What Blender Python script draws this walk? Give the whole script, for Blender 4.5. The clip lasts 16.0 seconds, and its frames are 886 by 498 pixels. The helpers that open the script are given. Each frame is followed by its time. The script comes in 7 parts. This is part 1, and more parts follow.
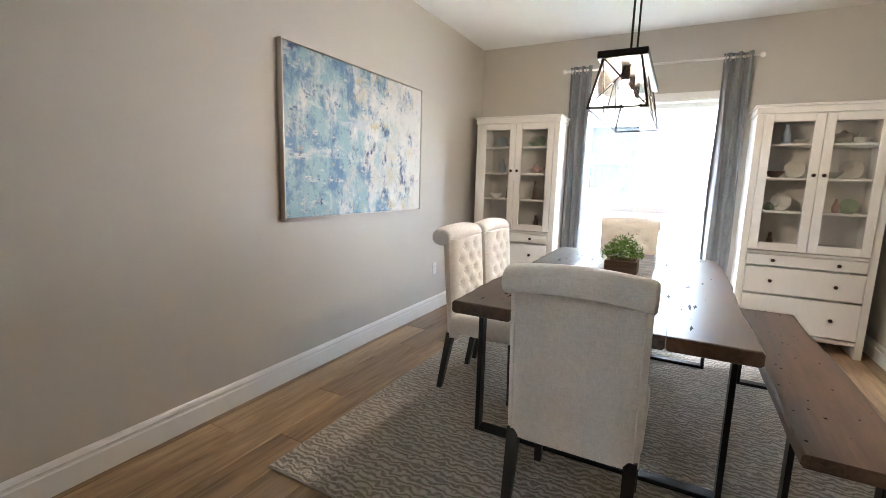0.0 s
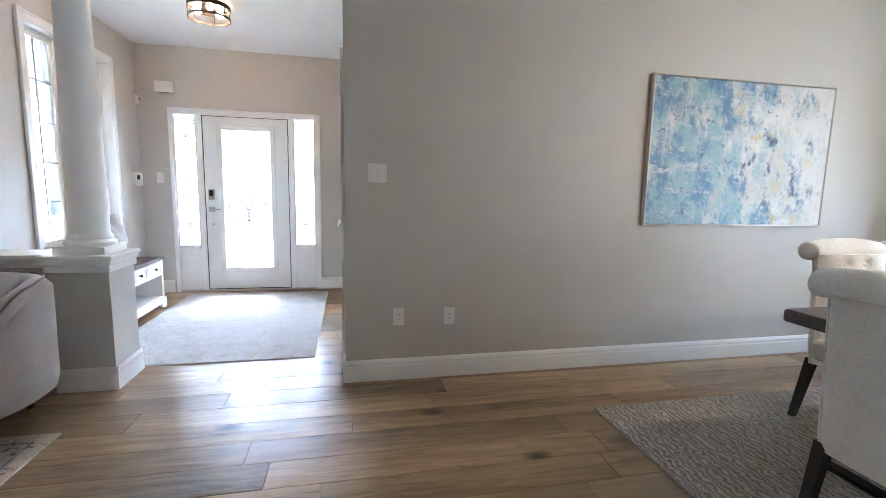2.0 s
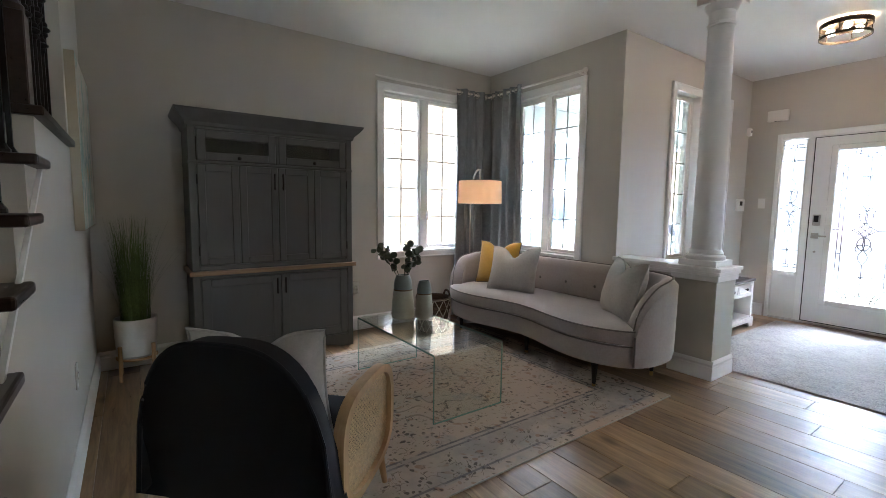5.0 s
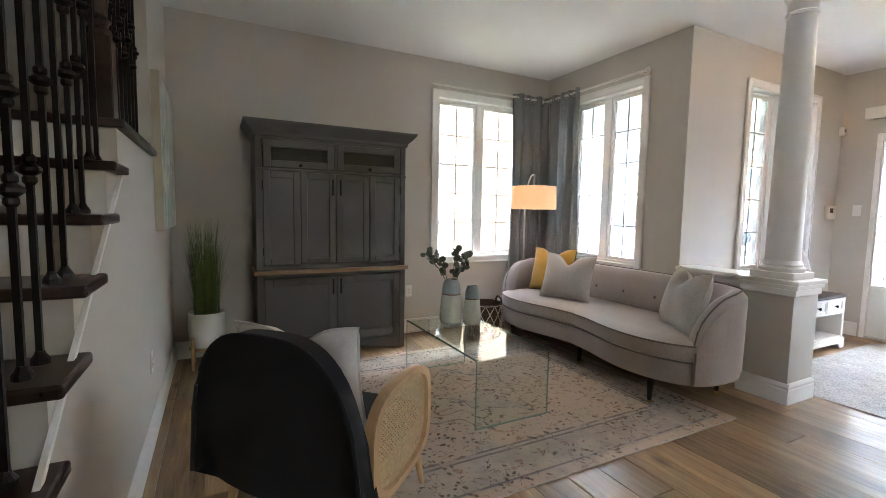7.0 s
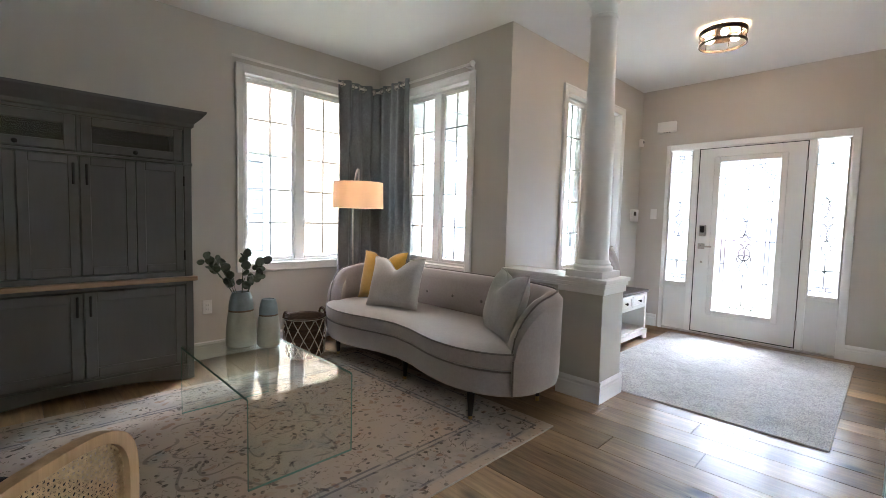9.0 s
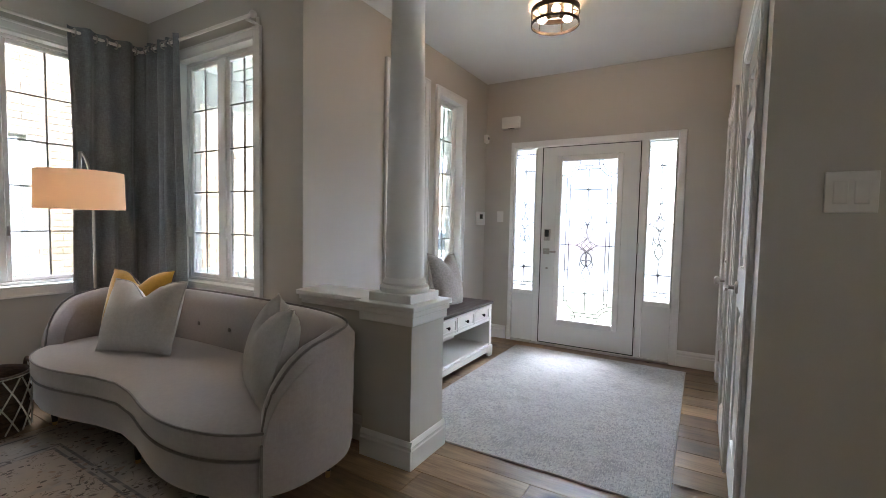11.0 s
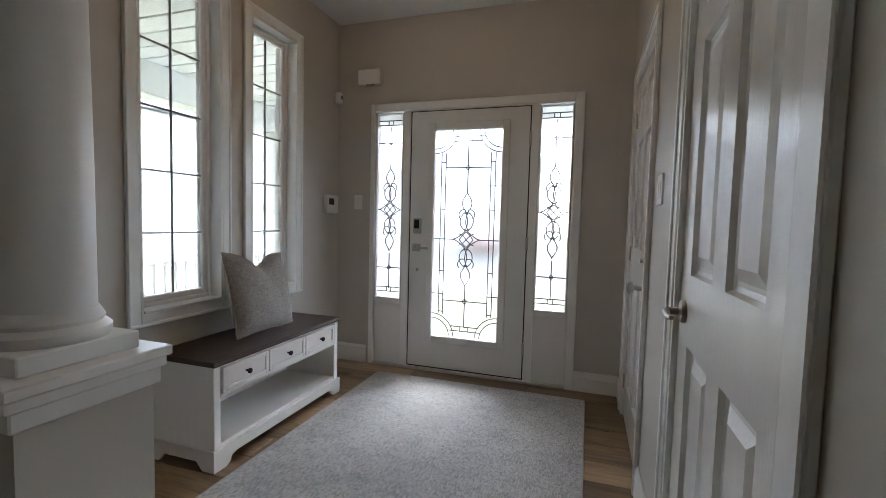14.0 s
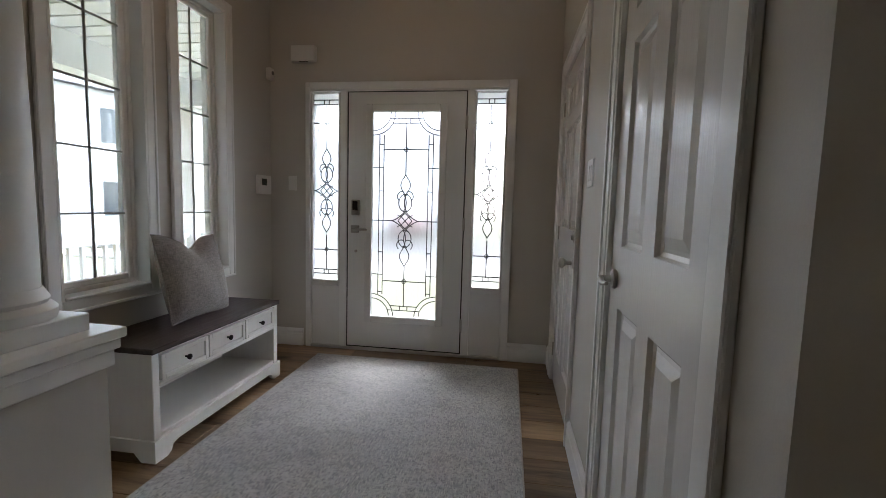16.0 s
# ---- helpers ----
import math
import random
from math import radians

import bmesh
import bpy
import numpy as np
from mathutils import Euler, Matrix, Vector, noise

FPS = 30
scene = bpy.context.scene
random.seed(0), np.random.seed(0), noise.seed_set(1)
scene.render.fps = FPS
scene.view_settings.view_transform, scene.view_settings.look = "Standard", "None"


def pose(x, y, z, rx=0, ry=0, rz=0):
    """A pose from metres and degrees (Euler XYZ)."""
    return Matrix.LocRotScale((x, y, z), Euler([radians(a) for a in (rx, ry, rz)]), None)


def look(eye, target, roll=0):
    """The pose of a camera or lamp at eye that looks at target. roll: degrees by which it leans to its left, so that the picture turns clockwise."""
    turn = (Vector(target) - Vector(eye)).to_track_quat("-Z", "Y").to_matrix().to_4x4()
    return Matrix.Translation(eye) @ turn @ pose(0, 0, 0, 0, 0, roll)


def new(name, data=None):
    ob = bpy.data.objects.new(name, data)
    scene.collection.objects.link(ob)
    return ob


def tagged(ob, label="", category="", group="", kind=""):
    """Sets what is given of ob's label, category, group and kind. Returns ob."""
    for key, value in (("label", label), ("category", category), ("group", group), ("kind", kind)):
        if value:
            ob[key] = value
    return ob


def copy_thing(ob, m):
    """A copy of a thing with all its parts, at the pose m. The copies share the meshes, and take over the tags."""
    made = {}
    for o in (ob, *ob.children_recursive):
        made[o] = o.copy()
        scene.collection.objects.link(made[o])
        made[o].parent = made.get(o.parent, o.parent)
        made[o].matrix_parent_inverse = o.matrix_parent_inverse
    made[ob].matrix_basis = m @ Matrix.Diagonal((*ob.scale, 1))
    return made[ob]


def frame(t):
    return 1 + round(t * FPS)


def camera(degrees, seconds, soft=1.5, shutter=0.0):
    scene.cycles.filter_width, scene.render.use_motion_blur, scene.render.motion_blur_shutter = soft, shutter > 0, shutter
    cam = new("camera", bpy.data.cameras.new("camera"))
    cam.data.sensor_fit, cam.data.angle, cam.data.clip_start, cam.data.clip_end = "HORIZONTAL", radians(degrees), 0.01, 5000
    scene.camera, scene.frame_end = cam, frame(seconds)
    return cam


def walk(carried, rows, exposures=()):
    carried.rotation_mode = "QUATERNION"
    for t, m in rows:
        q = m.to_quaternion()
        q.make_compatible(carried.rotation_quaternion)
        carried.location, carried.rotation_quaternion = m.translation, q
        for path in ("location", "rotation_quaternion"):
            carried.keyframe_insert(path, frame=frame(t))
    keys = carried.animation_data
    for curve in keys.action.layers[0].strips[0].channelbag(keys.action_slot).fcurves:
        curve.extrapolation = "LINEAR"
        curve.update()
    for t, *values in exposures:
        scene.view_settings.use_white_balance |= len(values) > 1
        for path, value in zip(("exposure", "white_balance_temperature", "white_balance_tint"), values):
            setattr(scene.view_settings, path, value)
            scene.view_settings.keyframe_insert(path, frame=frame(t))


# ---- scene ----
cam = camera(90.2, 16.0, 0.8)
PATH = [
    (0, (0.077, 0.044, 1.287), (-0.849, 1.791, 0.986), 1.7),
    (0.5, (0.261, -0.041, 1.265), (-1.000, 1.485, 0.975), 1.4),
    (1, (0.408, -0.090, 1.257), (-1.133, 1.152, 0.972), 1.5),
    (1.5, (0.591, -0.082, 1.251), (-1.175, 0.814, 0.975), 1.2),
    (2, (0.768, -0.108, 1.246), (-1.171, 0.305, 0.984), 1.2),
    (2.5, (0.909, -0.218, 1.229), (-1.075, -0.274, 0.990), 1.2),
    (3, (1.067, -0.322, 1.233), (-0.871, -0.762, 1.002), 1.2),
    (3.5, (1.160, -0.328, 1.227), (-0.649, -1.150, 1.005), 1.0),
    (4, (1.212, -0.264, 1.233), (-0.378, -1.456, 1.014), 0.8),
    (4.5, (1.232, -0.157, 1.223), (-0.105, -1.630, 1.024), 0.5),
    (5, (1.254, -0.088, 1.245), (0.104, -1.713, 1.053), 0.7),
    (5.2, (1.262, -0.072, 1.243), (0.150, -1.725, 1.053), 0.7),
    (6.4, (1.245, -0.030, 1.238), (0.340, -1.804, 1.065), 1.0),
    (7.3, (1.113, -0.028, 1.230), (0.189, -1.795, 1.068), 1.1),
    (7.5, (1.063, -0.041, 1.222), (0.102, -1.787, 1.062), 1.4),
    (8, (0.919, -0.107, 1.205), (-0.172, -1.775, 1.054), 1.4),
    (8.5, (0.787, -0.168, 1.196), (-0.481, -1.708, 1.063), 1.5),
    (9, (0.601, -0.203, 1.193), (-0.798, -1.626, 1.062), 1.4),
    (9.5, (0.337, -0.215, 1.194), (-1.151, -1.546, 1.077), 1.3),
    (10, (0.121, -0.234, 1.216), (-1.456, -1.457, 1.098), 1.4),
    (10.2, (0.030, -0.243, 1.222), (-1.585, -1.418, 1.105), 1.3),
    (12.5, (-1.123, -0.379, 1.237), (-2.962, -1.156, 1.134), 1.4),
    (13, (-1.312, -0.392, 1.221), (-3.186, -1.083, 1.122), 1.3),
    (13.5, (-1.490, -0.395, 1.207), (-3.381, -1.039, 1.103), 1.3),
    (14, (-1.586, -0.398, 1.183), (-3.484, -1.016, 1.060), 1.5),
    (14.5, (-1.613, -0.403, 1.174), (-3.518, -0.993, 1.026), 1.6),
    (15, (-1.600, -0.408, 1.165), (-3.515, -0.958, 0.995), 1.7),
    (15.5, (-1.564, -0.434, 1.163), (-3.503, -0.882, 0.974), 1.7),
    (16, (-1.480, -0.478, 1.164), (-3.450, -0.766, 0.977), 1.6),
]
EXPOSURES = [(0.0, 7.5, 5950, 12), (0.5, 7.5, 5800, 11), (1.0, 7.65, 5600, 11), (1.5, 7.7, 5450, 10), (2.0, 7.5, 5400, 10), (2.5, 7.25, 5450, 10), (3.0, 7.1, 5450, 10), (3.5, 6.8, 5450, 9), (4.0, 6.4, 5450, 9),
             (4.5, 6.35, 5500, 9), (5.0, 6.8, 5700, 9), (7.5, 7.3, 6000, 10), (8.5, 7.25, 5950, 10), (9.0, 7.02, 5950, 10), (10.0, 6.4, 6000, 10), (12.5, 6.33, 6050, 10), (14.0, 5.48, 6250, 10), (16.0, 5.1, 6450, 11)]
walk(cam, [(t, look(eye, target, roll)) for t, eye, target, roll in PATH], EXPOSURES)

# ---- world, sun and exposure ----
world = bpy.data.worlds.new("sky")
scene.world = world
world.use_nodes = True
wn = world.node_tree
wn.nodes.clear()
sky = wn.nodes.new("ShaderNodeTexSky")
sky.sky_type, sky.sun_disc = "NISHITA", False
sky.sun_elevation, sky.sun_rotation = radians(60), radians(-80)
sky.dust_density, sky.air_density = 1.5, 1.0
soft = wn.nodes.new("ShaderNodeHueSaturation")
soft.inputs["Saturation"].default_value = 0.45
bg = wn.nodes.new("ShaderNodeBackground")
bg.inputs["Strength"].default_value = 0.15
wout = wn.nodes.new("ShaderNodeOutputWorld")
wn.links.new(sky.outputs[0], soft.inputs["Color"])
wn.links.new(soft.outputs[0], bg.inputs["Color"])
wn.links.new(bg.outputs[0], wout.inputs["Surface"])

sun = new("sun", bpy.data.lights.new("sun", "SUN"))
sun.data.energy, sun.data.angle, sun.data.color = 0.6, radians(60), (1.0, 0.98, 0.95)
sun.matrix_world = look((-6, 1, 12), (0, 0, 0))


# ---- materials ----
def mat(name, colour, rough=0.6, metal=0.0, vary=0.08, scale=8.0, bump=0.0, bump_scale=60.0, stretch=(1, 1, 1), tint=None,
        coat=0.0, sheen=0.0, per_object=0.0, spec=0.5, rough_vary=0.05):
    """Base colour with stains and grain at two scales, gloss variation and fine relief, in object metres."""
    m = bpy.data.materials.new(name)
    m.use_nodes = True
    nt = m.node_tree
    n, l = nt.nodes, nt.links
    b = n["Principled BSDF"]
    tc = n.new("ShaderNodeTexCoord")
    mp = n.new("ShaderNodeMapping")
    mp.inputs["Scale"].default_value = stretch
    l.new(tc.outputs["Object"], mp.inputs["Vector"])
    big = n.new("ShaderNodeTexNoise")
    big.inputs["Scale"].default_value, big.inputs["Detail"].default_value = scale, 4
    fine = n.new("ShaderNodeTexNoise")
    fine.inputs["Scale"].default_value, fine.inputs["Detail"].default_value = bump_scale, 3
    l.new(mp.outputs[0], big.inputs["Vector"])
    l.new(mp.outputs[0], fine.inputs["Vector"])
    add = n.new("ShaderNodeMath")
    add.operation = "ADD"
    l.new(big.outputs["Fac"], add.inputs[0])
    l.new(fine.outputs["Fac"], add.inputs[1])
    ramp = n.new("ShaderNodeMapRange")
    ramp.inputs["From Min"].default_value, ramp.inputs["From Max"].default_value = 0.6, 1.4
    l.new(add.outputs[0], ramp.inputs["Value"])
    c = Vector(colour)
    dark = c * (1 - vary)
    light = Vector(tint) if tint else c * (1 + vary)
    mix = n.new("ShaderNodeMix")
    mix.data_type = "RGBA"
    mix.inputs["A"].default_value = (*[min(v, 0.95) for v in dark], 1)
    mix.inputs["B"].default_value = (*[min(v, 0.95) for v in light], 1)
    l.new(ramp.outputs[0], mix.inputs["Factor"])
    colour_out = mix.outputs["Result"]
    if per_object:
        info = n.new("ShaderNodeObjectInfo")
        hsv = n.new("ShaderNodeHueSaturation")
        rng = n.new("ShaderNodeMapRange")
        rng.inputs["To Min"].default_value, rng.inputs["To Max"].default_value = 1 - per_object, 1 + per_object
        l.new(info.outputs["Random"], rng.inputs["Value"])
        l.new(rng.outputs[0], hsv.inputs["Value"])
        l.new(colour_out, hsv.inputs["Color"])
        colour_out = hsv.outputs[0]
    l.new(colour_out, b.inputs["Base Color"])
    rr = n.new("ShaderNodeMapRange")
    rr.inputs["To Min"].default_value, rr.inputs["To Max"].default_value = max(rough - rough_vary, 0.02), min(rough + rough_vary, 1)
    l.new(big.outputs["Fac"], rr.inputs["Value"])
    l.new(rr.outputs[0], b.inputs["Roughness"])
    b.inputs["Metallic"].default_value = metal
    b.inputs["Coat Weight"].default_value = coat
    b.inputs["Sheen Weight"].default_value = sheen
    b.inputs["Specular IOR Level"].default_value = spec
    if bump:
        bp = n.new("ShaderNodeBump")
        bp.inputs["Strength"].default_value, bp.inputs["Distance"].default_value = bump, 0.004
        l.new(fine.outputs["Fac"], bp.inputs["Height"])
        l.new(bp.outputs[0], b.inputs["Normal"])
    return m


def glass_mat(name, tint=(0.97, 0.99, 0.985), rough=0.0, base=0.05, edge=0.55):
    """Thin pane: mostly clear, with a reflection that grows at grazing angles."""
    m = bpy.data.materials.new(name)
    m.use_nodes = True
    n, l = m.node_tree.nodes, m.node_tree.links
    n.clear()
    tr = n.new("ShaderNodeBsdfTransparent")
    tr.inputs["Color"].default_value = (*tint, 1)
    gl = n.new("ShaderNodeBsdfGlossy")
    gl.inputs["Roughness"].default_value = rough
    lw = n.new("ShaderNodeLayerWeight")
    pw = n.new("ShaderNodeMath")
    pw.operation = "POWER"
    pw.inputs[1].default_value = 4.5
    l.new(lw.outputs["Facing"], pw.inputs[0])
    mr = n.new("ShaderNodeMapRange")
    mr.inputs["To Min"].default_value, mr.inputs["To Max"].default_value = base, edge
    l.new(pw.outputs[0], mr.inputs["Value"])
    mx = n.new("ShaderNodeMixShader")
    o = n.new("ShaderNodeOutputMaterial")
    l.new(mr.outputs[0], mx.inputs[0])
    l.new(tr.outputs[0], mx.inputs[1])
    l.new(gl.outputs[0], mx.inputs[2])
    l.new(mx.outputs[0], o.inputs["Surface"])
    return m


def glow_mat(name, colour, strength):
    m = bpy.data.materials.new(name)
    m.use_nodes = True
    b = m.node_tree.nodes["Principled BSDF"]
    b.inputs["Base Color"].default_value = (*colour, 1)
    b.inputs["Emission Color"].default_value = (*colour, 1)
    b.inputs["Emission Strength"].default_value = strength
    return m


def wood_mat(name, dark, light, rough=0.4, knots=True, per_object=0.25, along="Y", ring=9.0):
    """Planed boards: long grain, knots and a shift of tone from board to board."""
    m = bpy.data.materials.new(name)
    m.use_nodes = True
    n, l = m.node_tree.nodes, m.node_tree.links
    b = n["Principled BSDF"]
    tc = n.new("ShaderNodeTexCoord")
    info = n.new("ShaderNodeObjectInfo")
    shift = n.new("ShaderNodeVectorMath")
    shift.operation = "SCALE"
    shift.inputs[0].default_value = (7.1, 13.7, 3.3)
    l.new(info.outputs["Random"], shift.inputs["Scale"])
    addv = n.new("ShaderNodeVectorMath")
    l.new(tc.outputs["Object"], addv.inputs[0])
    l.new(shift.outputs[0], addv.inputs[1])
    mp = n.new("ShaderNodeMapping")
    mp.inputs["Scale"].default_value = {"X": (0.09, 1, 1), "Y": (1, 0.09, 1), "Z": (1, 1, 0.09)}[along]
    l.new(addv.outputs[0], mp.inputs["Vector"])
    grain = n.new("ShaderNodeTexNoise")
    grain.inputs["Scale"].default_value, grain.inputs["Detail"].default_value, grain.inputs["Roughness"].default_value = ring * 5, 6, 0.65
    grain.inputs["Distortion"].default_value = 0.6
    l.new(mp.outputs[0], grain.inputs["Vector"])
    cloud = n.new("ShaderNodeTexNoise")
    cloud.inputs["Scale"].default_value, cloud.inputs["Detail"].default_value = ring * 0.5, 3
    l.new(mp.outputs[0], cloud.inputs["Vector"])
    ad = n.new("ShaderNodeMath")
    ad.operation = "ADD"
    l.new(grain.outputs["Fac"], ad.inputs[0])
    l.new(cloud.outputs["Fac"], ad.inputs[1])
    mr = n.new("ShaderNodeMapRange")
    mr.inputs["From Min"].default_value, mr.inputs["From Max"].default_value = 0.65, 1.3
    l.new(ad.outputs[0], mr.inputs["Value"])
    mix = n.new("ShaderNodeMix")
    mix.data_type = "RGBA"
    mix.inputs["A"].default_value, mix.inputs["B"].default_value = (*dark, 1), (*light, 1)
    l.new(mr.outputs[0], mix.inputs["Factor"])
    out = mix.outputs["Result"]
    if knots:
        vo = n.new("ShaderNodeTexVoronoi")
        vo.inputs["Scale"].default_value = 2.6
        mk = n.new("ShaderNodeMapping")
        mk.inputs["Scale"].default_value = {"X": (0.6, 1, 1), "Y": (1, 0.6, 1), "Z": (1, 1, 0.6)}[along]
        l.new(addv.outputs[0], mk.inputs["Vector"])
        l.new(mk.outputs[0], vo.inputs["Vector"])
        kr = n.new("ShaderNodeMapRange")
        kr.inputs["From Min"].default_value, kr.inputs["From Max"].default_value = 0.035, 0.14
        l.new(vo.outputs["Distance"], kr.inputs["Value"])
        km = n.new("ShaderNodeMix")
        km.data_type = "RGBA"
        km.inputs["A"].default_value = (*[v * 0.25 for v in dark], 1)
        l.new(kr.outputs[0], km.inputs["Factor"])
        l.new(out, km.inputs["B"])
        out = km.outputs["Result"]
    hsv = n.new("ShaderNodeHueSaturation")
    rng = n.new("ShaderNodeMapRange")
    rng.inputs["To Min"].default_value, rng.inputs["To Max"].default_value = 1 - per_object, 1 + per_object
    l.new(info.outputs["Random"], rng.inputs["Value"])
    l.new(rng.outputs[0], hsv.inputs["Value"])
    l.new(out, hsv.inputs["Color"])
    l.new(hsv.outputs[0], b.inputs["Base Color"])
    rr = n.new("ShaderNodeMapRange")
    rr.inputs["To Min"].default_value, rr.inputs["To Max"].default_value = rough - 0.12, rough + 0.16
    l.new(grain.outputs["Fac"], rr.inputs["Value"])
    l.new(rr.outputs[0], b.inputs["Roughness"])
    bp = n.new("ShaderNodeBump")
    bp.inputs["Strength"].default_value, bp.inputs["Distance"].default_value = 0.25, 0.002
    l.new(grain.outputs["Fac"], bp.inputs["Height"])
    l.new(bp.outputs[0], b.inputs["Normal"])
    return m


M_WALL = mat("greige_wall_paint", (0.542, 0.515, 0.469), 0.5, vary=0.025, scale=1.5, bump=0.06, bump_scale=220)
M_CEIL = mat("ceiling_paint", (0.84, 0.84, 0.83), 0.8, vary=0.03, scale=2, bump=0.5, bump_scale=160)
M_TRIM = mat("white_trim_paint", (0.80, 0.80, 0.79), 0.32, vary=0.02, scale=3, bump=0.03, bump_scale=120)
M_DOORW = mat("white_door_paint", (0.78, 0.78, 0.77), 0.24, vary=0.02, scale=2.5, bump=0.18, bump_scale=110, stretch=(1, 1, 0.06))
M_VINYL = mat("white_vinyl", (0.80, 0.80, 0.80), 0.4, vary=0.02, scale=4)
M_GLASS = glass_mat("window_glass", (0.60, 0.62, 0.615))
M_THINGLASS = glass_mat("thin_clear_glass", (0.98, 0.985, 0.98), base=0.03, edge=0.35)
M_FLOOR = wood_mat("oak_plank", (0.092, 0.052, 0.026), (0.46, 0.308, 0.168), rough=0.31, per_object=0.34, ring=6.5)
M_SUBFLOOR = mat("dark_underlay", (0.05, 0.035, 0.025), 0.8)
M_LEAD = mat("lead_came", (0.05, 0.05, 0.055), 0.45, metal=0.8)
M_BAR = mat("grille_bar_grey", (0.20, 0.20, 0.20), 0.5)
M_NICKEL = mat("satin_nickel", (0.45, 0.43, 0.40), 0.3, metal=1.0, vary=0.05)
M_BLACK = mat("black_iron", (0.018, 0.017, 0.016), 0.42, metal=0.6, vary=0.2)
M_TREAD = wood_mat("dark_stained_tread", (0.012, 0.006, 0.004), (0.04, 0.02, 0.013), rough=0.3, knots=False, per_object=0.1)


# ---- mesh helpers ----
def part(name, bm, material, parent=None, label="", smooth=False):
    """Links a bmesh as one mesh object, under a thing or a part."""
    me = bpy.data.meshes.new(name)
    bmesh.ops.recalc_face_normals(bm, faces=bm.faces)
    bm.to_mesh(me)
    bm.free()
    if smooth:
        for p in me.polygons:
            p.use_smooth = True
        me.set_sharp_from_angle(angle=radians(40))
    me.materials.append(material)
    ob = new(name, me)
    if parent:
        ob.parent = parent
    if label:
        ob["label"] = label
    return ob


def thing(name, m, label, category, group="", kind=""):
    ob = new(name)
    ob.empty_display_size = 0.1
    ob.matrix_world = m
    return tagged(ob, label, category, group, kind)


def box(bm, x0, x1, y0, y1, z0, z1, bevel=0.0, seg=1):
    x0, x1, y0, y1, z0, z1 = min(x0, x1), max(x0, x1), min(y0, y1), max(y0, y1), min(z0, z1), max(z0, z1)
    r = bmesh.ops.create_cube(bm, size=1.0, matrix=Matrix.Translation(((x0 + x1) / 2, (y0 + y1) / 2, (z0 + z1) / 2)) @ Matrix.Diagonal((x1 - x0, y1 - y0, z1 - z0, 1)))
    if bevel:
        es = list({e for v in r["verts"] for e in v.link_edges})
        bmesh.ops.bevel(bm, geom=es, offset=bevel, segments=seg, affect="EDGES", profile=0.5)
    return bm


def boxes(*specs, bevel=0.0, seg=1):
    bm = bmesh.new()
    for s in specs:
        box(bm, *s, bevel=bevel, seg=seg)
    return bm


def lathe(profile, seg=28, bm=None, m=None, cap=True):
    """Turns (radius, height) points round z."""
    bm = bm or bmesh.new()
    rings = []
    for r, z in profile:
        rings.append([bm.verts.new((r * math.cos(2 * math.pi * k / seg), r * math.sin(2 * math.pi * k / seg), z)) for k in range(seg)])
    for a, b in zip(rings, rings[1:]):
        for k in range(seg):
            bm.faces.new((a[k], a[(k + 1) % seg], b[(k + 1) % seg], b[k]))
    if cap:
        if profile[0][0] > 1e-4:
            bm.faces.new(rings[0][::-1])
        if profile[-1][0] > 1e-4:
            bm.faces.new(rings[-1])
    if m is not None:
        bmesh.ops.transform(bm, matrix=m, verts=[v for ring in rings for v in ring])
    return bm


def tube(points, radius, seg=8, bm=None, closed=False):
    """A round rod along a line of points; radius may be a list."""
    bm = bm or bmesh.new()
    pts = [Vector(p) for p in points]
    rings = []
    count = len(pts)
    for i, p in enumerate(pts):
        a = pts[(i - 1) % count] if closed else pts[max(i - 1, 0)]
        b = pts[(i + 1) % count] if closed else pts[min(i + 1, count - 1)]
        d = (b - a).normalized()
        up = Vector((0, 0, 1)) if abs(d.z) < 0.9 else Vector((1, 0, 0))
        s = d.cross(up).normalized()
        u = s.cross(d)
        r = radius[i] if isinstance(radius, (list, tuple)) else radius
        rings.append([bm.verts.new(p + s * (r * math.cos(2 * math.pi * k / seg)) + u * (r * math.sin(2 * math.pi * k / seg))) for k in range(seg)])
    pairs = list(zip(rings, rings[1:])) + ([(rings[-1], rings[0])] if closed else [])
    for a, b in pairs:
        for k in range(seg):
            bm.faces.new((a[k], a[(k + 1) % seg], b[(k + 1) % seg], b[k]))
    if not closed:
        bm.faces.new(rings[0][::-1])
        bm.faces.new(rings[-1])
    return bm


def prism(outline, depth, m=None, bm=None, bevel=0.0):
    """A flat outline (x, z) given a thickness in y from 0 to depth."""
    bm = bm or bmesh.new()
    a = [bm.verts.new((x, 0, z)) for x, z in outline]
    b = [bm.verts.new((x, depth, z)) for x, z in outline]
    fa = bm.faces.new(a)
    fb = bm.faces.new(b[::-1])
    k = len(a)
    for i in range(k):
        bm.faces.new((a[(i + 1) % k], a[i], b[i], b[(i + 1) % k]))
    if bevel:
        bmesh.ops.bevel(bm, geom=list(fa.edges) + list(fb.edges), offset=bevel, segments=2, affect="EDGES", profile=0.5)
    if m is not None:
        bmesh.ops.transform(bm, matrix=m, verts=bm.verts)
    return bm


# ---- structure: walls, floor, ceiling ----
H = 2.76


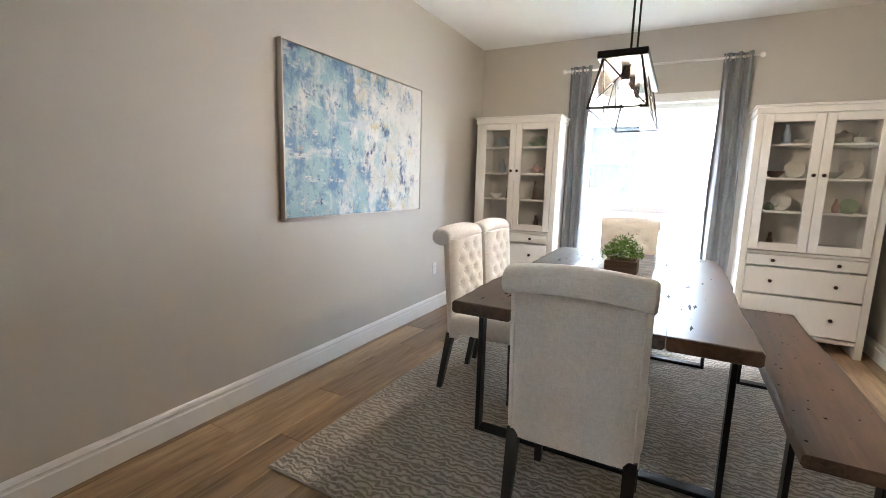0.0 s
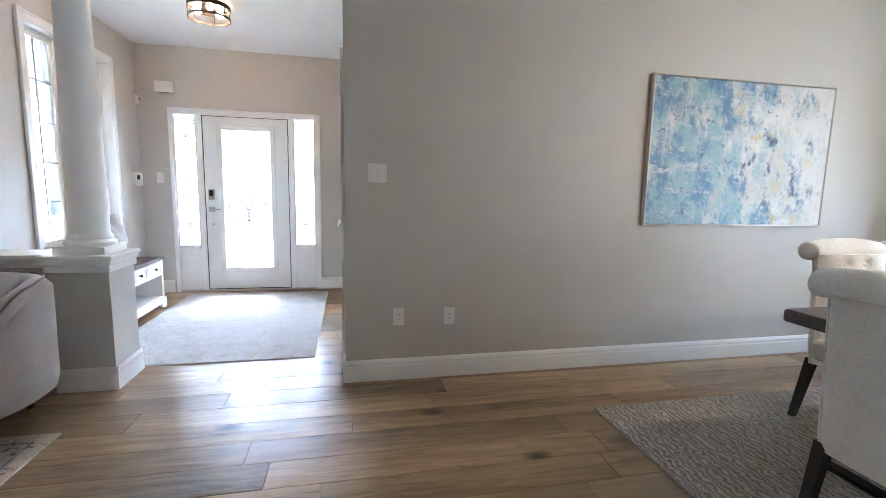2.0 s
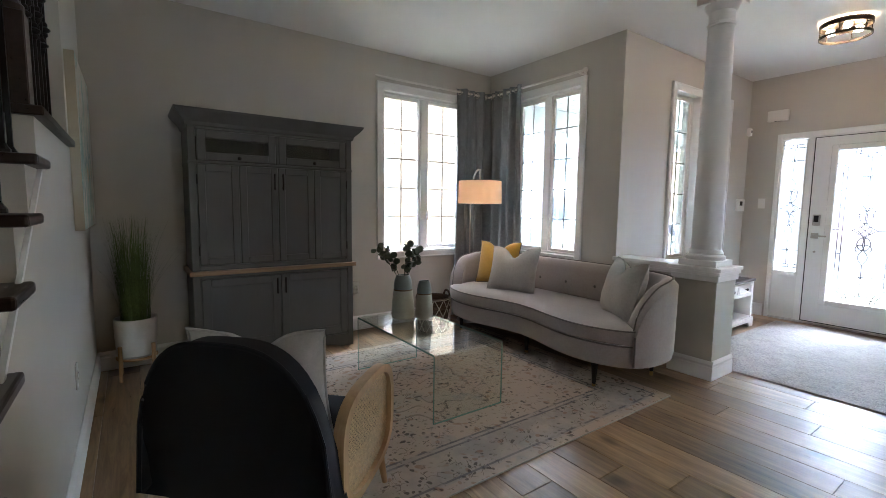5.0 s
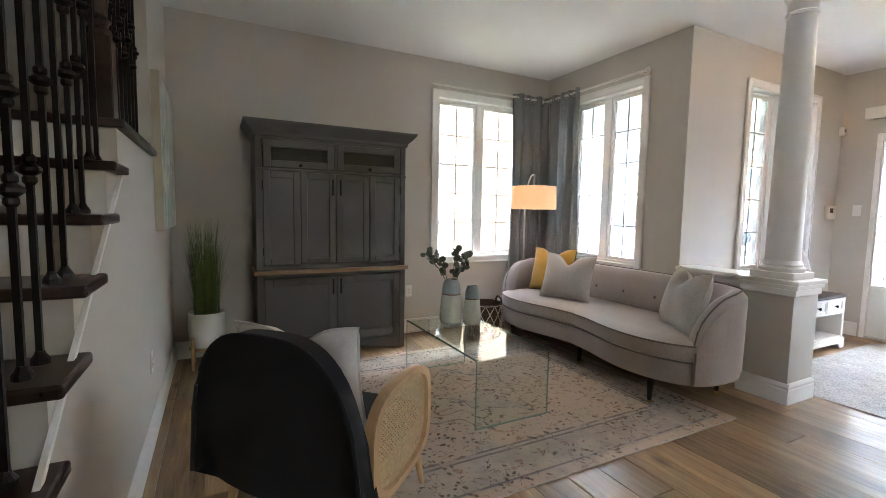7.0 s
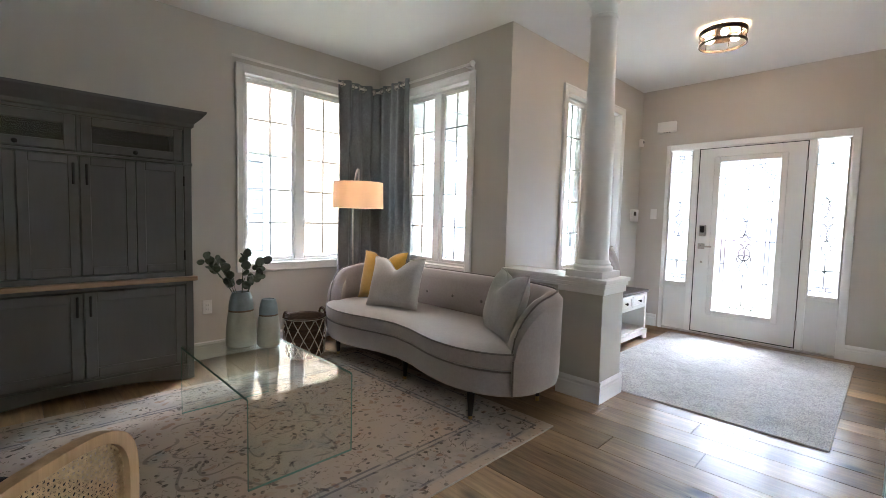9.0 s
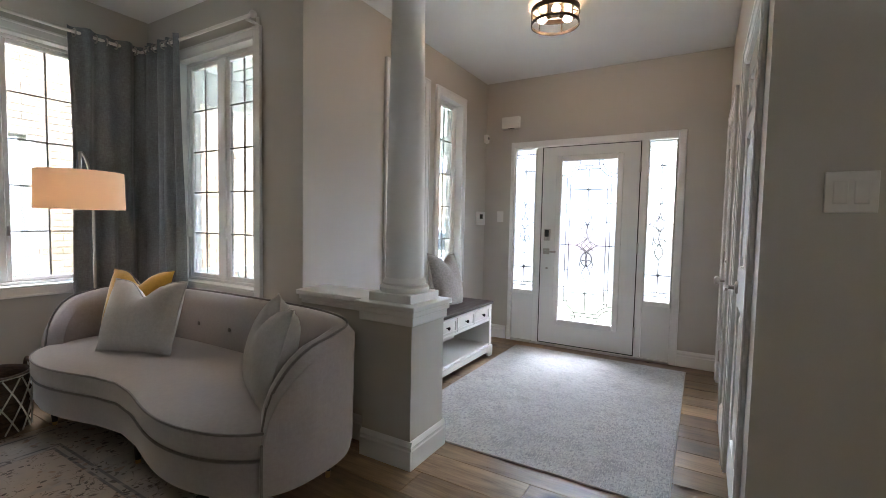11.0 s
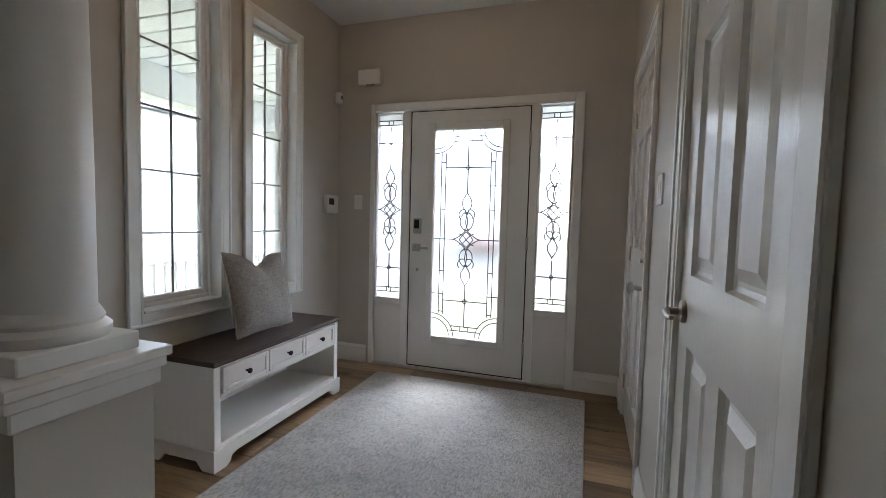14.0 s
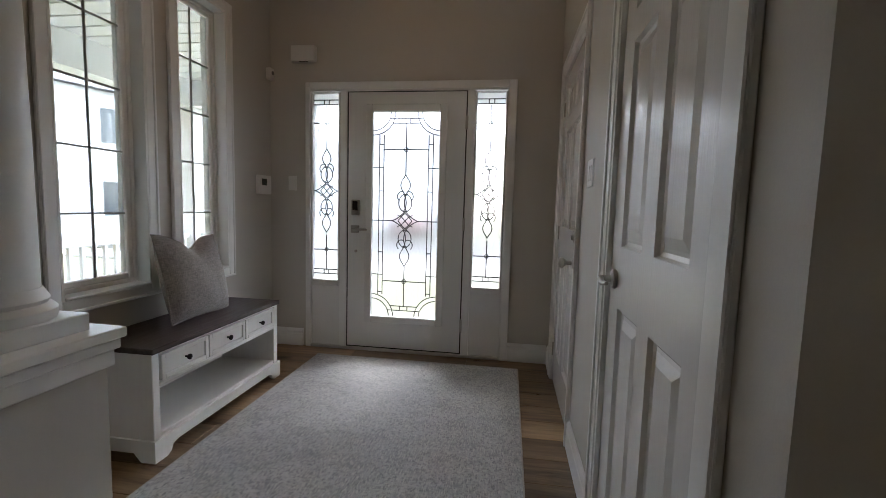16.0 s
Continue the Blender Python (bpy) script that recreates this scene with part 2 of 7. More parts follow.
def wall(name, axis, a, b, t0, t1, openings=(), material=None, z1=H, label="greige painted wall"):
    """A wall along x or y from a to b, t0 to t1 thick; openings: (from, to, bottom, top)."""
    bm = bmesh.new()

    def put(u0, u1, z0, zz1):
        if u1 - u0 > 1e-4 and zz1 - z0 > 1e-4:
            if axis == "x":
                box(bm, u0, u1, t0, t1, z0, zz1)
            else:
                box(bm, t0, t1, u0, u1, z0, zz1)
    at = a
    for u0, u1, z0, zz in sorted(openings):
        put(at, u0, 0, z1)
        put(u0, u1, 0, z0)
        put(u0, u1, zz, z1)
        at = u1
    put(at, b, 0, z1)
    return tagged(part(name, bm, material or M_WALL), label, "wall", kind="structure")


WIN_Z0, WIN_Z1 = 0.76, 2.405
wall("wall_west", "y", -0.14, 4.87, -2.15, -2.03)
wall("wall_north", "x", -2.15, 1.70, 4.87, 5.05, [(-0.93, 0.43, 0.45, 2.11)])
wall("wall_east", "y", 1.25, 4.87, 1.55, 1.70)
wall("wall_hall_north", "x", 1.70, 4.10, 1.25, 1.37)
wall("wall_hall_end", "y", -4.13, 1.25, 4.10, 4.22)
wall("wall_foyer_north", "x", -4.84, -2.15, -0.14, -0.02, [(-3.005, -2.245, 0, 2.05), (-4.54, -3.71, 0, 2.05)])
wall("wall_foyer_front", "y", -2.55, -0.02, -5.02, -4.84, [(-2.06, -0.50, 0, 2.055)])
wall("wall_foyer_south", "x", -4.84, -2.26, -2.55, -2.39, [(-3.59, -3.10, WIN_Z0 - 0.05, WIN_Z1), (-4.265, -3.82, WIN_Z0 - 0.05, WIN_Z1)])
wall("wall_living_front", "y", -4.29, -2.55, -2.42, -2.26, [(-3.72, -2.82, WIN_Z0, WIN_Z1)])
wall("wall_living_south", "x", -2.26, 4.22, -4.29, -4.13, [(-1.90, -0.84, WIN_Z0, WIN_Z1)])
wall("wall_closet_back", "x", -4.84, -2.15, 0.72, 0.84)
wall("wall_closet_side", "y", -0.02, 0.72, -5.02, -4.84)
wall("wall_stair_back", "y", -4.13, -0.6, 2.52, 2.64)

tagged(part("ceiling", boxes((-5.02, -2.15, -2.55, 0.84, H, H + 0.14), (-2.15, 1.70, -4.29, 5.05, H, H + 0.14), (-2.42, -2.15, -4.29, -2.55, H, H + 0.14), (1.70, 4.22, -4.29, 1.37, H, H + 0.14)), M_CEIL), "white stippled plaster ceiling", "ceiling", kind="structure")
floor = tagged(part("floor", boxes((-5.02, -2.15, -2.55, 0.84, -0.20, -0.014), (-2.15, 1.70, -4.29, 5.05, -0.20, -0.014), (-2.42, -2.15, -4.29, -2.55, -0.20, -0.014), (1.70, 4.22, -4.29, 1.37, -0.20, -0.014)), M_SUBFLOOR), "warm brown knotty oak plank floor", "floor", kind="structure")

# stair wall: full height beyond the landing, stepped below
RISE, RUN, STEP0, SX = 0.173, 0.22, -0.32, 1.50
LAND_Y = STEP0 - 8 * RUN
bm = bmesh.new()
box(bm, SX, SX + 0.12, -4.13, -3.08, 0, H)
box(bm, SX, SX + 0.12, -3.08, LAND_Y, 0, 9 * RISE - 0.03)
for i in range(8):
    y1 = STEP0 - i * RUN
    box(bm, SX, SX + 0.12, y1 - RUN, y1, 0, (i + 1) * RISE - 0.03)
tagged(part("wall_stair", bm, M_WALL), "pale painted wall under the staircase", "wall", kind="structure")


def run_trim(name, axis, a, b, face, out, profile, material=M_TRIM, z=0.0, label="white moulded baseboard", cat="baseboard"):
    """A moulding along x or y on a wall's face; profile: (proud, height) points, out: +1 or -1."""
    bm = bmesh.new()
    ring0, ring1 = [], []
    for d, h in profile:
        p = face + out * d
        if axis == "x":
            ring0.append(bm.verts.new((a, p, z + h)))
            ring1.append(bm.verts.new((b, p, z + h)))
        else:
            ring0.append(bm.verts.new((p, a, z + h)))
            ring1.append(bm.verts.new((p, b, z + h)))
    k = len(profile)
    for i in range(k):
        bm.faces.new((ring0[i], ring0[(i + 1) % k], ring1[(i + 1) % k], ring1[i]))
    bm.faces.new(ring0)
    bm.faces.new(ring1[::-1])
    return tagged(part(name, bm, material), label, cat, kind="structure")


BASE = [(0.0005, 0.0), (0.016, 0.0), (0.016, 0.095), (0.012, 0.102), (0.012, 0.112), (0.015, 0.118), (0.010, 0.132), (0.004, 0.142), (0.0005, 0.142)]
for axis, a, b, face, out in [
        ("y", -0.156, 4.87, -2.03, 1), ("x", -2.014, 1.55, 4.87, -1), ("y", 1.25, 4.87, 1.55, -1),
        ("x", -2.175, -2.03, -0.14, -1), ("x", -3.635, -3.08, -0.14, -1), ("x", -4.84, -4.615, -0.14, -1),
        ("y", -0.45, -0.156, -4.84, 1), ("y", -2.39, -2.11, -4.84, 1), ("x", -4.824, -2.43, -2.39, 1),
        ("y", -4.13, -2.39, -2.26, 1), ("x", -2.244, 1.50, -4.13, 1), ("y", -4.114, -0.32, SX, -1)]:
    run_trim("baseboard", axis, a, b, face, out, BASE)

# ---- windows and doors ----
def pane_object(name, bm, parent, material=M_GLASS):
    ob = part(name, bm, material, parent)
    ob.visible_shadow = False
    return ob


def window(name, m, w, z0, z1, sashes, rows, cols, label, casing=0.062, depth=0.16, handle=True):
    """A cased window. Local x runs along the wall, y outwards from its inner face."""
    th = thing(name, m, label, "window", kind="structure")
    h = w / 2
    bm = bmesh.new()
    c = casing
    for x0, x1, a, b in ((-h - c, -h, z0 - c, z1 + c), (h, h + c, z0 - c, z1 + c), (-h, h, z1, z1 + c), (-h, h, z0 - c, z0)):
        box(bm, x0, x1, -0.018, -0.0005, a, b, 0.004)
    for x0, x1, a, b in ((-h - c, -h - c + 0.016, z0 - c, z1 + c), (h + c - 0.016, h + c, z0 - c, z1 + c), (-h - c, h + c, z1 + c - 0.016, z1 + c), (-h - c, h + c, z0 - c, z0 - c + 0.016)):
        box(bm, x0, x1, -0.025, -0.016, a, b, 0.003)
    part("window_casing", bm, M_TRIM, th)
    part("window_jamb", boxes((-h, -h + 0.012, -0.017, depth, z0, z1), (h - 0.012, h, -0.017, depth, z0, z1), (-h + 0.012, h - 0.012, -0.017, depth, z1 - 0.012, z1)), M_TRIM, th)
    part("window_sill", boxes((-h + 0.012, h - 0.012, -0.026, depth, z0, z0 + 0.014), bevel=0.003), M_TRIM, th)
    f = 0.022
    zb, zt = z0 + 0.014, z1 - 0.012
    a, b = -h + 0.012, h - 0.012
    bm = boxes((a, a + f, 0.055, 0.11, zb, zt), (b - f, b, 0.055, 0.11, zb, zt), (a + f, b - f, 0.055, 0.11, zt - f, zt), (a + f, b - f, 0.055, 0.11, zb, zb + f), bevel=0.004)
    part("window_frame", bm, M_VINYL, th)
    mull = 0.072
    span = (b - f) - (a + f)
    sw = (span - mull * (sashes - 1)) / sashes
    for i in range(sashes):
        s0 = a + f + i * (sw + mull)
        s1 = s0 + sw
        if i:
            part("mullion", boxes((s0 - mull, s0, 0.052, 0.11, zb + f, zt - f), bevel=0.003), M_VINYL, th)
        g = 0.030
        q0, q1 = zb + f, zt - f
        sash = part("sash", boxes((s0, s0 + g, 0.062, 0.102, q0, q1), (s1 - g, s1, 0.062, 0.102, q0, q1), (s0 + g, s1 - g, 0.062, 0.102, q1 - g, q1), (s0 + g, s1 - g, 0.062, 0.102, q0, q0 + g), bevel=0.005), M_VINYL, th)
        gx0, gx1, gz0, gz1 = s0 + g, s1 - g, q0 + g, q1 - g
        pane_object("pane", boxes((gx0, gx1, 0.080, 0.084, gz0, gz1)), sash)
        t = 0.0048
        for r in range(1, rows):
            z = gz0 + (gz1 - gz0) * r / rows
            part("glazing_bar", boxes((gx0, gx1, 0.072, 0.079, z - t, z + t)), M_BAR, sash)
        for k in range(1, cols):
            x = gx0 + (gx1 - gx0) * k / cols
            part("glazing_bar", boxes((x - t, x + t, 0.071, 0.079, gz0, gz1)), M_BAR, sash)
        if handle:
            part("latch", boxes((s0 + 0.008, s0 + 0.022, 0.040, 0.062, q0 + 0.30, q0 + 0.37), (s0 + 0.010, s0 + 0.020, 0.028, 0.042, q0 + 0.30, q0 + 0.40), bevel=0.003), M_VINYL, sash)
    return th


window("window_1", pose(-1.37, -4.13, 0, 0, 0, 180), 1.06, WIN_Z0, WIN_Z1, 2, 5, 2, "white double casement window with grey grilles in the living room")
window("window_2", pose(-2.26, -3.27, 0, 0, 0, 90), 0.90, WIN_Z0, WIN_Z1, 2, 5, 2, "white double casement window with grey grilles facing the porch")
window("window_3", pose(-3.345, -2.39, 0, 0, 0, 180), 0.49, WIN_Z0 - 0.05, WIN_Z1, 1, 5, 2, "tall narrow white foyer window with grey grilles", handle=False)
window("window_4", pose(-4.0425, -2.39, 0, 0, 0, 180), 0.445, WIN_Z0 - 0.05, WIN_Z1, 1, 5, 2, "tall narrow white foyer window with grey grilles", handle=False)

# dining window: one large fixed pane above a low sliding one
th = thing("window_5", pose(-0.25, 4.87, 0), "large white dining room window with a low transom", "window", kind="structure")
W5 = 0.68
part("window_jamb", boxes((-W5, -W5 + 0.015, -0.012, 0.18, 0.45, 2.11), (W5 - 0.015, W5, -0.012, 0.18, 0.45, 2.11), (-W5 + 0.015, W5 - 0.015, -0.012, 0.18, 2.095, 2.11)), M_TRIM, th)
part("window_casing", boxes((-W5 - 0.062, -W5, -0.018, -0.0005, 0.39, 2.172), (W5, W5 + 0.062, -0.018, -0.0005, 0.39, 2.172), (-W5, W5, -0.018, -0.0005, 2.11, 2.172), (-W5, W5, -0.018, -0.0005, 0.39, 0.45), bevel=0.004), M_TRIM, th)
part("window_sill", boxes((-W5 + 0.015, W5 - 0.015, -0.03, 0.18, 0.45, 0.465), bevel=0.003), M_TRIM, th)
a, b = -W5 + 0.015, W5 - 0.015
part("window_frame", boxes((a, a + 0.05, 0.08, 0.14, 0.465, 2.095), (b - 0.05, b, 0.08, 0.14, 0.465, 2.095), (a + 0.05, b - 0.05, 0.08, 0.14, 2.045, 2.095), (a + 0.05, b - 0.05, 0.08, 0.14, 0.465, 0.515), bevel=0.004), M_VINYL, th)
part("transom", boxes((a + 0.05, b - 0.05, 0.075, 0.14, 1.03, 1.10), bevel=0.004), M_VINYL, th)
pane_object("pane", boxes((a + 0.05, b - 0.05, 0.11, 0.114, 1.10, 2.045)), th)
pane_object("pane", boxes((a + 0.05, b - 0.05, 0.11, 0.114, 0.515, 1.03)), th)

# textured decorative glass
def art_glass_mat():
    m = bpy.data.materials.new("textured_door_glass")
    m.use_nodes = True
    n, l = m.node_tree.nodes, m.node_tree.links
    n.clear()
    tc = n.new("ShaderNodeTexCoord")
    mp = n.new("ShaderNodeMapping")
    mp.inputs["Scale"].default_value = (1, 1, 0.35)
    nz = n.new("ShaderNodeTexNoise")
    nz.inputs["Scale"].default_value = 60
    l.new(tc.outputs["Object"], mp.inputs["Vector"])
    l.new(mp.outputs[0], nz.inputs["Vector"])
    bp = n.new("ShaderNodeBump")
    bp.inputs["Strength"].default_value, bp.inputs["Distance"].default_value = 0.9, 0.004
    l.new(nz.outputs["Fac"], bp.inputs["Height"])
    rf = n.new("ShaderNodeBsdfRefraction")
    rf.inputs["IOR"].default_value, rf.inputs["Roughness"].default_value = 1.12, 0.38
    rf.inputs["Color"].default_value = (0.55, 0.56, 0.565, 1)
    gl = n.new("ShaderNodeBsdfGlossy")
    gl.inputs["Roughness"].default_value = 0.08
    fr = n.new("ShaderNodeFresnel")
    mx = n.new("ShaderNodeMixShader")
    l.new(bp.outputs[0], rf.inputs["Normal"])
    l.new(bp.outputs[0], gl.inputs["Normal"])
    l.new(fr.outputs[0], mx.inputs[0])
    l.new(rf.outputs[0], mx.inputs[1])
    l.new(gl.outputs[0], mx.inputs[2])
    o = n.new("ShaderNodeOutputMaterial")
    l.new(mx.outputs[0], o.inputs["Surface"])
    return m


M_ARTGLASS = art_glass_mat()


def arc(cx, cz, rx, rz, a0, a1, k=14):
    return [(cx + rx * math.cos(radians(a0 + (a1 - a0) * i / k)), cz + rz * math.sin(radians(a0 + (a1 - a0) * i / k))) for i in range(k + 1)]


def cames(lines, y, parent, r=0.0040):
    """Lead lines (x, z) over a decorative pane."""
    for ln in lines:
        part("came", tube([(x, y, z) for x, z in ln], r, 5), M_LEAD, parent)


def motif(s=1.0, spread=0.11):
    """The interlaced drop ornament round a pane's middle."""
    L = []
    for sg in (1, -1):
        for sx in (1, -1):
            L.append([(sx * 0.038 * s * math.sin(math.pi * i / 12) ** 1.3, sg * (0.195 + 0.165 * i / 12) * s) for i in range(13)])
        L.append(arc(0, sg * 0.140 * s, 0.052 * s, 0.068 * s, 0, 360, 18))
        L.append(arc(-0.033 * s, sg * 0.140 * s, 0.040 * s, 0.075 * s, -70, 70))
        L.append(arc(0.033 * s, sg * 0.140 * s, 0.040 * s, 0.075 * s, 110, 250))
        L.append(arc(-0.026 * s, sg * 0.19 * s, 0.036 * s, 0.04 * s, 60, 230))
        L.append(arc(0.026 * s, sg * 0.19 * s, 0.036 * s, 0.04 * s, -50, 120))
        for sx in (1, -1):
            L.append([(sx * spread * (1 - t) ** 1.0 * 1.0, sg * 0.075 * s * t ** 1.6) for t in [i / 8 for i in range(9)]])
            L.append([(sx * 0.055 * s, sg * 0.0), (sx * 0.027 * s, sg * 0.035 * s), (0, sg * 0.06 * s)])
            L.append([(0, 0), (sx * 0.03 * s, sg * 0.032 * s), (sx * 0.06 * s, sg * 0.045 * s)])
    return L


# front door unit
du = thing("door_1", pose(-4.84, -1.28, 0, 0, 0, 90), "white front door with leaded oval-ornament glass and two sidelights", "front door", kind="structure")
part("door_casing", boxes((-0.806, -0.766, -0.02, -0.0005, 0.0, 2.105), (0.77, 0.83, -0.02, -0.0005, 0.0, 2.105), (-0.766, 0.77, -0.02, -0.0005, 2.045, 2.105), bevel=0.004), M_TRIM, du)
part("door_frame", boxes((-0.778, -0.765, -0.012, 0.16, 0.0, 2.05), (0.765, 0.778, -0.012, 0.16, 0.0, 2.05), (-0.765, 0.765, -0.012, 0.16, 2.037, 2.05),
                         (-0.525, -0.468, -0.006, 0.14, 0.02, 2.037), (0.468, 0.525, -0.006, 0.14, 0.02, 2.037), bevel=0.002), M_TRIM, du)
part("door_stop", boxes((-0.47, -0.445, 0.049, 0.075, 0.02, 2.037), (0.445, 0.47, 0.049, 0.075, 0.02, 2.037), (-0.445, 0.445, 0.049, 0.075, 2.005, 2.037), (-0.765, -0.758, 0.05, 0.09, 0.02, 2.037), (0.758, 0.765, 0.05, 0.09, 0.02, 2.037)), M_TRIM, du)
part("threshold", boxes((-0.765, 0.765, -0.02, 0.17, 0.0, 0.02), bevel=0.004), mat("pale_aluminium_threshold", (0.55, 0.54, 0.52), 0.4, metal=0.3), du)
# black strips added in the gap round the slab, to paint its shade
part("weatherstrip", boxes((-0.468, -0.458, 0.008, 0.048, 0.02, 2.037), (0.458, 0.468, 0.008, 0.048, 0.02, 2.037), (-0.458, 0.458, 0.008, 0.048, 2.030, 2.037), (-0.458, 0.458, 0.008, 0.048, 0.0202, 0.030)), mat("gap_shade_black", (0.012, 0.012, 0.012), 0.7), du, "black strip painting the shaded gap round the door")
slab = new("door_slab")
slab.parent = du
slab["label"] = "white steel door slab with glass insert"
GX, G0, G1 = 0.262, 0.285, 1.885
part("door_panel", boxes((-0.458, -GX - 0.03, 0.004, 0.048, 0.03, 2.03), (GX + 0.03, 0.458, 0.004, 0.048, 0.03, 2.03), (-GX - 0.03, GX + 0.03, 0.004, 0.048, 0.03, G0 - 0.03), (-GX - 0.03, GX + 0.03, 0.004, 0.048, G1 + 0.03, 2.03)), M_DOORW, slab)
part("glass_surround", boxes((-GX - 0.055, -GX, -0.008, 0.056, G0 - 0.055, G1 + 0.055), (GX, GX + 0.055, -0.008, 0.056, G0 - 0.055, G1 + 0.055), (-GX, GX, -0.008, 0.056, G0 - 0.055, G0), (-GX, GX, -0.008, 0.056, G1, G1 + 0.055), bevel=0.007, seg=2), M_DOORW, slab)
pane_object("decorative_pane", boxes((-GX, GX, 0.024, 0.030, G0, G1)), slab, M_ARTGLASS)
MZ = 1.05
L = [[(x, z + MZ) for x, z in ln] for ln in motif(1.0)]
bx, bz0, bz1 = GX - 0.085, G0 + 0.085, G1 - 0.085
for sx in (1, -1):
    for off in (0.0, 0.035):
        L.append([(sx * (bx + off), bz0 + 0.09), (sx * (bx + off), bz1 - 0.09)])
    L.append([(sx * 0.11, MZ), (sx * GX, MZ)])
    for z in (0.62, 0.80, 1.28, 1.46, 0.48, 1.64):
        L.append([(sx * bx, z), (sx * (bx + 0.035), z)])
    for z in (0.62, 1.46):
        L.append([(sx * (bx + 0.035), z), (sx * GX, z)])
    for zc, sg in ((G0, 1), (G1, -1)):
        for r in (0.14, 0.175):
            L.append([(sx * (GX - r * math.cos(radians(a))), zc + sg * r * math.sin(radians(a))) for a in range(0, 91, 9)])
        L.append([(0, zc + sg * 0.05), (sx * (GX - 0.13), zc + sg * 0.05)])
        L.append([(0, zc + sg * 0.085), (sx * (GX - 0.15), zc + sg * 0.085)])
        L.append([(sx * 0.03, zc + sg * 0.05), (sx * 0.03, zc + sg * 0.085)])
for zc, zm in ((G0 + 0.085, MZ - 0.35), (MZ + 0.35, G1 - 0.085)):
    L.append([(0, zc), (0, zm)])
for z in (0.57, 1.60):
    L.append([(-bx, z), (bx, z)])
    L.append(arc(0, z, 0.016, 0.016, 0, 360, 12))
cames(L, 0.021, slab)
for z in (0.25, 1.04, 1.80):
    part("hinge", boxes((0.455, 0.475, -0.010, 0.004, z - 0.05, z + 0.05), bevel=0.002), M_NICKEL, slab)
part("keypad_lock", boxes((-0.425, -0.36, -0.022, 0.004, 1.085, 1.205), bevel=0.006), M_NICKEL, slab, "nickel keypad lock with black display")
part("keypad_display", boxes((-0.413, -0.372, -0.025, -0.021, 1.125, 1.195), bevel=0.003), M_BLACK, slab)
part("thumb_turn", boxes((-0.405, -0.38, -0.034, -0.022, 1.093, 1.113), bevel=0.003), M_NICKEL, slab)
part("lever_plate", boxes((-0.43, -0.365, -0.014, 0.004, 0.945, 1.005), bevel=0.004), M_NICKEL, slab)
bm = tube([(-0.40, -0.012, 0.975), (-0.40, -0.055, 0.975)], 0.011, 10)
box(bm, -0.41, -0.285, -0.064, -0.050, 0.966, 0.984, 0.004)
part("lever_handle", bm, M_NICKEL, slab, "satin nickel lever handle")
part("door_viewer", lathe([(0.012, 0), (0.012, 0.006), (0.006, 0.009)], 14, m=pose(-0.39, 0.004, 0.80, 90, 0, 0)), M_NICKEL, slab)
for side in (-1, 1):
    sl = new("sidelight")
    sl.parent = du
    cx = side * 0.645
    z0, z1 = 0.56, 2.03
    part("sidelight_panel", boxes((cx - 0.118, cx + 0.118, 0.01, 0.05, 0.02, z0 - 0.05)), M_DOORW, sl)
    part("sidelight_frame", boxes((cx - 0.118, cx - 0.105, -0.006, 0.05, z0 - 0.05, z1), (cx + 0.105, cx + 0.118, -0.006, 0.05, z0 - 0.05, z1), (cx - 0.105, cx + 0.105, -0.012, 0.05, z0 - 0.05, z0), (cx - 0.105, cx + 0.105, -0.006, 0.05, z1 - 0.008, z1), bevel=0.004), M_DOORW, sl)
    pane_object("decorative_pane", boxes((cx - 0.105, cx + 0.105, 0.024, 0.030, z0, z1 - 0.008)), sl, M_ARTGLASS)
    L = [[(cx + x, z + 1.27) for x, z in ln] for ln in motif(0.92, 0.10)]
    L += [[(cx, z0 + 0.07), (cx, 0.92)], [(cx, 1.60), (cx, 1.93)], [(cx - 0.105, 0.80), (cx + 0.105, 0.80)], [(cx - 0.105, 1.80), (cx + 0.105, 1.80)],
          [(cx - 0.105, 1.27), (cx - 0.09, 1.27)], [(cx + 0.09, 1.27), (cx + 0.105, 1.27)], arc(cx, 0.80, 0.014, 0.014, 0, 360, 12), arc(cx, 1.80, 0.014, 0.014, 0, 360, 12)]
    for zc, sg in ((z0, 1), (z1 - 0.008, -1)):
        for o in (0.045, 0.08):
            L.append([(cx - 0.105, zc + sg * o), (cx + 0.105, zc + sg * o)])
        for xo in (-0.02, 0.02):
            L.append([(cx + xo, zc + sg * 0.045), (cx + xo, zc + sg * 0.08)])
    cames(L, 0.021, sl, 0.0042)


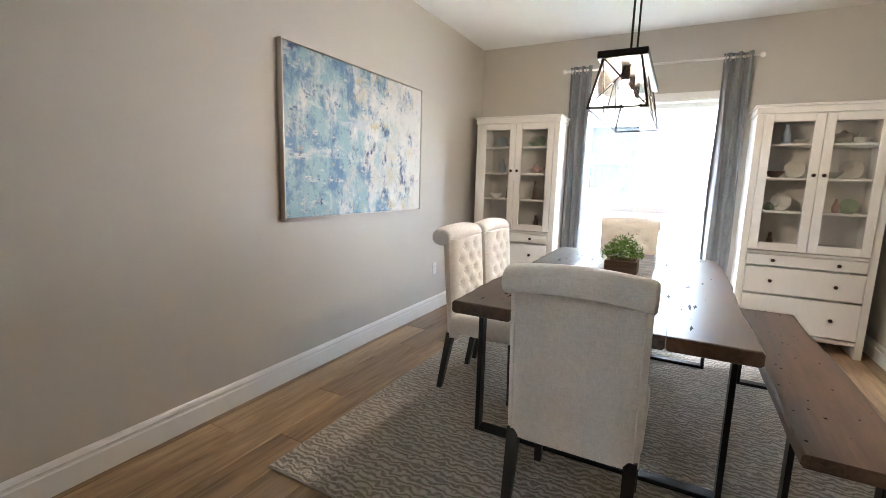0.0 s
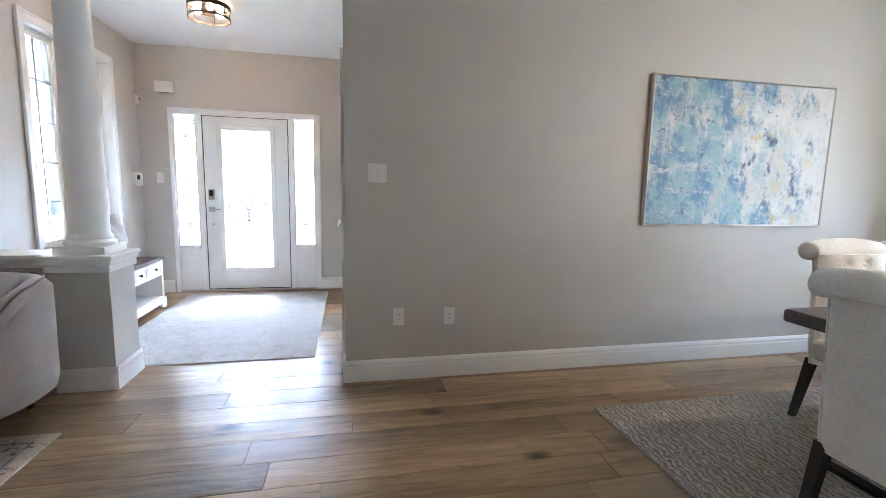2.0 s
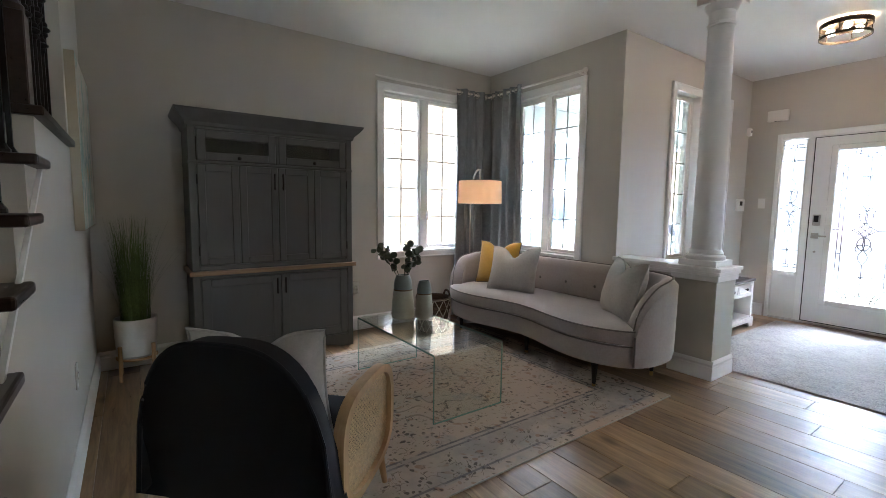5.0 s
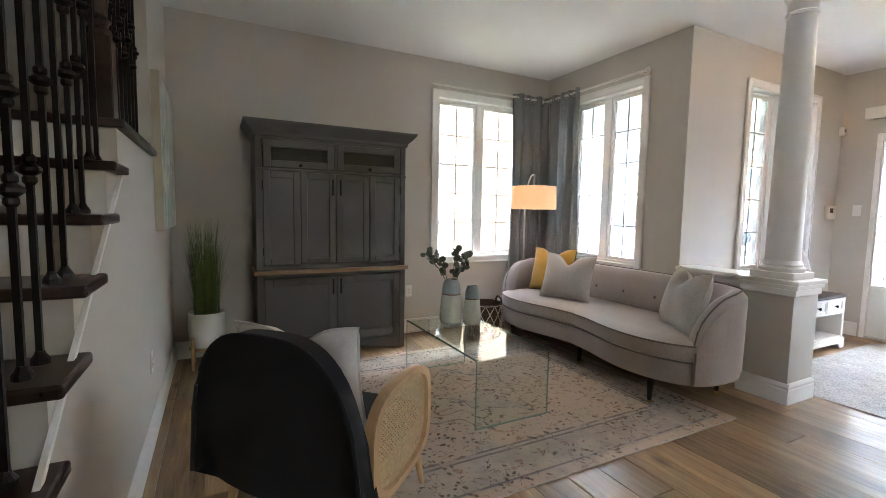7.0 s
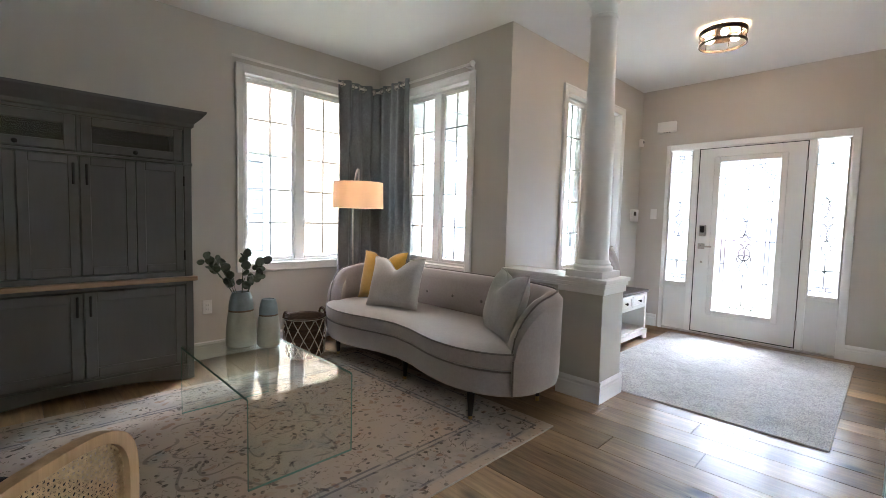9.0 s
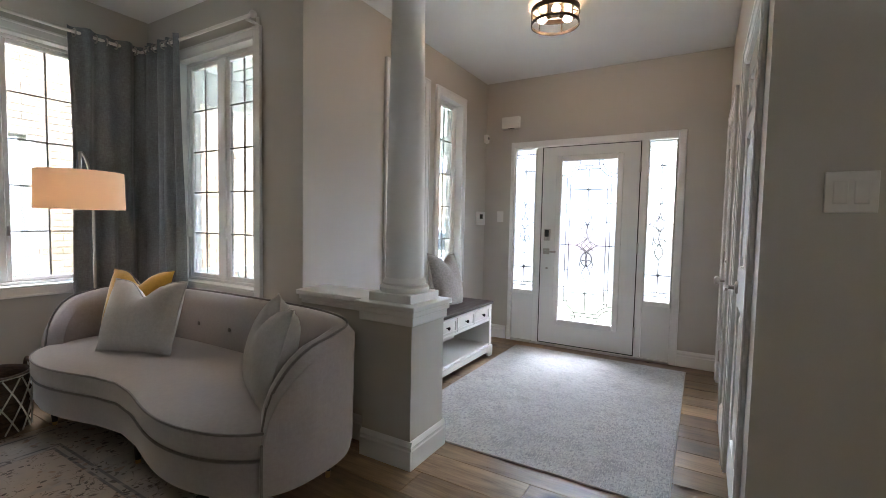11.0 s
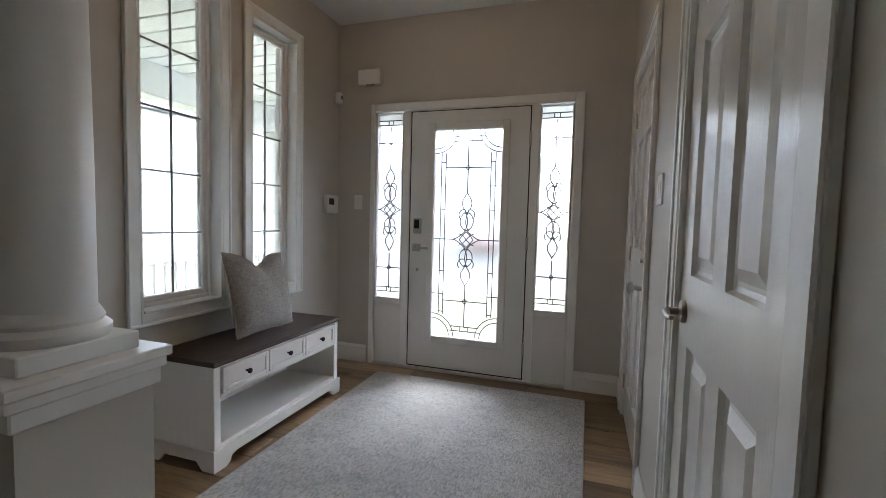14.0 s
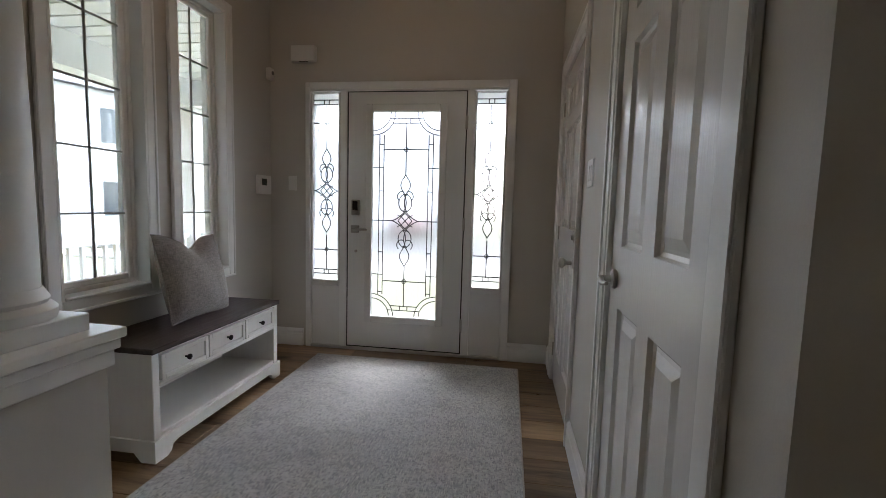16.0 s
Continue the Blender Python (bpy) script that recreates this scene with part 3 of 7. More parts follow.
def six_panel_door(name, m, w, label, lever, hand):
    """A moulded six-panel door in its casing. Local y points out of the room; hand: +1 when the lock is at +x."""
    th = thing(name, m, label, "door", kind="structure")
    h = w / 2
    part("door_casing", boxes((-h - 0.075, -h - 0.006, -0.016, -0.0005, 0, 2.115), (h + 0.006, h + 0.075, -0.016, -0.0005, 0, 2.115), (-h - 0.006, h + 0.006, -0.016, -0.0005, 2.046, 2.115),
                              (-h - 0.075, -h - 0.052, -0.022, -0.015, 0, 2.115), (h + 0.052, h + 0.075, -0.022, -0.015, 0, 2.115), (-h - 0.075, h + 0.075, -0.022, -0.015, 2.092, 2.115), bevel=0.003), M_TRIM, th)
    part("door_jamb", boxes((-h - 0.005, -h + 0.012, -0.012, 0.12, 0, 2.045), (h - 0.012, h + 0.005, -0.012, 0.12, 0, 2.045), (-h + 0.012, h - 0.012, -0.012, 0.12, 2.033, 2.045)), M_TRIM, th)
    a = h - 0.014
    face, back = 0.004, 0.040
    stile, mid = 0.105 * (w / 0.72), 0.095
    rows = ((0.22, 0.87), (1.06, 1.66), (1.75, 1.93))
    xs = ((-a + stile, -mid / 2), (mid / 2, a - stile))
    slab = new("door_slab")
    slab.parent = th
    bm = bmesh.new()
    box(bm, -a, xs[0][0], face, back, 0.012, 2.03)
    box(bm, xs[1][1], a, face, back, 0.012, 2.03)
    box(bm, xs[0][1], xs[1][0], face, back, 0.012, 2.03)
    prev = 0.012
    for z0, z1 in rows + ((2.03, 2.03),):
        for x0, x1 in xs:
            if z0 > prev:
                box(bm, x0, x1, face, back, prev, z0)
        prev = z1
    part("door_rails", bm, M_DOORW, slab)
    for z0, z1 in rows:
        for x0, x1 in xs:
            bm = bmesh.new()
            rings = []
            for inset, y in ((0.0, face), (0.006, face + 0.012), (0.016, face + 0.016), (0.026, face + 0.014), (0.052, face + 0.004)):
                rings.append([bm.verts.new(p) for p in ((x0 + inset, y, z0 + inset), (x1 - inset, y, z0 + inset), (x1 - inset, y, z1 - inset), (x0 + inset, y, z1 - inset))])
            for p, q in zip(rings, rings[1:]):
                for k in range(4):
                    bm.faces.new((p[k], p[(k + 1) % 4], q[(k + 1) % 4], q[k]))
            bm.faces.new(rings[-1])
            part("panel", bm, M_DOORW, slab)
    lx = hand * (a - 0.065)
    rose = [(0.030, 0), (0.032, 0.004), (0.028, 0.012), (0.011, 0.016), (0.010, 0.045)]
    if lever:
        bm = lathe(rose, 20, m=pose(lx, face, 0.955, 90, 0, 0))
        tube([(lx, face - 0.045, 0.955), (lx - hand * 0.03, face - 0.052, 0.957), (lx - hand * 0.07, face - 0.054, 0.951), (lx - hand * 0.105, face - 0.050, 0.955)], [0.010, 0.010, 0.008, 0.006], 10, bm)
        part("lever_handle", bm, M_NICKEL, slab, "satin nickel lever handle", True)
    else:
        part("door_knob", lathe(rose + [(0.022, 0.052), (0.028, 0.062), (0.027, 0.072), (0.018, 0.080), (0.0, 0.082)], 20, m=pose(lx, face, 0.90, 90, 0, 0)), M_NICKEL, slab, "round satin nickel knob", True)
        part("deadbolt", lathe([(0.026, 0), (0.026, 0.012), (0.012, 0.016), (0.012, 0.026)], 18, m=pose(lx, face, 1.03, 90, 0, 0)), M_NICKEL, slab, "", True)
    for z in (0.22, 1.02, 1.82):
        part("hinge", boxes((-hand * (a + 0.010), -hand * (a - 0.006), -0.006, face, z - 0.045, z + 0.045), bevel=0.002), M_NICKEL, slab)
    return th


six_panel_door("door_2", pose(-2.625, -0.14, 0), 0.76, "white six-panel closet door with a nickel lever", True, -1)
six_panel_door("door_3", pose(-4.125, -0.14, 0), 0.83, "white six-panel door with a round knob and deadbolt", False, 1)

# ---- half wall, pedestal and column ----
HW = 0.825
tagged(part("wall_half", boxes((-2.40, -2.262, -2.388, -1.819, 0, HW - 0.05)), M_WALL), "low greige half wall between living room and foyer", "half wall", kind="structure")
tagged(part("wall_half_cap", boxes((-2.455, -2.205, -2.388, -1.86, HW - 0.03, HW), (-2.43, -2.23, -2.388, -1.848, HW - 0.06, HW - 0.03), (-2.415, -2.247, -2.388, -1.834, HW - 0.085, HW - 0.06), bevel=0.004), M_TRIM), "white moulded cap on the half wall", "trim", kind="structure")
PX0, PX1, PY0, PY1 = -2.465, -2.155, -1.819, -1.505
tagged(part("pedestal", boxes((PX0, PX1, PY0, PY1, 0, HW - 0.05)), M_WALL), "square greige pedestal that carries the column", "pedestal", kind="structure")
tagged(part("pedestal_cap", boxes((PX0 - 0.034, PX1 + 0.034, PY0 - 0.034, PY1 + 0.034, HW - 0.026, HW + 0.002), (PX0 - 0.024, PX1 + 0.024, PY0 - 0.024, PY1 + 0.024, HW - 0.055, HW - 0.026), (PX0 - 0.014, PX1 + 0.014, PY0 - 0.014, PY1 + 0.014, HW - 0.10, HW - 0.055), bevel=0.004), M_TRIM), "white moulded pedestal cap", "trim", kind="structure")
for axis, a, b, face, out in [("y", PY0, PY1 + 0.016, PX1, 1), ("x", PX0 - 0.016, PX1, PY1, 1), ("y", PY0, PY1, PX0, -1), ("y", -2.388, PY0, -2.262, 1), ("y", -2.388, PY0, -2.40, -1)]:
    run_trim("baseboard", axis, a, b, face, out, BASE)
col = thing("column", pose((PX0 + PX1) / 2, (PY0 + PY1) / 2, HW + 0.002), "round white tapered column with moulded base and capital", "column", kind="structure")
part("plinth", boxes((-0.135, 0.135, -0.135, 0.135, 0, 0.045), bevel=0.003), M_TRIM, col)
part("column_base", lathe([(0.128, 0.045), (0.132, 0.055), (0.132, 0.07), (0.122, 0.08), (0.114, 0.084), (0.118, 0.094), (0.112, 0.106), (0.104, 0.12)], 40), M_TRIM, col, "", True)
top = H - HW - 0.002
part("shaft", lathe([(0.102, 0.12), (0.100, 0.5), (0.094, 1.0), (0.086, 1.5), (0.083, top - 0.20)], 44), M_TRIM, col, "", True)
part("capital", lathe([(0.083, top - 0.20), (0.092, top - 0.195), (0.094, top - 0.18), (0.084, top - 0.17), (0.084, top - 0.10), (0.098, top - 0.09), (0.110, top - 0.06), (0.114, top - 0.045)], 40), M_TRIM, col, "", True)
part("abacus", boxes((-0.125, 0.125, -0.125, 0.125, top - 0.045, top), bevel=0.003), M_TRIM, col)

# ---- staircase ----
st = thing("staircase", pose(0, 0, 0), "straight staircase with dark stained treads, white risers and iron balusters", "staircase", kind="structure")
for i in range(8):
    y1 = STEP0 - i * RUN
    z = (i + 1) * RISE
    part("tread", boxes((SX - 0.035, 2.52, y1 - RUN - 0.002, y1 + 0.03, z - 0.032, z), bevel=0.008, seg=2), M_TREAD, st)
    part("riser", boxes((SX + 0.12, 2.52, y1 - 0.018, y1, z - RISE, z - 0.032)), M_TRIM, st)
part("riser", boxes((SX + 0.12, 2.52, LAND_Y - 0.018, LAND_Y, 8 * RISE, 9 * RISE - 0.032)), M_TRIM, st)
part("landing", boxes((SX - 0.03, SX + 0.12, -3.08, LAND_Y + 0.03, 9 * RISE - 0.032, 9 * RISE), (SX + 0.12, 2.52, -4.13, LAND_Y + 0.03, 9 * RISE - 0.032, 9 * RISE), bevel=0.004), M_TREAD, st)
bm = bmesh.new()
o = [(STEP0 + 0.02, 0.145), (LAND_Y, 9 * RISE - 0.22), (LAND_Y, 9 * RISE - 0.20), (STEP0 + 0.02, 0.165)]
prism([(y, z) for y, z in o], 0.012, Matrix(((0, -1, 0, SX - 0.0005), (1, 0, 0, 0), (0, 0, 1, 0), (0, 0, 0, 1))), bm)
part("skirt_moulding", bm, M_TRIM, st)
def baluster(x, y, z0, z1, knuckles):
    bm = boxes((x - 0.0065, x + 0.0065, y - 0.0065, y + 0.0065, z0, z1))
    lathe([(0.019, 0), (0.019, 0.012), (0.012, 0.022), (0.009, 0.03)], 12, bm, pose(x, y, z0))
    for kz in knuckles:
        lathe([(0.009, -0.035), (0.014, -0.028), (0.014, -0.018), (0.011, -0.014), (0.024, -0.004), (0.024, 0.004), (0.011, 0.014), (0.014, 0.018), (0.014, 0.028), (0.009, 0.035)], 12, bm, pose(x, y, z0 + kz))
    return part("baluster", bm, M_BLACK, st)
for i in range(8):
    y1 = STEP0 - i * RUN
    z = (i + 1) * RISE
    baluster(SX + 0.05, y1 - 0.045, z, z + 0.86, (0.50,) if i % 2 else (0.40, 0.60))
    baluster(SX + 0.05, y1 - 0.155, z, z + 0.95, (0.45,) if i % 2 == 0 else ())
for k in range(8):
    baluster(SX + 0.05, LAND_Y - 0.16 - 0.105 * k, 9 * RISE, 9 * RISE + 0.95, (0.5,) if k % 2 else (0.4, 0.6))
bm = boxes((SX + 0.005, SX + 0.095, LAND_Y - 0.09, LAND_Y, 9 * RISE, 9 * RISE + 0.30), bevel=0.004)
lathe([(0.044, 0), (0.044, 0.02), (0.030, 0.04), (0.040, 0.06), (0.030, 0.08), (0.038, 0.16), (0.042, 0.30), (0.034, 0.40), (0.040, 0.42), (0.030, 0.45)], 20, bm, pose(SX + 0.05, LAND_Y - 0.045, 9 * RISE + 0.30))
box(bm, SX + 0.005, SX + 0.095, LAND_Y - 0.09, LAND_Y, 9 * RISE + 0.75, 9 * RISE + 1.05, 0.004)
part("newel_post", bm, M_TREAD, st, "turned dark stained newel post")
part("handrail", boxes((SX + 0.02, SX + 0.08, -3.08, LAND_Y - 0.09, 9 * RISE + 0.95, 9 * RISE + 1.01), bevel=0.012, seg=2), M_TREAD, st)
bm = tube([(SX + 0.05, STEP0 - 0.02, RISE + 0.90), (SX + 0.05, LAND_Y, 9 * RISE + 0.88)], 0.030, 12)
part("handrail", bm, M_TREAD, st)

# ---- outdoors ----
M_GRASS = mat("winter_lawn", (0.13, 0.13, 0.08), 0.95, vary=0.4, scale=0.8, bump=0.6, bump_scale=30)
M_ASPHALT = mat("asphalt", (0.07, 0.07, 0.072), 0.9, vary=0.2, scale=1.0, bump=0.4, bump_scale=90)
M_CONC = mat("porch_concrete", (0.36, 0.35, 0.33), 0.85, vary=0.12, scale=2, bump=0.3, bump_scale=60)
M_SIDING = mat("white_aluminium", (0.74, 0.75, 0.75), 0.5, vary=0.03, scale=1)
M_ROOF = mat("grey_shingle", (0.11, 0.11, 0.12), 0.9, vary=0.3, scale=6, bump=0.5, bump_scale=40)
M_BRICK = mat("buff_brick", (0.32, 0.22, 0.14), 0.85, vary=0.25, scale=5, bump=0.3, bump_scale=70, per_object=0.15)
M_MORTAR = mat("mortar", (0.35, 0.32, 0.28), 0.9, vary=0.1, scale=6, bump=0.3, bump_scale=80)
M_DARKGLASS = mat("house_window_glass", (0.05, 0.06, 0.07), 0.08, vary=0.1, scale=1)
GZ = -0.45
bm = bmesh.new()
bmesh.ops.create_grid(bm, x_segments=40, y_segments=40, size=400)
bmesh.ops.translate(bm, verts=bm.verts, vec=(0, 0, GZ))
tagged(part("ground", bm, M_GRASS), "flat winter lawn round the house", "ground", kind="structure")
tagged(part("road", boxes((-22, -14, -200, 200, GZ - 0.1, GZ + 0.02)), M_ASPHALT), "grey asphalt residential street", "road", kind="structure")
tagged(part("pavement", boxes((-13.2, -11.8, -200, 200, GZ - 0.1, GZ + 0.06)), M_CONC), "concrete sidewalk along the street", "pavement", kind="structure")
tagged(part("driveway", boxes((-14, -5.2, 0.2, 5.0, GZ - 0.1, GZ + 0.03)), M_ASPHALT), "asphalt driveway", "driveway", kind="structure")
tagged(part("porch_floor", boxes((-6.6, -2.42, -4.29, -2.55, GZ - 0.1, -0.16), (-6.6, -5.02, -2.55, -0.02, GZ - 0.1, -0.16)), M_CONC), "poured concrete porch floor", "porch", kind="structure")
bm = bmesh.new()
box(bm, -6.8, -2.42, -4.6, -2.55, 2.62, 2.76)
box(bm, -6.8, -5.02, -2.55, 0.2, 2.62, 2.76)
for k in range(20):
    x = -6.75 + 0.21 * k
    box(bm, x, x + 0.19, -4.58, -2.56, 2.60, 2.625, 0.004)
tagged(part("porch_soffit", bm, M_SIDING), "white ribbed porch soffit", "soffit", kind="structure")
tagged(part("porch_beam", boxes((-6.7, -6.45, -4.55, 0.1, 2.30, 2.60), (-6.45, -2.42, -4.55, -4.33, 2.30, 2.60)), M_SIDING), "white boxed porch beam", "beam", kind="structure")
for px, py in ((-6.575, -4.44), (-6.575, -2.3)):
    pc = thing("porch_post", pose(px, py, -0.16), "white square porch post", "post", "porch posts")
    part("post_shaft", boxes((-0.10, 0.10, -0.10, 0.10, 0, 2.46), bevel=0.006), M_SIDING, pc)
    part("post_base", boxes((-0.13, 0.13, -0.13, 0.13, 0, 0.18), bevel=0.006), M_SIDING, pc)
def porch_railing(m, length, label):
    rl = thing("porch_railing", m, label, "railing", "porch railings")
    part("top_rail", boxes((0, length, -0.03, 0.03, 0.86, 0.92), bevel=0.006), M_SIDING, rl)
    part("bottom_rail", boxes((0, length, -0.025, 0.025, 0.08, 0.13), bevel=0.006), M_SIDING, rl)
    k = int(length / 0.12)
    for i in range(k):
        x = (i + 0.5) * length / k
        part("picket", boxes((x - 0.018, x + 0.018, -0.018, 0.018, 0.13, 0.86)), M_SIDING, rl)
    return rl
porch_railing(pose(-6.47, -4.44, -0.16), 4.0, "white picket porch railing beside the house")
porch_railing(pose(-6.575, -4.33, -0.16, 0, 0, 90), 1.9, "white picket porch railing facing the street")

# neighbouring brick house seen through the living room window
nb = thing("brick_house", pose(-1.6, -6.9, GZ - 0.16), "buff brick neighbouring house with a white window", "house")
part("house_wall", boxes((-3.9, -0.72, -0.3, 0, 0, 5.6), (0.32, 6.0, -0.3, 0, 0, 5.6), (-0.72, 0.32, -0.3, 0, 0, 1.15), (-0.72, 0.32, -0.3, 0, 2.75, 5.6)), M_MORTAR, nb)
hw = part("house_window", boxes((-0.66, -0.58, -0.12, -0.04, 1.18, 2.70), (0.18, 0.26, -0.12, -0.04, 1.18, 2.70), (-0.58, 0.18, -0.12, -0.04, 2.62, 2.70), (-0.58, 0.18, -0.12, -0.04, 1.18, 1.26), (-0.23, -0.17, -0.11, -0.05, 1.26, 2.62), bevel=0.006), M_VINYL, nb)
part("window_pane", boxes((-0.58, 0.18, -0.10, -0.09, 1.26, 2.62)), M_DARKGLASS, hw)
part("blind", boxes(*[(-0.58, -0.23, -0.088, -0.082, 1.28 + 0.07 * k, 1.335 + 0.07 * k) for k in range(19)]), M_BAR, hw)
part("window_sill", boxes((-0.76, 0.36, -0.15, 0.05, 1.08, 1.15), bevel=0.008), M_CONC, nb)
part("house_roof", prism([(-4.3, 5.6), (6.4, 5.6), (5.2, 7.2), (-3.1, 7.2)], -5.0), M_ROOF, nb)
bw, bh, gap = 0.215, 0.068, 0.012
me = bpy.data.meshes.new("brick")
bm = boxes((0, bw, 0, 0.012, 0, bh), bevel=0.003)
bm.to_mesh(me)
bm.free()
me.materials.append(M_BRICK)
rest = bmesh.new()
near = 0
for r in range(62):
    z = 0.2 + r * (bh + gap)
    x = -3.85 + (bw + gap) / 2 * (r % 2)
    while x < 3.4:
        if not (x + bw > -0.70 and x < 0.30 and 1.10 < z + bh and z < 2.75):
            if -1.35 < x < 1.0 and 1.0 < z < 3.1 and near < 300:
                ob = new("brick", me)
                ob.parent = nb
                ob.location = (x, 0, z)
                near += 1
            else:
                box(rest, x, x + bw, 0, 0.012, z, z + bh)
        x += bw + gap
tagged(part("brickwork", rest, M_BRICK, nb), kind="stuff")


def far_house(m, w, d, h, wallmat, label):
    """A two-storey house across the street; local -y faces the viewer."""
    th = thing("suburban_house", m, label, "house", "houses across the street")
    part("wall", boxes((-w / 2, w / 2, 0, d, 0, h)), wallmat, th)
    bm = bmesh.new()
    a = [bm.verts.new(p) for p in ((-w / 2 - 0.4, -0.4, h), (w / 2 + 0.4, -0.4, h), (w / 2 + 0.4, d + 0.4, h), (-w / 2 - 0.4, d + 0.4, h))]
    b = [bm.verts.new(p) for p in ((-w / 4, d / 2, h + 2.4), (w / 4, d / 2, h + 2.4))]
    for f in ((a[0], a[1], b[1], b[0]), (a[1], a[2], b[1]), (a[2], a[3], b[0], b[1]), (a[3], a[0], b[0]), (a[3], a[2], a[1], a[0])):
        bm.faces.new(f)
    part("roof", bm, M_ROOF, th)
    bm = bmesh.new()
    part("garage_door", boxes((-w / 2 + 0.6, -0.4, -0.06, 0.0, 0.02, 2.3), bevel=0.01), M_SIDING, th)
    for x in (-w / 2 + 1.7, 0.6, w / 2 - 1.4):
        for z in (3.5,) + ((0.9,) if x > 0 else ()):
            wd = part("window", boxes((x - 0.65, x - 0.57, -0.06, 0, z, z + 1.4), (x + 0.57, x + 0.65, -0.06, 0, z, z + 1.4), (x - 0.57, x + 0.57, -0.06, 0, z + 1.32, z + 1.4), (x - 0.57, x + 0.57, -0.06, 0, z, z + 0.08), (x - 0.03, x + 0.03, -0.05, 0, z + 0.08, z + 1.32)), M_SIDING, th)
            part("pane", boxes((x - 0.57, x + 0.57, -0.03, -0.002, z + 0.08, z + 1.32)), M_DARKGLASS, wd)
    return th


for i, (y, wm, lb) in enumerate(((-34, M_SIDING, "pale sided two-storey house with a grey roof"), (-21, M_BRICK, "buff brick two-storey house with a white garage door"), (-8, M_SIDING, "pale sided two-storey house with a grey roof"), (5, M_BRICK, "buff brick two-storey house with a white garage door"), (18, M_SIDING, "pale sided two-storey house with a grey roof"))):
    far_house(pose(-29 - (i % 2), y, GZ, 0, 0, 90), 10.5, 9, 5.6, wm, lb)
far_house(pose(-15.5, -15, GZ, 0, 0, 160), 9.0, 8, 5.4, M_SIDING, "pale sided two-storey house with a grey roof")

# white fence and a sided house behind the dining window
fb = thing("backyard_fence", pose(-0.25, 7.7, GZ), "white horizontal-board backyard fence", "fence")
for k in range(9):
    part("board", boxes((-5, 5, 0, 0.03, 0.1 + k * 0.17, 0.24 + k * 0.17), bevel=0.004), M_SIDING, fb)
for k in range(6):
    part("post", boxes((-5.0 + 2 * k - 0.05, -5.0 + 2 * k + 0.05, 0.03, 0.13, 0, 1.7)), M_SIDING, fb)
rh = thing("sided_house", pose(-0.25, 9.3, GZ), "white lap-sided house behind the backyard fence", "house")
part("house_wall", boxes((-7, -1.35, 0.02, 6, 0, 5.8), (-0.45, 7, 0.02, 6, 0, 5.8), (-1.35, -0.45, 0.02, 6, 0, 1.5), (-1.35, -0.45, 0.02, 6, 2.9, 5.8), (-1.35, -0.45, 0.3, 6, 1.5, 2.9)), M_SIDING, rh)
for k in range(36):
    z = 0.2 + 0.155 * k
    for x0, x1 in ((-7, -1.41), (-0.39, 7)) if 1.38 < z < 2.95 else ((-7, 7),):
        bm = prism([(x0, z), (x1, z), (x1, z + 0.15), (x0, z + 0.15)], -0.012, Matrix.Translation((0, 0.019, 0)))
        bmesh.ops.rotate(bm, verts=bm.verts, cent=(0, 0.019, z + 0.15), matrix=Matrix.Rotation(radians(-3.5), 3, "X"))
        part("siding_board", bm, M_SIDING, rh)
rw = part("window", boxes((-1.41, -1.33, -0.03, 0.08, 1.44, 2.96), (-0.47, -0.39, -0.03, 0.08, 1.44, 2.96), (-1.33, -0.47, -0.03, 0.08, 2.88, 2.96), (-1.33, -0.47, -0.03, 0.08, 1.44, 1.52), (-1.33, -0.47, 0.0, 0.07, 2.17, 2.22), bevel=0.006), M_VINYL, rh)
part("pane", boxes((-1.33, -0.47, 0.04, 0.05, 1.52, 2.88)), M_DARKGLASS, rw)
part("house_roof", prism([(-7.5, 5.8), (7.5, 5.8), (5.8, 7.6), (-5.8, 7.6)], 6.6, Matrix.Translation((0, -0.4, 0))), M_ROOF, rh)


def parked_car(m, paint, label):
    th = thing("parked_car", m, label, "car", "cars on the street")
    side = [(-2.2, 0.35), (-2.25, 0.65), (-2.1, 0.92), (-1.55, 1.0), (-0.95, 1.42), (0.55, 1.45), (1.15, 1.02), (2.0, 0.86), (2.2, 0.6), (2.15, 0.32)]
    part("body", prism(side, 1.75, Matrix.Translation((0, -0.875, 0)), bevel=0.08), paint, th, "", True)
    glass = [(-1.42, 1.02), (-0.92, 1.36), (0.50, 1.39), (1.02, 1.03)]
    part("side_window", prism(glass, 1.77, Matrix.Translation((0, -0.885, 0))), M_DARKGLASS, th)
    for x in (-1.4, 1.4):
        for s in (-0.80, 0.80):
            wh = part("wheel", lathe([(0.20, -0.1), (0.33, -0.1), (0.34, 0), (0.33, 0.1), (0.20, 0.1)], 20, m=pose(x, s, 0.34, 90, 0, 0)), M_BLACK, th)
            part("rim", lathe([(0.0, -0.105), (0.2, -0.105), (0.2, 0.105), (0.0, 0.105)], 16, m=pose(x, s, 0.34, 90, 0, 0)), M_NICKEL, wh)
    return th


M_CARA = mat("car_paint_dark", (0.03, 0.03, 0.035), 0.25, metal=0.3, coat=0.6)
M_CARB = mat("car_paint_red", (0.10, 0.035, 0.035), 0.3, metal=0.2, coat=0.6)
parked_car(pose(-20.6, -12.5, GZ + 0.02, 0, 0, 90), M_CARA, "dark sedan parked along the street")
parked_car(pose(-25.0, -5.6, GZ + 0.02, 0, 0, 0), M_CARB, "red car parked along the street")

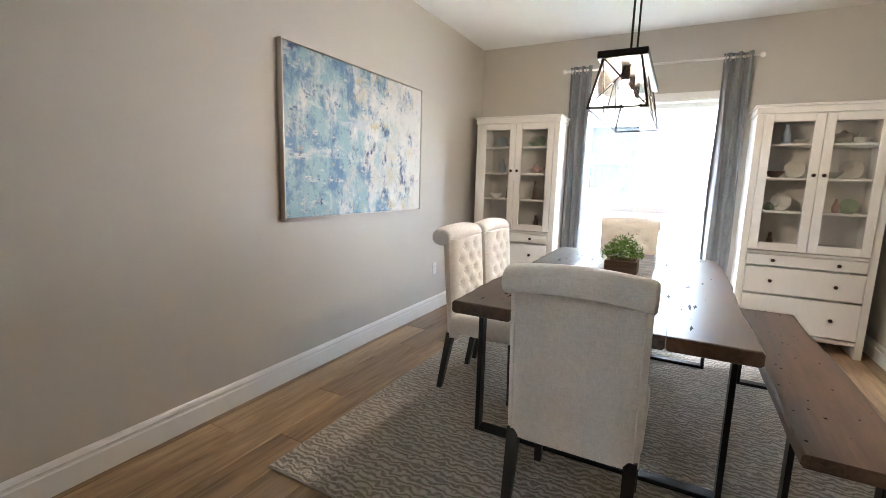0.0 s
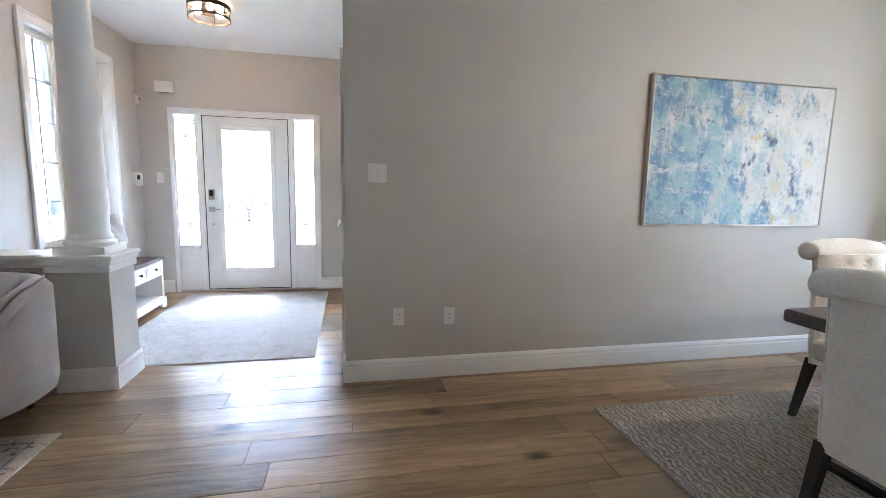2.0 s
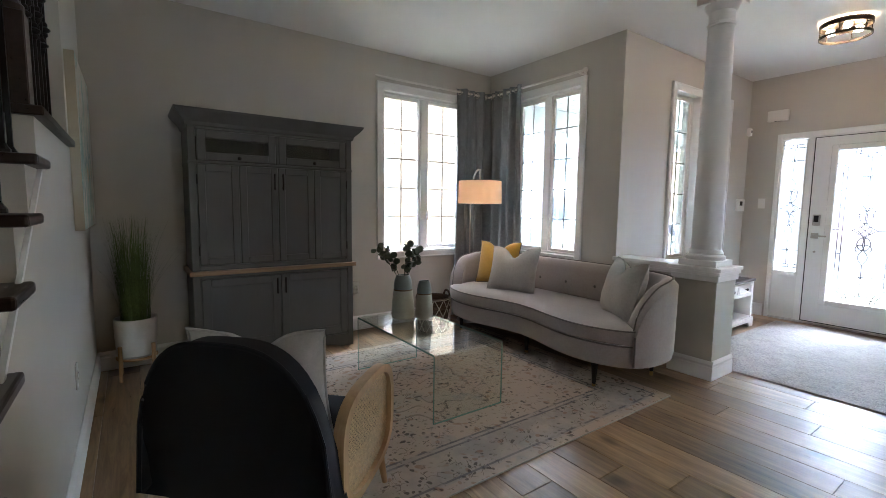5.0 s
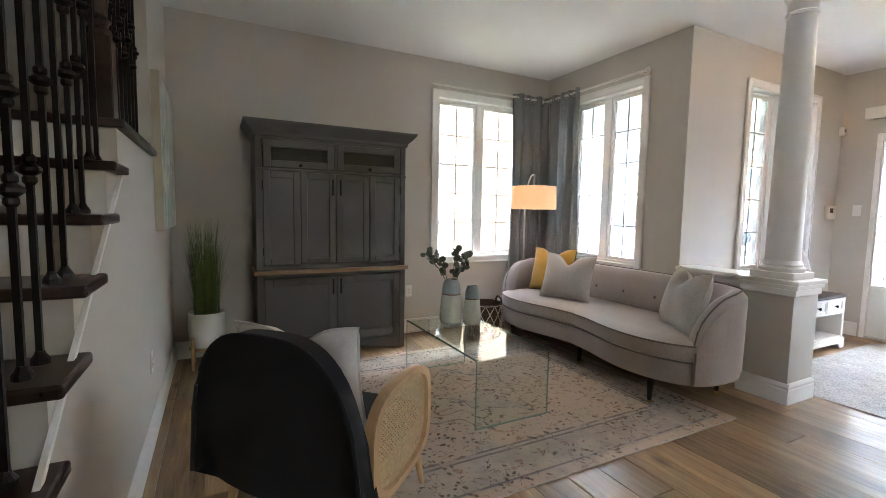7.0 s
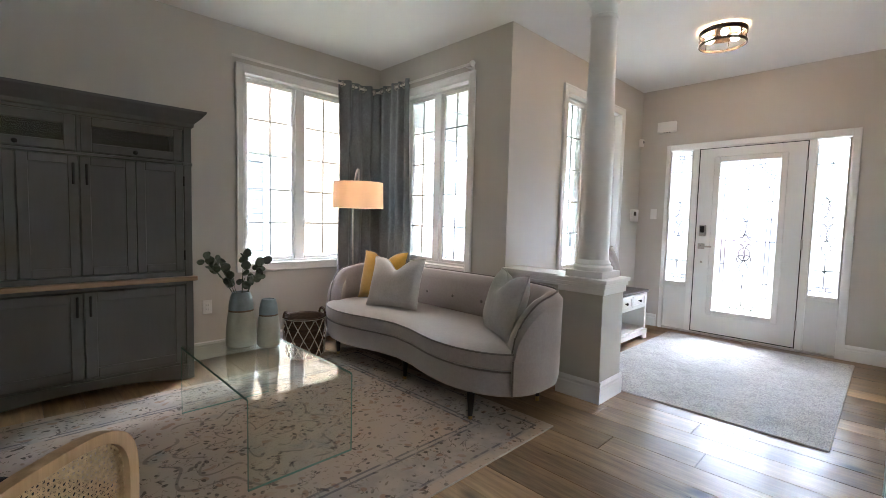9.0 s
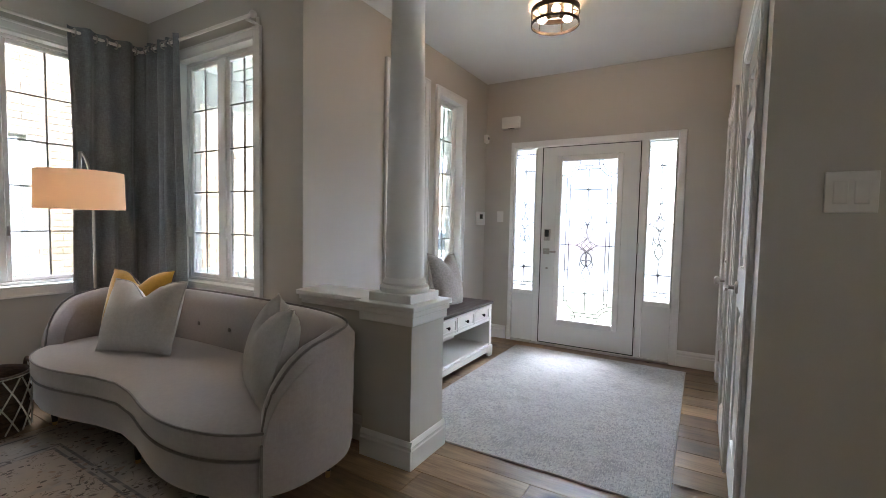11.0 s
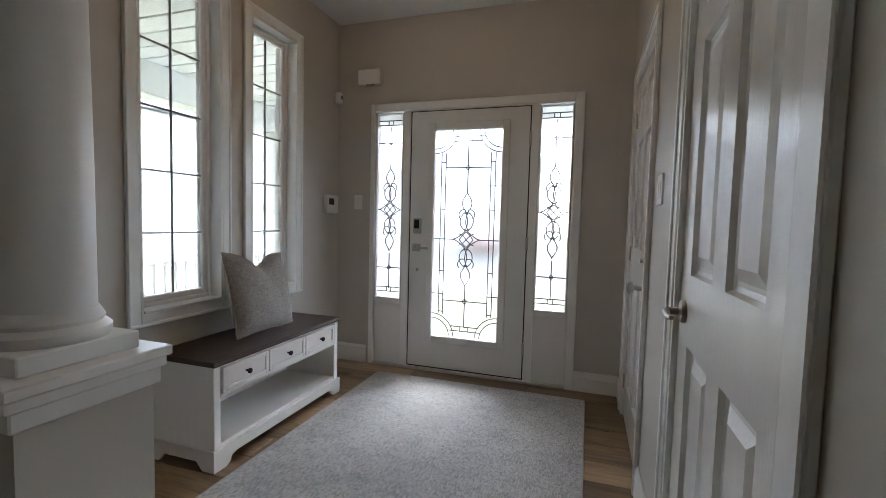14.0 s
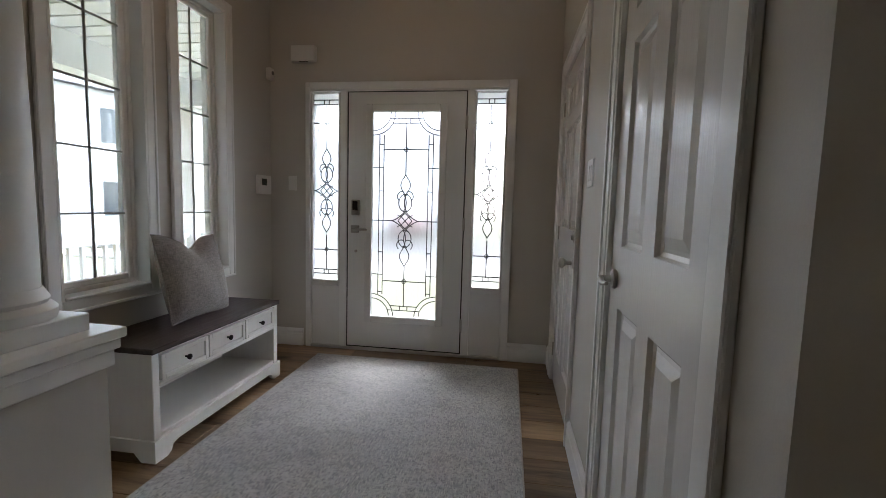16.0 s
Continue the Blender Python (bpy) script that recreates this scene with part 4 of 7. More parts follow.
# ---- shared shapes for soft furnishings ----
def cushion(w, h, t, chop=0.0, n=18):
    """A filled pillow standing in the x-z plane, bottom edge at z = 0; chop: the dip pressed into its top edge."""
    bm = bmesh.new()
    sides = []
    for s in (1, -1):
        grid = []
        for i in range(n + 1):
            row = []
            for j in range(n + 1):
                u, v = -1 + 2 * i / n, -1 + 2 * j / n
                fu = (1 - abs(u) ** 2.6) * (1 - abs(v) ** 2.6)
                pin = 1 - 0.07 * (1 - v * v) * abs(u) ** 3
                pin2 = 1 - 0.07 * (1 - u * u) * abs(v) ** 3
                x, z = u * w / 2 * pin, v * h / 2 * pin2
                z -= chop * max(0, v) ** 1.5 * math.exp(-(u / 0.33) ** 2)
                y = s * t / 2 * max(fu, 0) ** 0.55 * (1 - 0.5 * (chop > 0) * max(0, v) ** 2 * math.exp(-(u / 0.35) ** 2))
                y += 0.004 * math.sin(7 * u + 3 * v) * fu
                if s < 0 and (i in (0, n) or j in (0, n)):
                    row.append(sides[0][i][j])
                else:
                    row.append(bm.verts.new((x, y, z + h / 2)))
            grid.append(row)
        sides.append(grid)
        for i in range(n):
            for j in range(n):
                f = (grid[i][j], grid[i + 1][j], grid[i + 1][j + 1], grid[i][j + 1])
                bm.faces.new(f if s < 0 else f[::-1])
    return bm


def pillow(name, m, w, h, t, chop, material, label, piping=None):
    th = thing(name, m, label, "pillow")
    part("cover", cushion(w, h, t, chop), material, th, "", True)
    n = 18
    edge = []
    for k in range(4 * n):
        q, r = divmod(k, n)
        u, v = [(-1 + 2 * r / n, -1), (1, -1 + 2 * r / n), (1 - 2 * r / n, 1), (-1, 1 - 2 * r / n)][q]
        x, z = u * w / 2 * (1 - 0.07 * (1 - v * v) * abs(u) ** 3), v * h / 2 * (1 - 0.07 * (1 - u * u) * abs(v) ** 3)
        z -= chop * max(0, v) ** 1.5 * math.exp(-(u / 0.33) ** 2)
        edge.append((x, 0, z + h / 2))
    part("piping", tube(edge, 0.005, 6, closed=True), piping or material, th, "", True)
    return th


def curtain(name, m, w, z0, z1, folds, material, label, amp=0.042):
    """A hanging panel with deep folds; local x along the rod."""
    th = thing(name, m, label, "curtain", "grey curtains")
    bm = bmesh.new()
    n, rows = folds * 12, 14
    grid = {}
    for s in (0, 1):
        for j in range(rows + 1):
            f = j / rows
            for i in range(n + 1):
                u = i / n
                a = amp * (0.75 + 0.45 * (1 - f)) * (0.8 + 0.2 * math.sin(5 * u + 2))
                x = (u - 0.5) * w * (1 + 0.10 * (1 - f) ** 2) + 0.006 * math.sin(9 * f + 11 * u)
                y = a * math.sin(2 * math.pi * folds * u + 0.35 * math.sin(3 * f)) + 0.012 * math.sin(13 * u + 4 * f)
                grid[s, i, j] = bm.verts.new((x, y + s * 0.004, z0 + (z1 - z0) * f))
    for s in (0, 1):
        for j in range(rows):
            for i in range(n):
                bm.faces.new((grid[s, i, j], grid[s, i + 1, j], grid[s, i + 1, j + 1], grid[s, i, j + 1]))
    for j in range(rows):
        for i in (0, n):
            bm.faces.new((grid[0, i, j], grid[1, i, j], grid[1, i, j + 1], grid[0, i, j + 1]))
    for i in range(n):
        for j in (0, rows):
            bm.faces.new((grid[0, i, j], grid[1, i, j], grid[1, i + 1, j], grid[0, i + 1, j]))
    part("panel", bm, material, th, "", True)
    for k in range(2 * folds):
        x = (((k + 0.5) / (2 * folds)) - 0.5) * w
        part("grommet", tube([(x, 0.026 * math.cos(q), z1 - 0.045 + 0.026 * math.sin(q)) for q in [2 * math.pi * i / 14 for i in range(14)]], 0.005, 6, closed=True), M_NICKEL, th, "", True)
    return th


def curtain_rod(m, length, label, ends=(True, True)):
    th = thing("curtain_rod", m, label, "curtain rod", "curtain rods")
    part("rod", tube([(-length / 2, 0, 0), (length / 2, 0, 0)], 0.011, 12), M_RODWHITE, th, "", True)
    for s, on in ((-1, ends[0]), (1, ends[1])):
        if on:
            part("finial", lathe([(0.011, 0), (0.02, 0.006), (0.024, 0.022), (0.016, 0.036), (0.0, 0.042)], 16, m=pose(s * length / 2, 0, 0, 0, 90 * s, 0)), M_RODWHITE, th, "", True)
            part("bracket", boxes((s * (length / 2 - 0.05) - 0.008, s * (length / 2 - 0.05) + 0.008, 0, 0.085, -0.02, -0.008), (s * (length / 2 - 0.05) - 0.014, s * (length / 2 - 0.05) + 0.014, 0.082, 0.088, -0.05, 0.03)), M_RODWHITE, th)
    return th


def cloth_mat(name, colour, scale=420.0, vary=0.16, rough=0.85, sheen=0.25, bump=0.35, blotch=0.10):
    """Woven cloth: crossing threads, slubs and a slow change of tone."""
    m = mat(name, colour, rough, vary=blotch, scale=5, bump=0, sheen=sheen, spec=0.25)
    n, l = m.node_tree.nodes, m.node_tree.links
    b = n["Principled BSDF"]
    tc = n.new("ShaderNodeTexCoord")
    out = []
    for st in ((1, 1, 0.12), (0.12, 0.12, 1)):
        mp = n.new("ShaderNodeMapping")
        mp.inputs["Scale"].default_value = st
        l.new(tc.outputs["Object"], mp.inputs["Vector"])
        nz = n.new("ShaderNodeTexNoise")
        nz.inputs["Scale"].default_value, nz.inputs["Detail"].default_value = scale, 2
        l.new(mp.outputs[0], nz.inputs["Vector"])
        out.append(nz.outputs["Fac"])
    ad = n.new("ShaderNodeMath")
    ad.operation = "ADD"
    l.new(out[0], ad.inputs[0])
    l.new(out[1], ad.inputs[1])
    mr = n.new("ShaderNodeMapRange")
    mr.inputs["From Min"].default_value, mr.inputs["From Max"].default_value = 0.65, 1.35
    mr.inputs["To Min"].default_value, mr.inputs["To Max"].default_value = 1 - vary, 1 + vary
    l.new(ad.outputs[0], mr.inputs["Value"])
    src = b.inputs["Base Color"].links[0].from_socket
    hsv = n.new("ShaderNodeHueSaturation")
    l.new(mr.outputs[0], hsv.inputs["Value"])
    l.new(src, hsv.inputs["Color"])
    l.new(hsv.outputs[0], b.inputs["Base Color"])
    bp = n.new("ShaderNodeBump")
    bp.inputs["Strength"].default_value, bp.inputs["Distance"].default_value = bump, 0.002
    l.new(ad.outputs[0], bp.inputs["Height"])
    l.new(bp.outputs[0], b.inputs["Normal"])
    return m


M_RODWHITE = mat("white_enamel_rod", (0.74, 0.72, 0.68), 0.35, vary=0.03)
M_LINEN = cloth_mat("beige_linen", (0.77, 0.735, 0.685), scale=380, vary=0.11, bump=0.4, blotch=0.06)
M_CURTAIN = cloth_mat("slate_grey_curtain", (0.19, 0.207, 0.222), scale=300, vary=0.22, sheen=0.35, blotch=0.12)
M_SOFA = cloth_mat("taupe_grey_velvet", (0.35, 0.312, 0.302), scale=260, vary=0.05, rough=0.7, sheen=0.8, bump=0.1, blotch=0.09)
M_SOFAPIPE = cloth_mat("taupe_piping", (0.17, 0.155, 0.15), scale=260, vary=0.05, sheen=0.5)
M_GREYPILLOW = cloth_mat("light_grey_weave", (0.52, 0.505, 0.49), scale=650, vary=0.08, bump=0.2)
M_YELLOW = cloth_mat("mustard_velvet", (0.52, 0.30, 0.035), scale=260, vary=0.08, sheen=0.7)
M_TAUPE = cloth_mat("heathered_taupe_weave", (0.30, 0.27, 0.25), scale=260, vary=0.28, blotch=0.2)
M_NAVY = cloth_mat("navy_velvet", (0.005, 0.006, 0.010), scale=260, vary=0.08, rough=0.85, sheen=0.06, bump=0.1)
M_CABW = mat("white_cabinet_paint", (0.80, 0.78, 0.745), 0.42, vary=0.025, scale=3, bump=0.05, bump_scale=70, stretch=(1, 1, 0.1))
M_CABIN = mat("cabinet_interior", (0.66, 0.63, 0.58), 0.6, vary=0.05)
M_KNOB = mat("dark_bronze", (0.045, 0.035, 0.03), 0.4, metal=0.7)
M_HUTCH = mat("grey_hutch_paint", (0.092, 0.092, 0.088), 0.5, vary=0.05, scale=3, bump=0.08, bump_scale=60, stretch=(1, 1, 0.1))
M_OAKTOP = wood_mat("oak_shelf", (0.19, 0.11, 0.06), (0.38, 0.25, 0.15), rough=0.45, per_object=0.05, along="X", knots=False)
M_TABLE = wood_mat("dark_walnut_plank", (0.010, 0.007, 0.005), (0.135, 0.085, 0.056), rough=0.33, per_object=0.3, ring=7.0)
M_BENCHW = wood_mat("walnut_bench", (0.030, 0.018, 0.012), (0.17, 0.10, 0.062), rough=0.46, per_object=0.1)
M_STEEL = mat("black_steel", (0.020, 0.021, 0.024), 0.38, metal=0.7, vary=0.15, rough_vary=0.1)
M_LEGW = wood_mat("black_brown_leg", (0.006, 0.005, 0.0045), (0.016, 0.013, 0.011), rough=0.4, knots=False, along="Z")
M_BRASS = mat("brushed_brass", (0.55, 0.36, 0.14), 0.3, metal=1.0)
M_CLEAR = glass_mat("clear_table_glass", (0.955, 0.985, 0.97), base=0.06, edge=0.9)
M_GREENEDGE = mat("glass_edge_green", (0.20, 0.33, 0.29), 0.1, vary=0.1)
M_OAKL = wood_mat("blond_oak", (0.40, 0.24, 0.11), (0.60, 0.40, 0.22), rough=0.4, per_object=0.05, along="Z", knots=False)
M_CANE = mat("woven_cane", (0.55, 0.40, 0.22), 0.6, vary=0.2, scale=60)
M_LEAF = mat("eucalyptus_leaf", (0.115, 0.145, 0.10), 0.5, vary=0.35, scale=12, per_object=0.3)
M_GRASSB = mat("grass_blade_green", (0.125, 0.195, 0.05), 0.55, vary=0.5, scale=6, per_object=0.3)
M_HERB = mat("artificial_herb_green", (0.10, 0.20, 0.025), 0.55, vary=0.5, scale=20)
M_WHITEPOT = mat("white_ceramic", (0.72, 0.71, 0.69), 0.35, vary=0.04)


# ---- dining room ----
def dining_chair(m, label):
    """Roll-back upholstered chair; local +y is its front."""
    th = thing("dining_chair", m, label, "chair", "chairs round the table")
    w, d = 0.235, 0.24
    # seat
    bm = boxes((-w, w, -0.20, 0.25, 0.365, 0.49), bevel=0.035, seg=3)
    part("seat", bm, M_LINEN, th, "", True)
    # backrest: a leaning slab with tufts on its front
    bm = bmesh.new()
    nx, nz = 30, 34
    studs = [((q - (1 if r % 2 else 0.5)) * 0.135, z) for r, z in enumerate((0.585, 0.66, 0.735, 0.81, 0.885)) for q in range(3 if r % 2 else 2)]
    rows = []
    for j in range(nz + 1):
        v = j / nz
        z = 0.345 + 0.595 * v
        lean = -0.215 - 0.045 * v
        front, back = [], []
        for i in range(nx + 1):
            u = -1 + 2 * i / nx
            x = u * (w - 0.004)
            tuft = 0.0
            for sx_, sz_ in studs:
                tuft -= 0.026 * math.exp(-((x - sx_) ** 2 + (z - sz_) ** 2) / 0.0007)
            if v > 0.3:
                pl_ = min(abs(math.sin(math.pi * (x / 0.135 + (z - 0.66) / 0.15))), abs(math.sin(math.pi * (x / 0.135 - (z - 0.66) / 0.15))))
                tuft -= 0.006 * max(0.0, 1 - pl_ / 0.3) * min(1, (v - 0.3) / 0.1)
            e = (1 - abs(u) ** 8)
            front.append(bm.verts.new((x, lean + 0.085 * (0.55 + 0.45 * e) + tuft * e, z)))
            back.append(bm.verts.new((x, lean - 0.004 + 0.03 * (1 - e), z)))
        rows.append(front + back[::-1])
    k = len(rows[0])
    for a, b in zip(rows, rows[1:]):
        for i in range(k):
            bm.faces.new((a[i], a[(i + 1) % k], b[(i + 1) % k], b[i]))
    bm.faces.new(rows[0][::-1])
    bm.faces.new(rows[-1])
    back = part("backrest", bm, M_LINEN, th, "", True)
    # rolled top
    bm = bmesh.new()
    prof = [(-0.262 + 0.062 * math.cos(radians(a)), 0.95 + 0.052 * math.sin(radians(a))) for a in range(0, 360, 24)]
    hoops = []
    for k in range(11):
        u = -1 + 0.2 * k
        hoops.append([bm.verts.new((u * (w + 0.006), y, z + 0.020 * (1 - u * u))) for y, z in prof])
    for ra, rb in zip(hoops, hoops[1:]):
        for i in range(len(prof)):
            bm.faces.new((ra[i], ra[(i + 1) % len(prof)], rb[(i + 1) % len(prof)], rb[i]))
    fa, fb = bm.faces.new(hoops[0]), bm.faces.new(hoops[-1][::-1])
    bmesh.ops.bevel(bm, geom=list(fa.edges) + list(fb.edges), offset=0.014, segments=3, affect="EDGES", profile=0.5)
    part("scroll_top", bm, M_LINEN, th, "", True)
    for s in (-1, 1):
        part("welt", tube([(s * 0.2125, -0.204, 0.35), (s * 0.2125, -0.2277, 0.65), (s * 0.2125, -0.2478, 0.905)], 0.0045, 6), M_LINEN, th, "", True)
    for x, z in studs:
            part("tuft_button", lathe([(0.0, -0.003), (0.010, -0.002), (0.012, 0.002), (0.008, 0.006), (0.0, 0.007)], 10, m=pose(x, -0.154 - 0.045 * (z - 0.37) / 0.57, z, -90, 0, 0)), M_LINEN, back, "", True)
    for x, y, sx, sy in ((-0.205, 0.205, 0, 0), (0.205, 0.205, 0, 0), (-0.205, -0.19, 0, -0.07), (0.205, -0.19, 0, -0.07)):
        bm = bmesh.new()
        ring0 = [bm.verts.new((x + sx + a * 0.015, y + sy + b * 0.015, 0.002)) for a, b in ((-1, -1), (1, -1), (1, 1), (-1, 1))]
        ring1 = [bm.verts.new((x + a * 0.022, y + b * 0.022, 0.37)) for a, b in ((-1, -1), (1, -1), (1, 1), (-1, 1))]
        for i in range(4):
            bm.faces.new((ring0[i], ring0[(i + 1) % 4], ring1[(i + 1) % 4], ring1[i]))
        bm.faces.new(ring0[::-1])
        bm.faces.new(ring1)
        part("leg", bm, M_LEGW, th)
    return th


RUGZ = 0.010
c1 = dining_chair(pose(-0.19, 1.745, RUGZ), "beige linen roll-back dining chair at the table's near end")
for x, y, r, lb in ((-0.89, 2.57, -90, "tufted beige roll-back dining chair beside the painting wall"), (-0.89, 3.11, -90, "tufted beige roll-back dining chair beside the painting wall"), (-0.29, 3.98, 180, "tufted beige roll-back dining chair before the window")):
    c = copy_thing(c1, pose(x, y, RUGZ, 0, 0, r))
    c["label"] = lb

# table of live-edge planks on steel frames
tb = thing("dining_table", pose(-0.21, 2.84, RUGZ), "dark reclaimed-wood dining table on black steel frames", "table")
TY = 1.06
rng = random.Random(3)
xs = [-0.585, -0.30, -0.02, 0.29, 0.585]
for i in range(4):
    bm = bmesh.new()
    n = 36
    a = xs[i] + (0.0004 if i else 0)
    b = xs[i + 1] - (0.0004 if i < 3 else 0)
    loops = []
    for k in range(n + 1):
        y = -TY + 2 * TY * k / n
        la = a + (0.008 * math.sin(5 * y + 1) + 0.005 * rng.uniform(-1, 1) if i == 0 else 0)
        lb_ = b + (0.008 * math.sin(4 * y) + 0.005 * rng.uniform(-1, 1) if i == 3 else 0)
        rb = 0.010
        loops.append([bm.verts.new(p) for p in ((la + rb, y, 0.692), (la, y, 0.692 + rb), (la, y, 0.7492 - rb * (i == 0)), (la + 0.0008 + rb * (i == 0), y, 0.75), (lb_ - 0.0008 - rb * (i == 3), y, 0.75), (lb_, y, 0.7492 - rb * (i == 3)), (lb_, y, 0.692 + rb), (lb_ - rb, y, 0.692))])
    for p, q in zip(loops, loops[1:]):
        for k in range(8):
            bm.faces.new((p[k], p[(k + 1) % 8], q[(k + 1) % 8], q[k]))
    fa, fb = bm.faces.new(loops[0][::-1]), bm.faces.new(loops[-1])
    bmesh.ops.bevel(bm, geom=list(fa.edges) + list(fb.edges), offset=0.006, segments=2, affect="EDGES", profile=0.5)
    part("tabletop_plank", bm, M_TABLE, tb)
# splits and worm holes filled dark
bm = bmesh.new()
M_FILL = mat("dark_filler", (0.006, 0.005, 0.004), 0.75, spec=0.15)
for k in range(80):
    x, y = rng.uniform(-0.5, 0.5), rng.uniform(-1.0, 1.0)
    ln, wd = rng.uniform(0.01, 0.07), rng.uniform(0.003, 0.008)
    pts = [(x + ln * math.cos(q) * 0.14 * rng.uniform(0.6, 1.2), y + (ln if rng.random() < 0.5 else wd * 2) * math.sin(q) * rng.uniform(0.6, 1.2)) for q in [2 * math.pi * i / 9 for i in range(9)]]
    bm.faces.new([bm.verts.new((px, py, 0.7506)) for px, py in pts])
tagged(part("knot_filling", bm, M_FILL, tb), kind="stuff")
def u_frame(parent, y, x0, x1, z1, w=0.058, t=0.011):
    f = part("leg_frame", boxes((x0, x0 + t * 2, y - w / 2, y + w / 2, 0.0, z1), (x1 - t * 2, x1, y - w / 2, y + w / 2, 0.0, z1), (x0 + t * 2, x1 - t * 2, y - w / 2, y + w / 2, 0.0, t * 2), (x0 + t * 2, x1 - t * 2, y - w / 2, y + w / 2, z1 - t * 2, z1), bevel=0.003), M_STEEL, parent)
    return f
u_frame(tb, -0.78, -0.55, 0.55, 0.692)
u_frame(tb, 0.78, -0.55, 0.55, 0.692)

bn = thing("dining_bench", pose(0.667, 2.745, RUGZ), "reclaimed dark wood bench on black steel frames", "bench")
bm = bmesh.new()
n = 40
loops = []
for k in range(n + 1):
    y = -1.0 + 2.0 * k / n
    la, lb_ = -0.168 + 0.005 * math.sin(3 * y) + 0.002 * math.sin(9 * y), 0.168 + 0.008 * math.sin(5 * y + 2)
    loops.append([bm.verts.new(p) for p in ((la + 0.012, y, 0.402), (la, y, 0.415), (la + 0.002, y, 0.442), (la + 0.012, y, 0.45), (lb_ - 0.012, y, 0.45), (lb_, y, 0.44), (lb_ - 0.002, y, 0.412), (lb_ - 0.012, y, 0.402))])
for p, q in zip(loops, loops[1:]):
    for k in range(8):
        bm.faces.new((p[k], p[(k + 1) % 8], q[(k + 1) % 8], q[k]))
bm.faces.new(loops[0][::-1])
bm.faces.new(loops[-1])
part("seat_plank", bm, M_BENCHW, bn)
bm = bmesh.new()
for k in range(40):
    x, y, r = rng.uniform(-0.145, 0.145), rng.uniform(-0.95, 0.95), rng.uniform(0.002, 0.007)
    bm.faces.new([bm.verts.new((x + r * math.cos(q) * rng.uniform(0.6, 1.3), y + 1.4 * r * math.sin(q) * rng.uniform(0.6, 1.3), 0.4506)) for q in [2 * math.pi * i / 8 for i in range(8)]])
tagged(part("worm_holes", bm, M_FILL, bn), kind="stuff")
u_frame(bn, -0.72, -0.145, 0.145, 0.402, 0.06, 0.010)
u_frame(bn, 0.72, -0.145, 0.145, 0.402, 0.06, 0.010)

# runner and planter
M_RUNNER = cloth_mat("striped_runner", (0.33, 0.30, 0.26), scale=90, vary=0.5, bump=0.8)
bm = bmesh.new()
n = 40
g = [[bm.verts.new((x, -0.75 + 1.5 * k / n, 0.003 + 0.004 * (1 + math.sin(k * 1.9 + x * 9)) * 0.5)) for x in (-0.17, -0.08, 0.0, 0.08, 0.17)] for k in range(n + 1)]
for p, q in zip(g, g[1:]):
    for k in range(4):
        bm.faces.new((p[k], p[k + 1], q[k + 1], q[k]))
bmesh.ops.solidify(bm, geom=bm.faces[:], thickness=0.0015)
rn = tagged(part("table_runner", bm, M_RUNNER), "rumpled beige woven table runner on the dining table", "table runner")
rn.location = (-0.20, 2.86, RUGZ + 0.7512)
M_CRATE = wood_mat("weathered_crate_wood", (0.10, 0.065, 0.045), (0.25, 0.18, 0.13), rough=0.7, per_object=0.1, along="X", knots=False)
pl = thing("herb_planter", pose(-0.20, 2.90, RUGZ + 0.760), "green artificial herbs in a weathered wooden box", "planter")
part("planter_box", boxes((-0.09, 0.09, -0.09, -0.078, 0, 0.085), (-0.09, 0.09, 0.078, 0.09, 0, 0.085), (-0.09, -0.078, -0.078, 0.078, 0, 0.085), (0.078, 0.09, -0.078, 0.078, 0, 0.085), (-0.078, 0.078, -0.078, 0.078, 0.0, 0.06), bevel=0.002), M_CRATE, pl)
bm = bmesh.new()
for k in range(900):
    a, r = rng.uniform(0, 6.28), rng.uniform(0, 1) ** 0.6
    h = 0.16 * (1 - 0.55 * r * r) * rng.uniform(0.65, 1.05)
    p = Vector((0.115 * r * math.cos(a), 0.115 * r * math.sin(a), 0.075 + h * rng.uniform(0.25, 1)))
    d = Vector((rng.uniform(-1, 1), rng.uniform(-1, 1), rng.uniform(0.1, 1.3))).normalized() * rng.uniform(0.014, 0.028)
    sd = d.cross(Vector((rng.uniform(-1, 1), rng.uniform(-1, 1), 0.2))).normalized() * 0.0045
    bm.faces.new([bm.verts.new(q) for q in (p, p + d * 0.5 + sd, p + d, p + d * 0.5 - sd)])
tagged(part("foliage", bm, M_HERB, pl, "bright green small-leaved foliage"), kind="stuff")

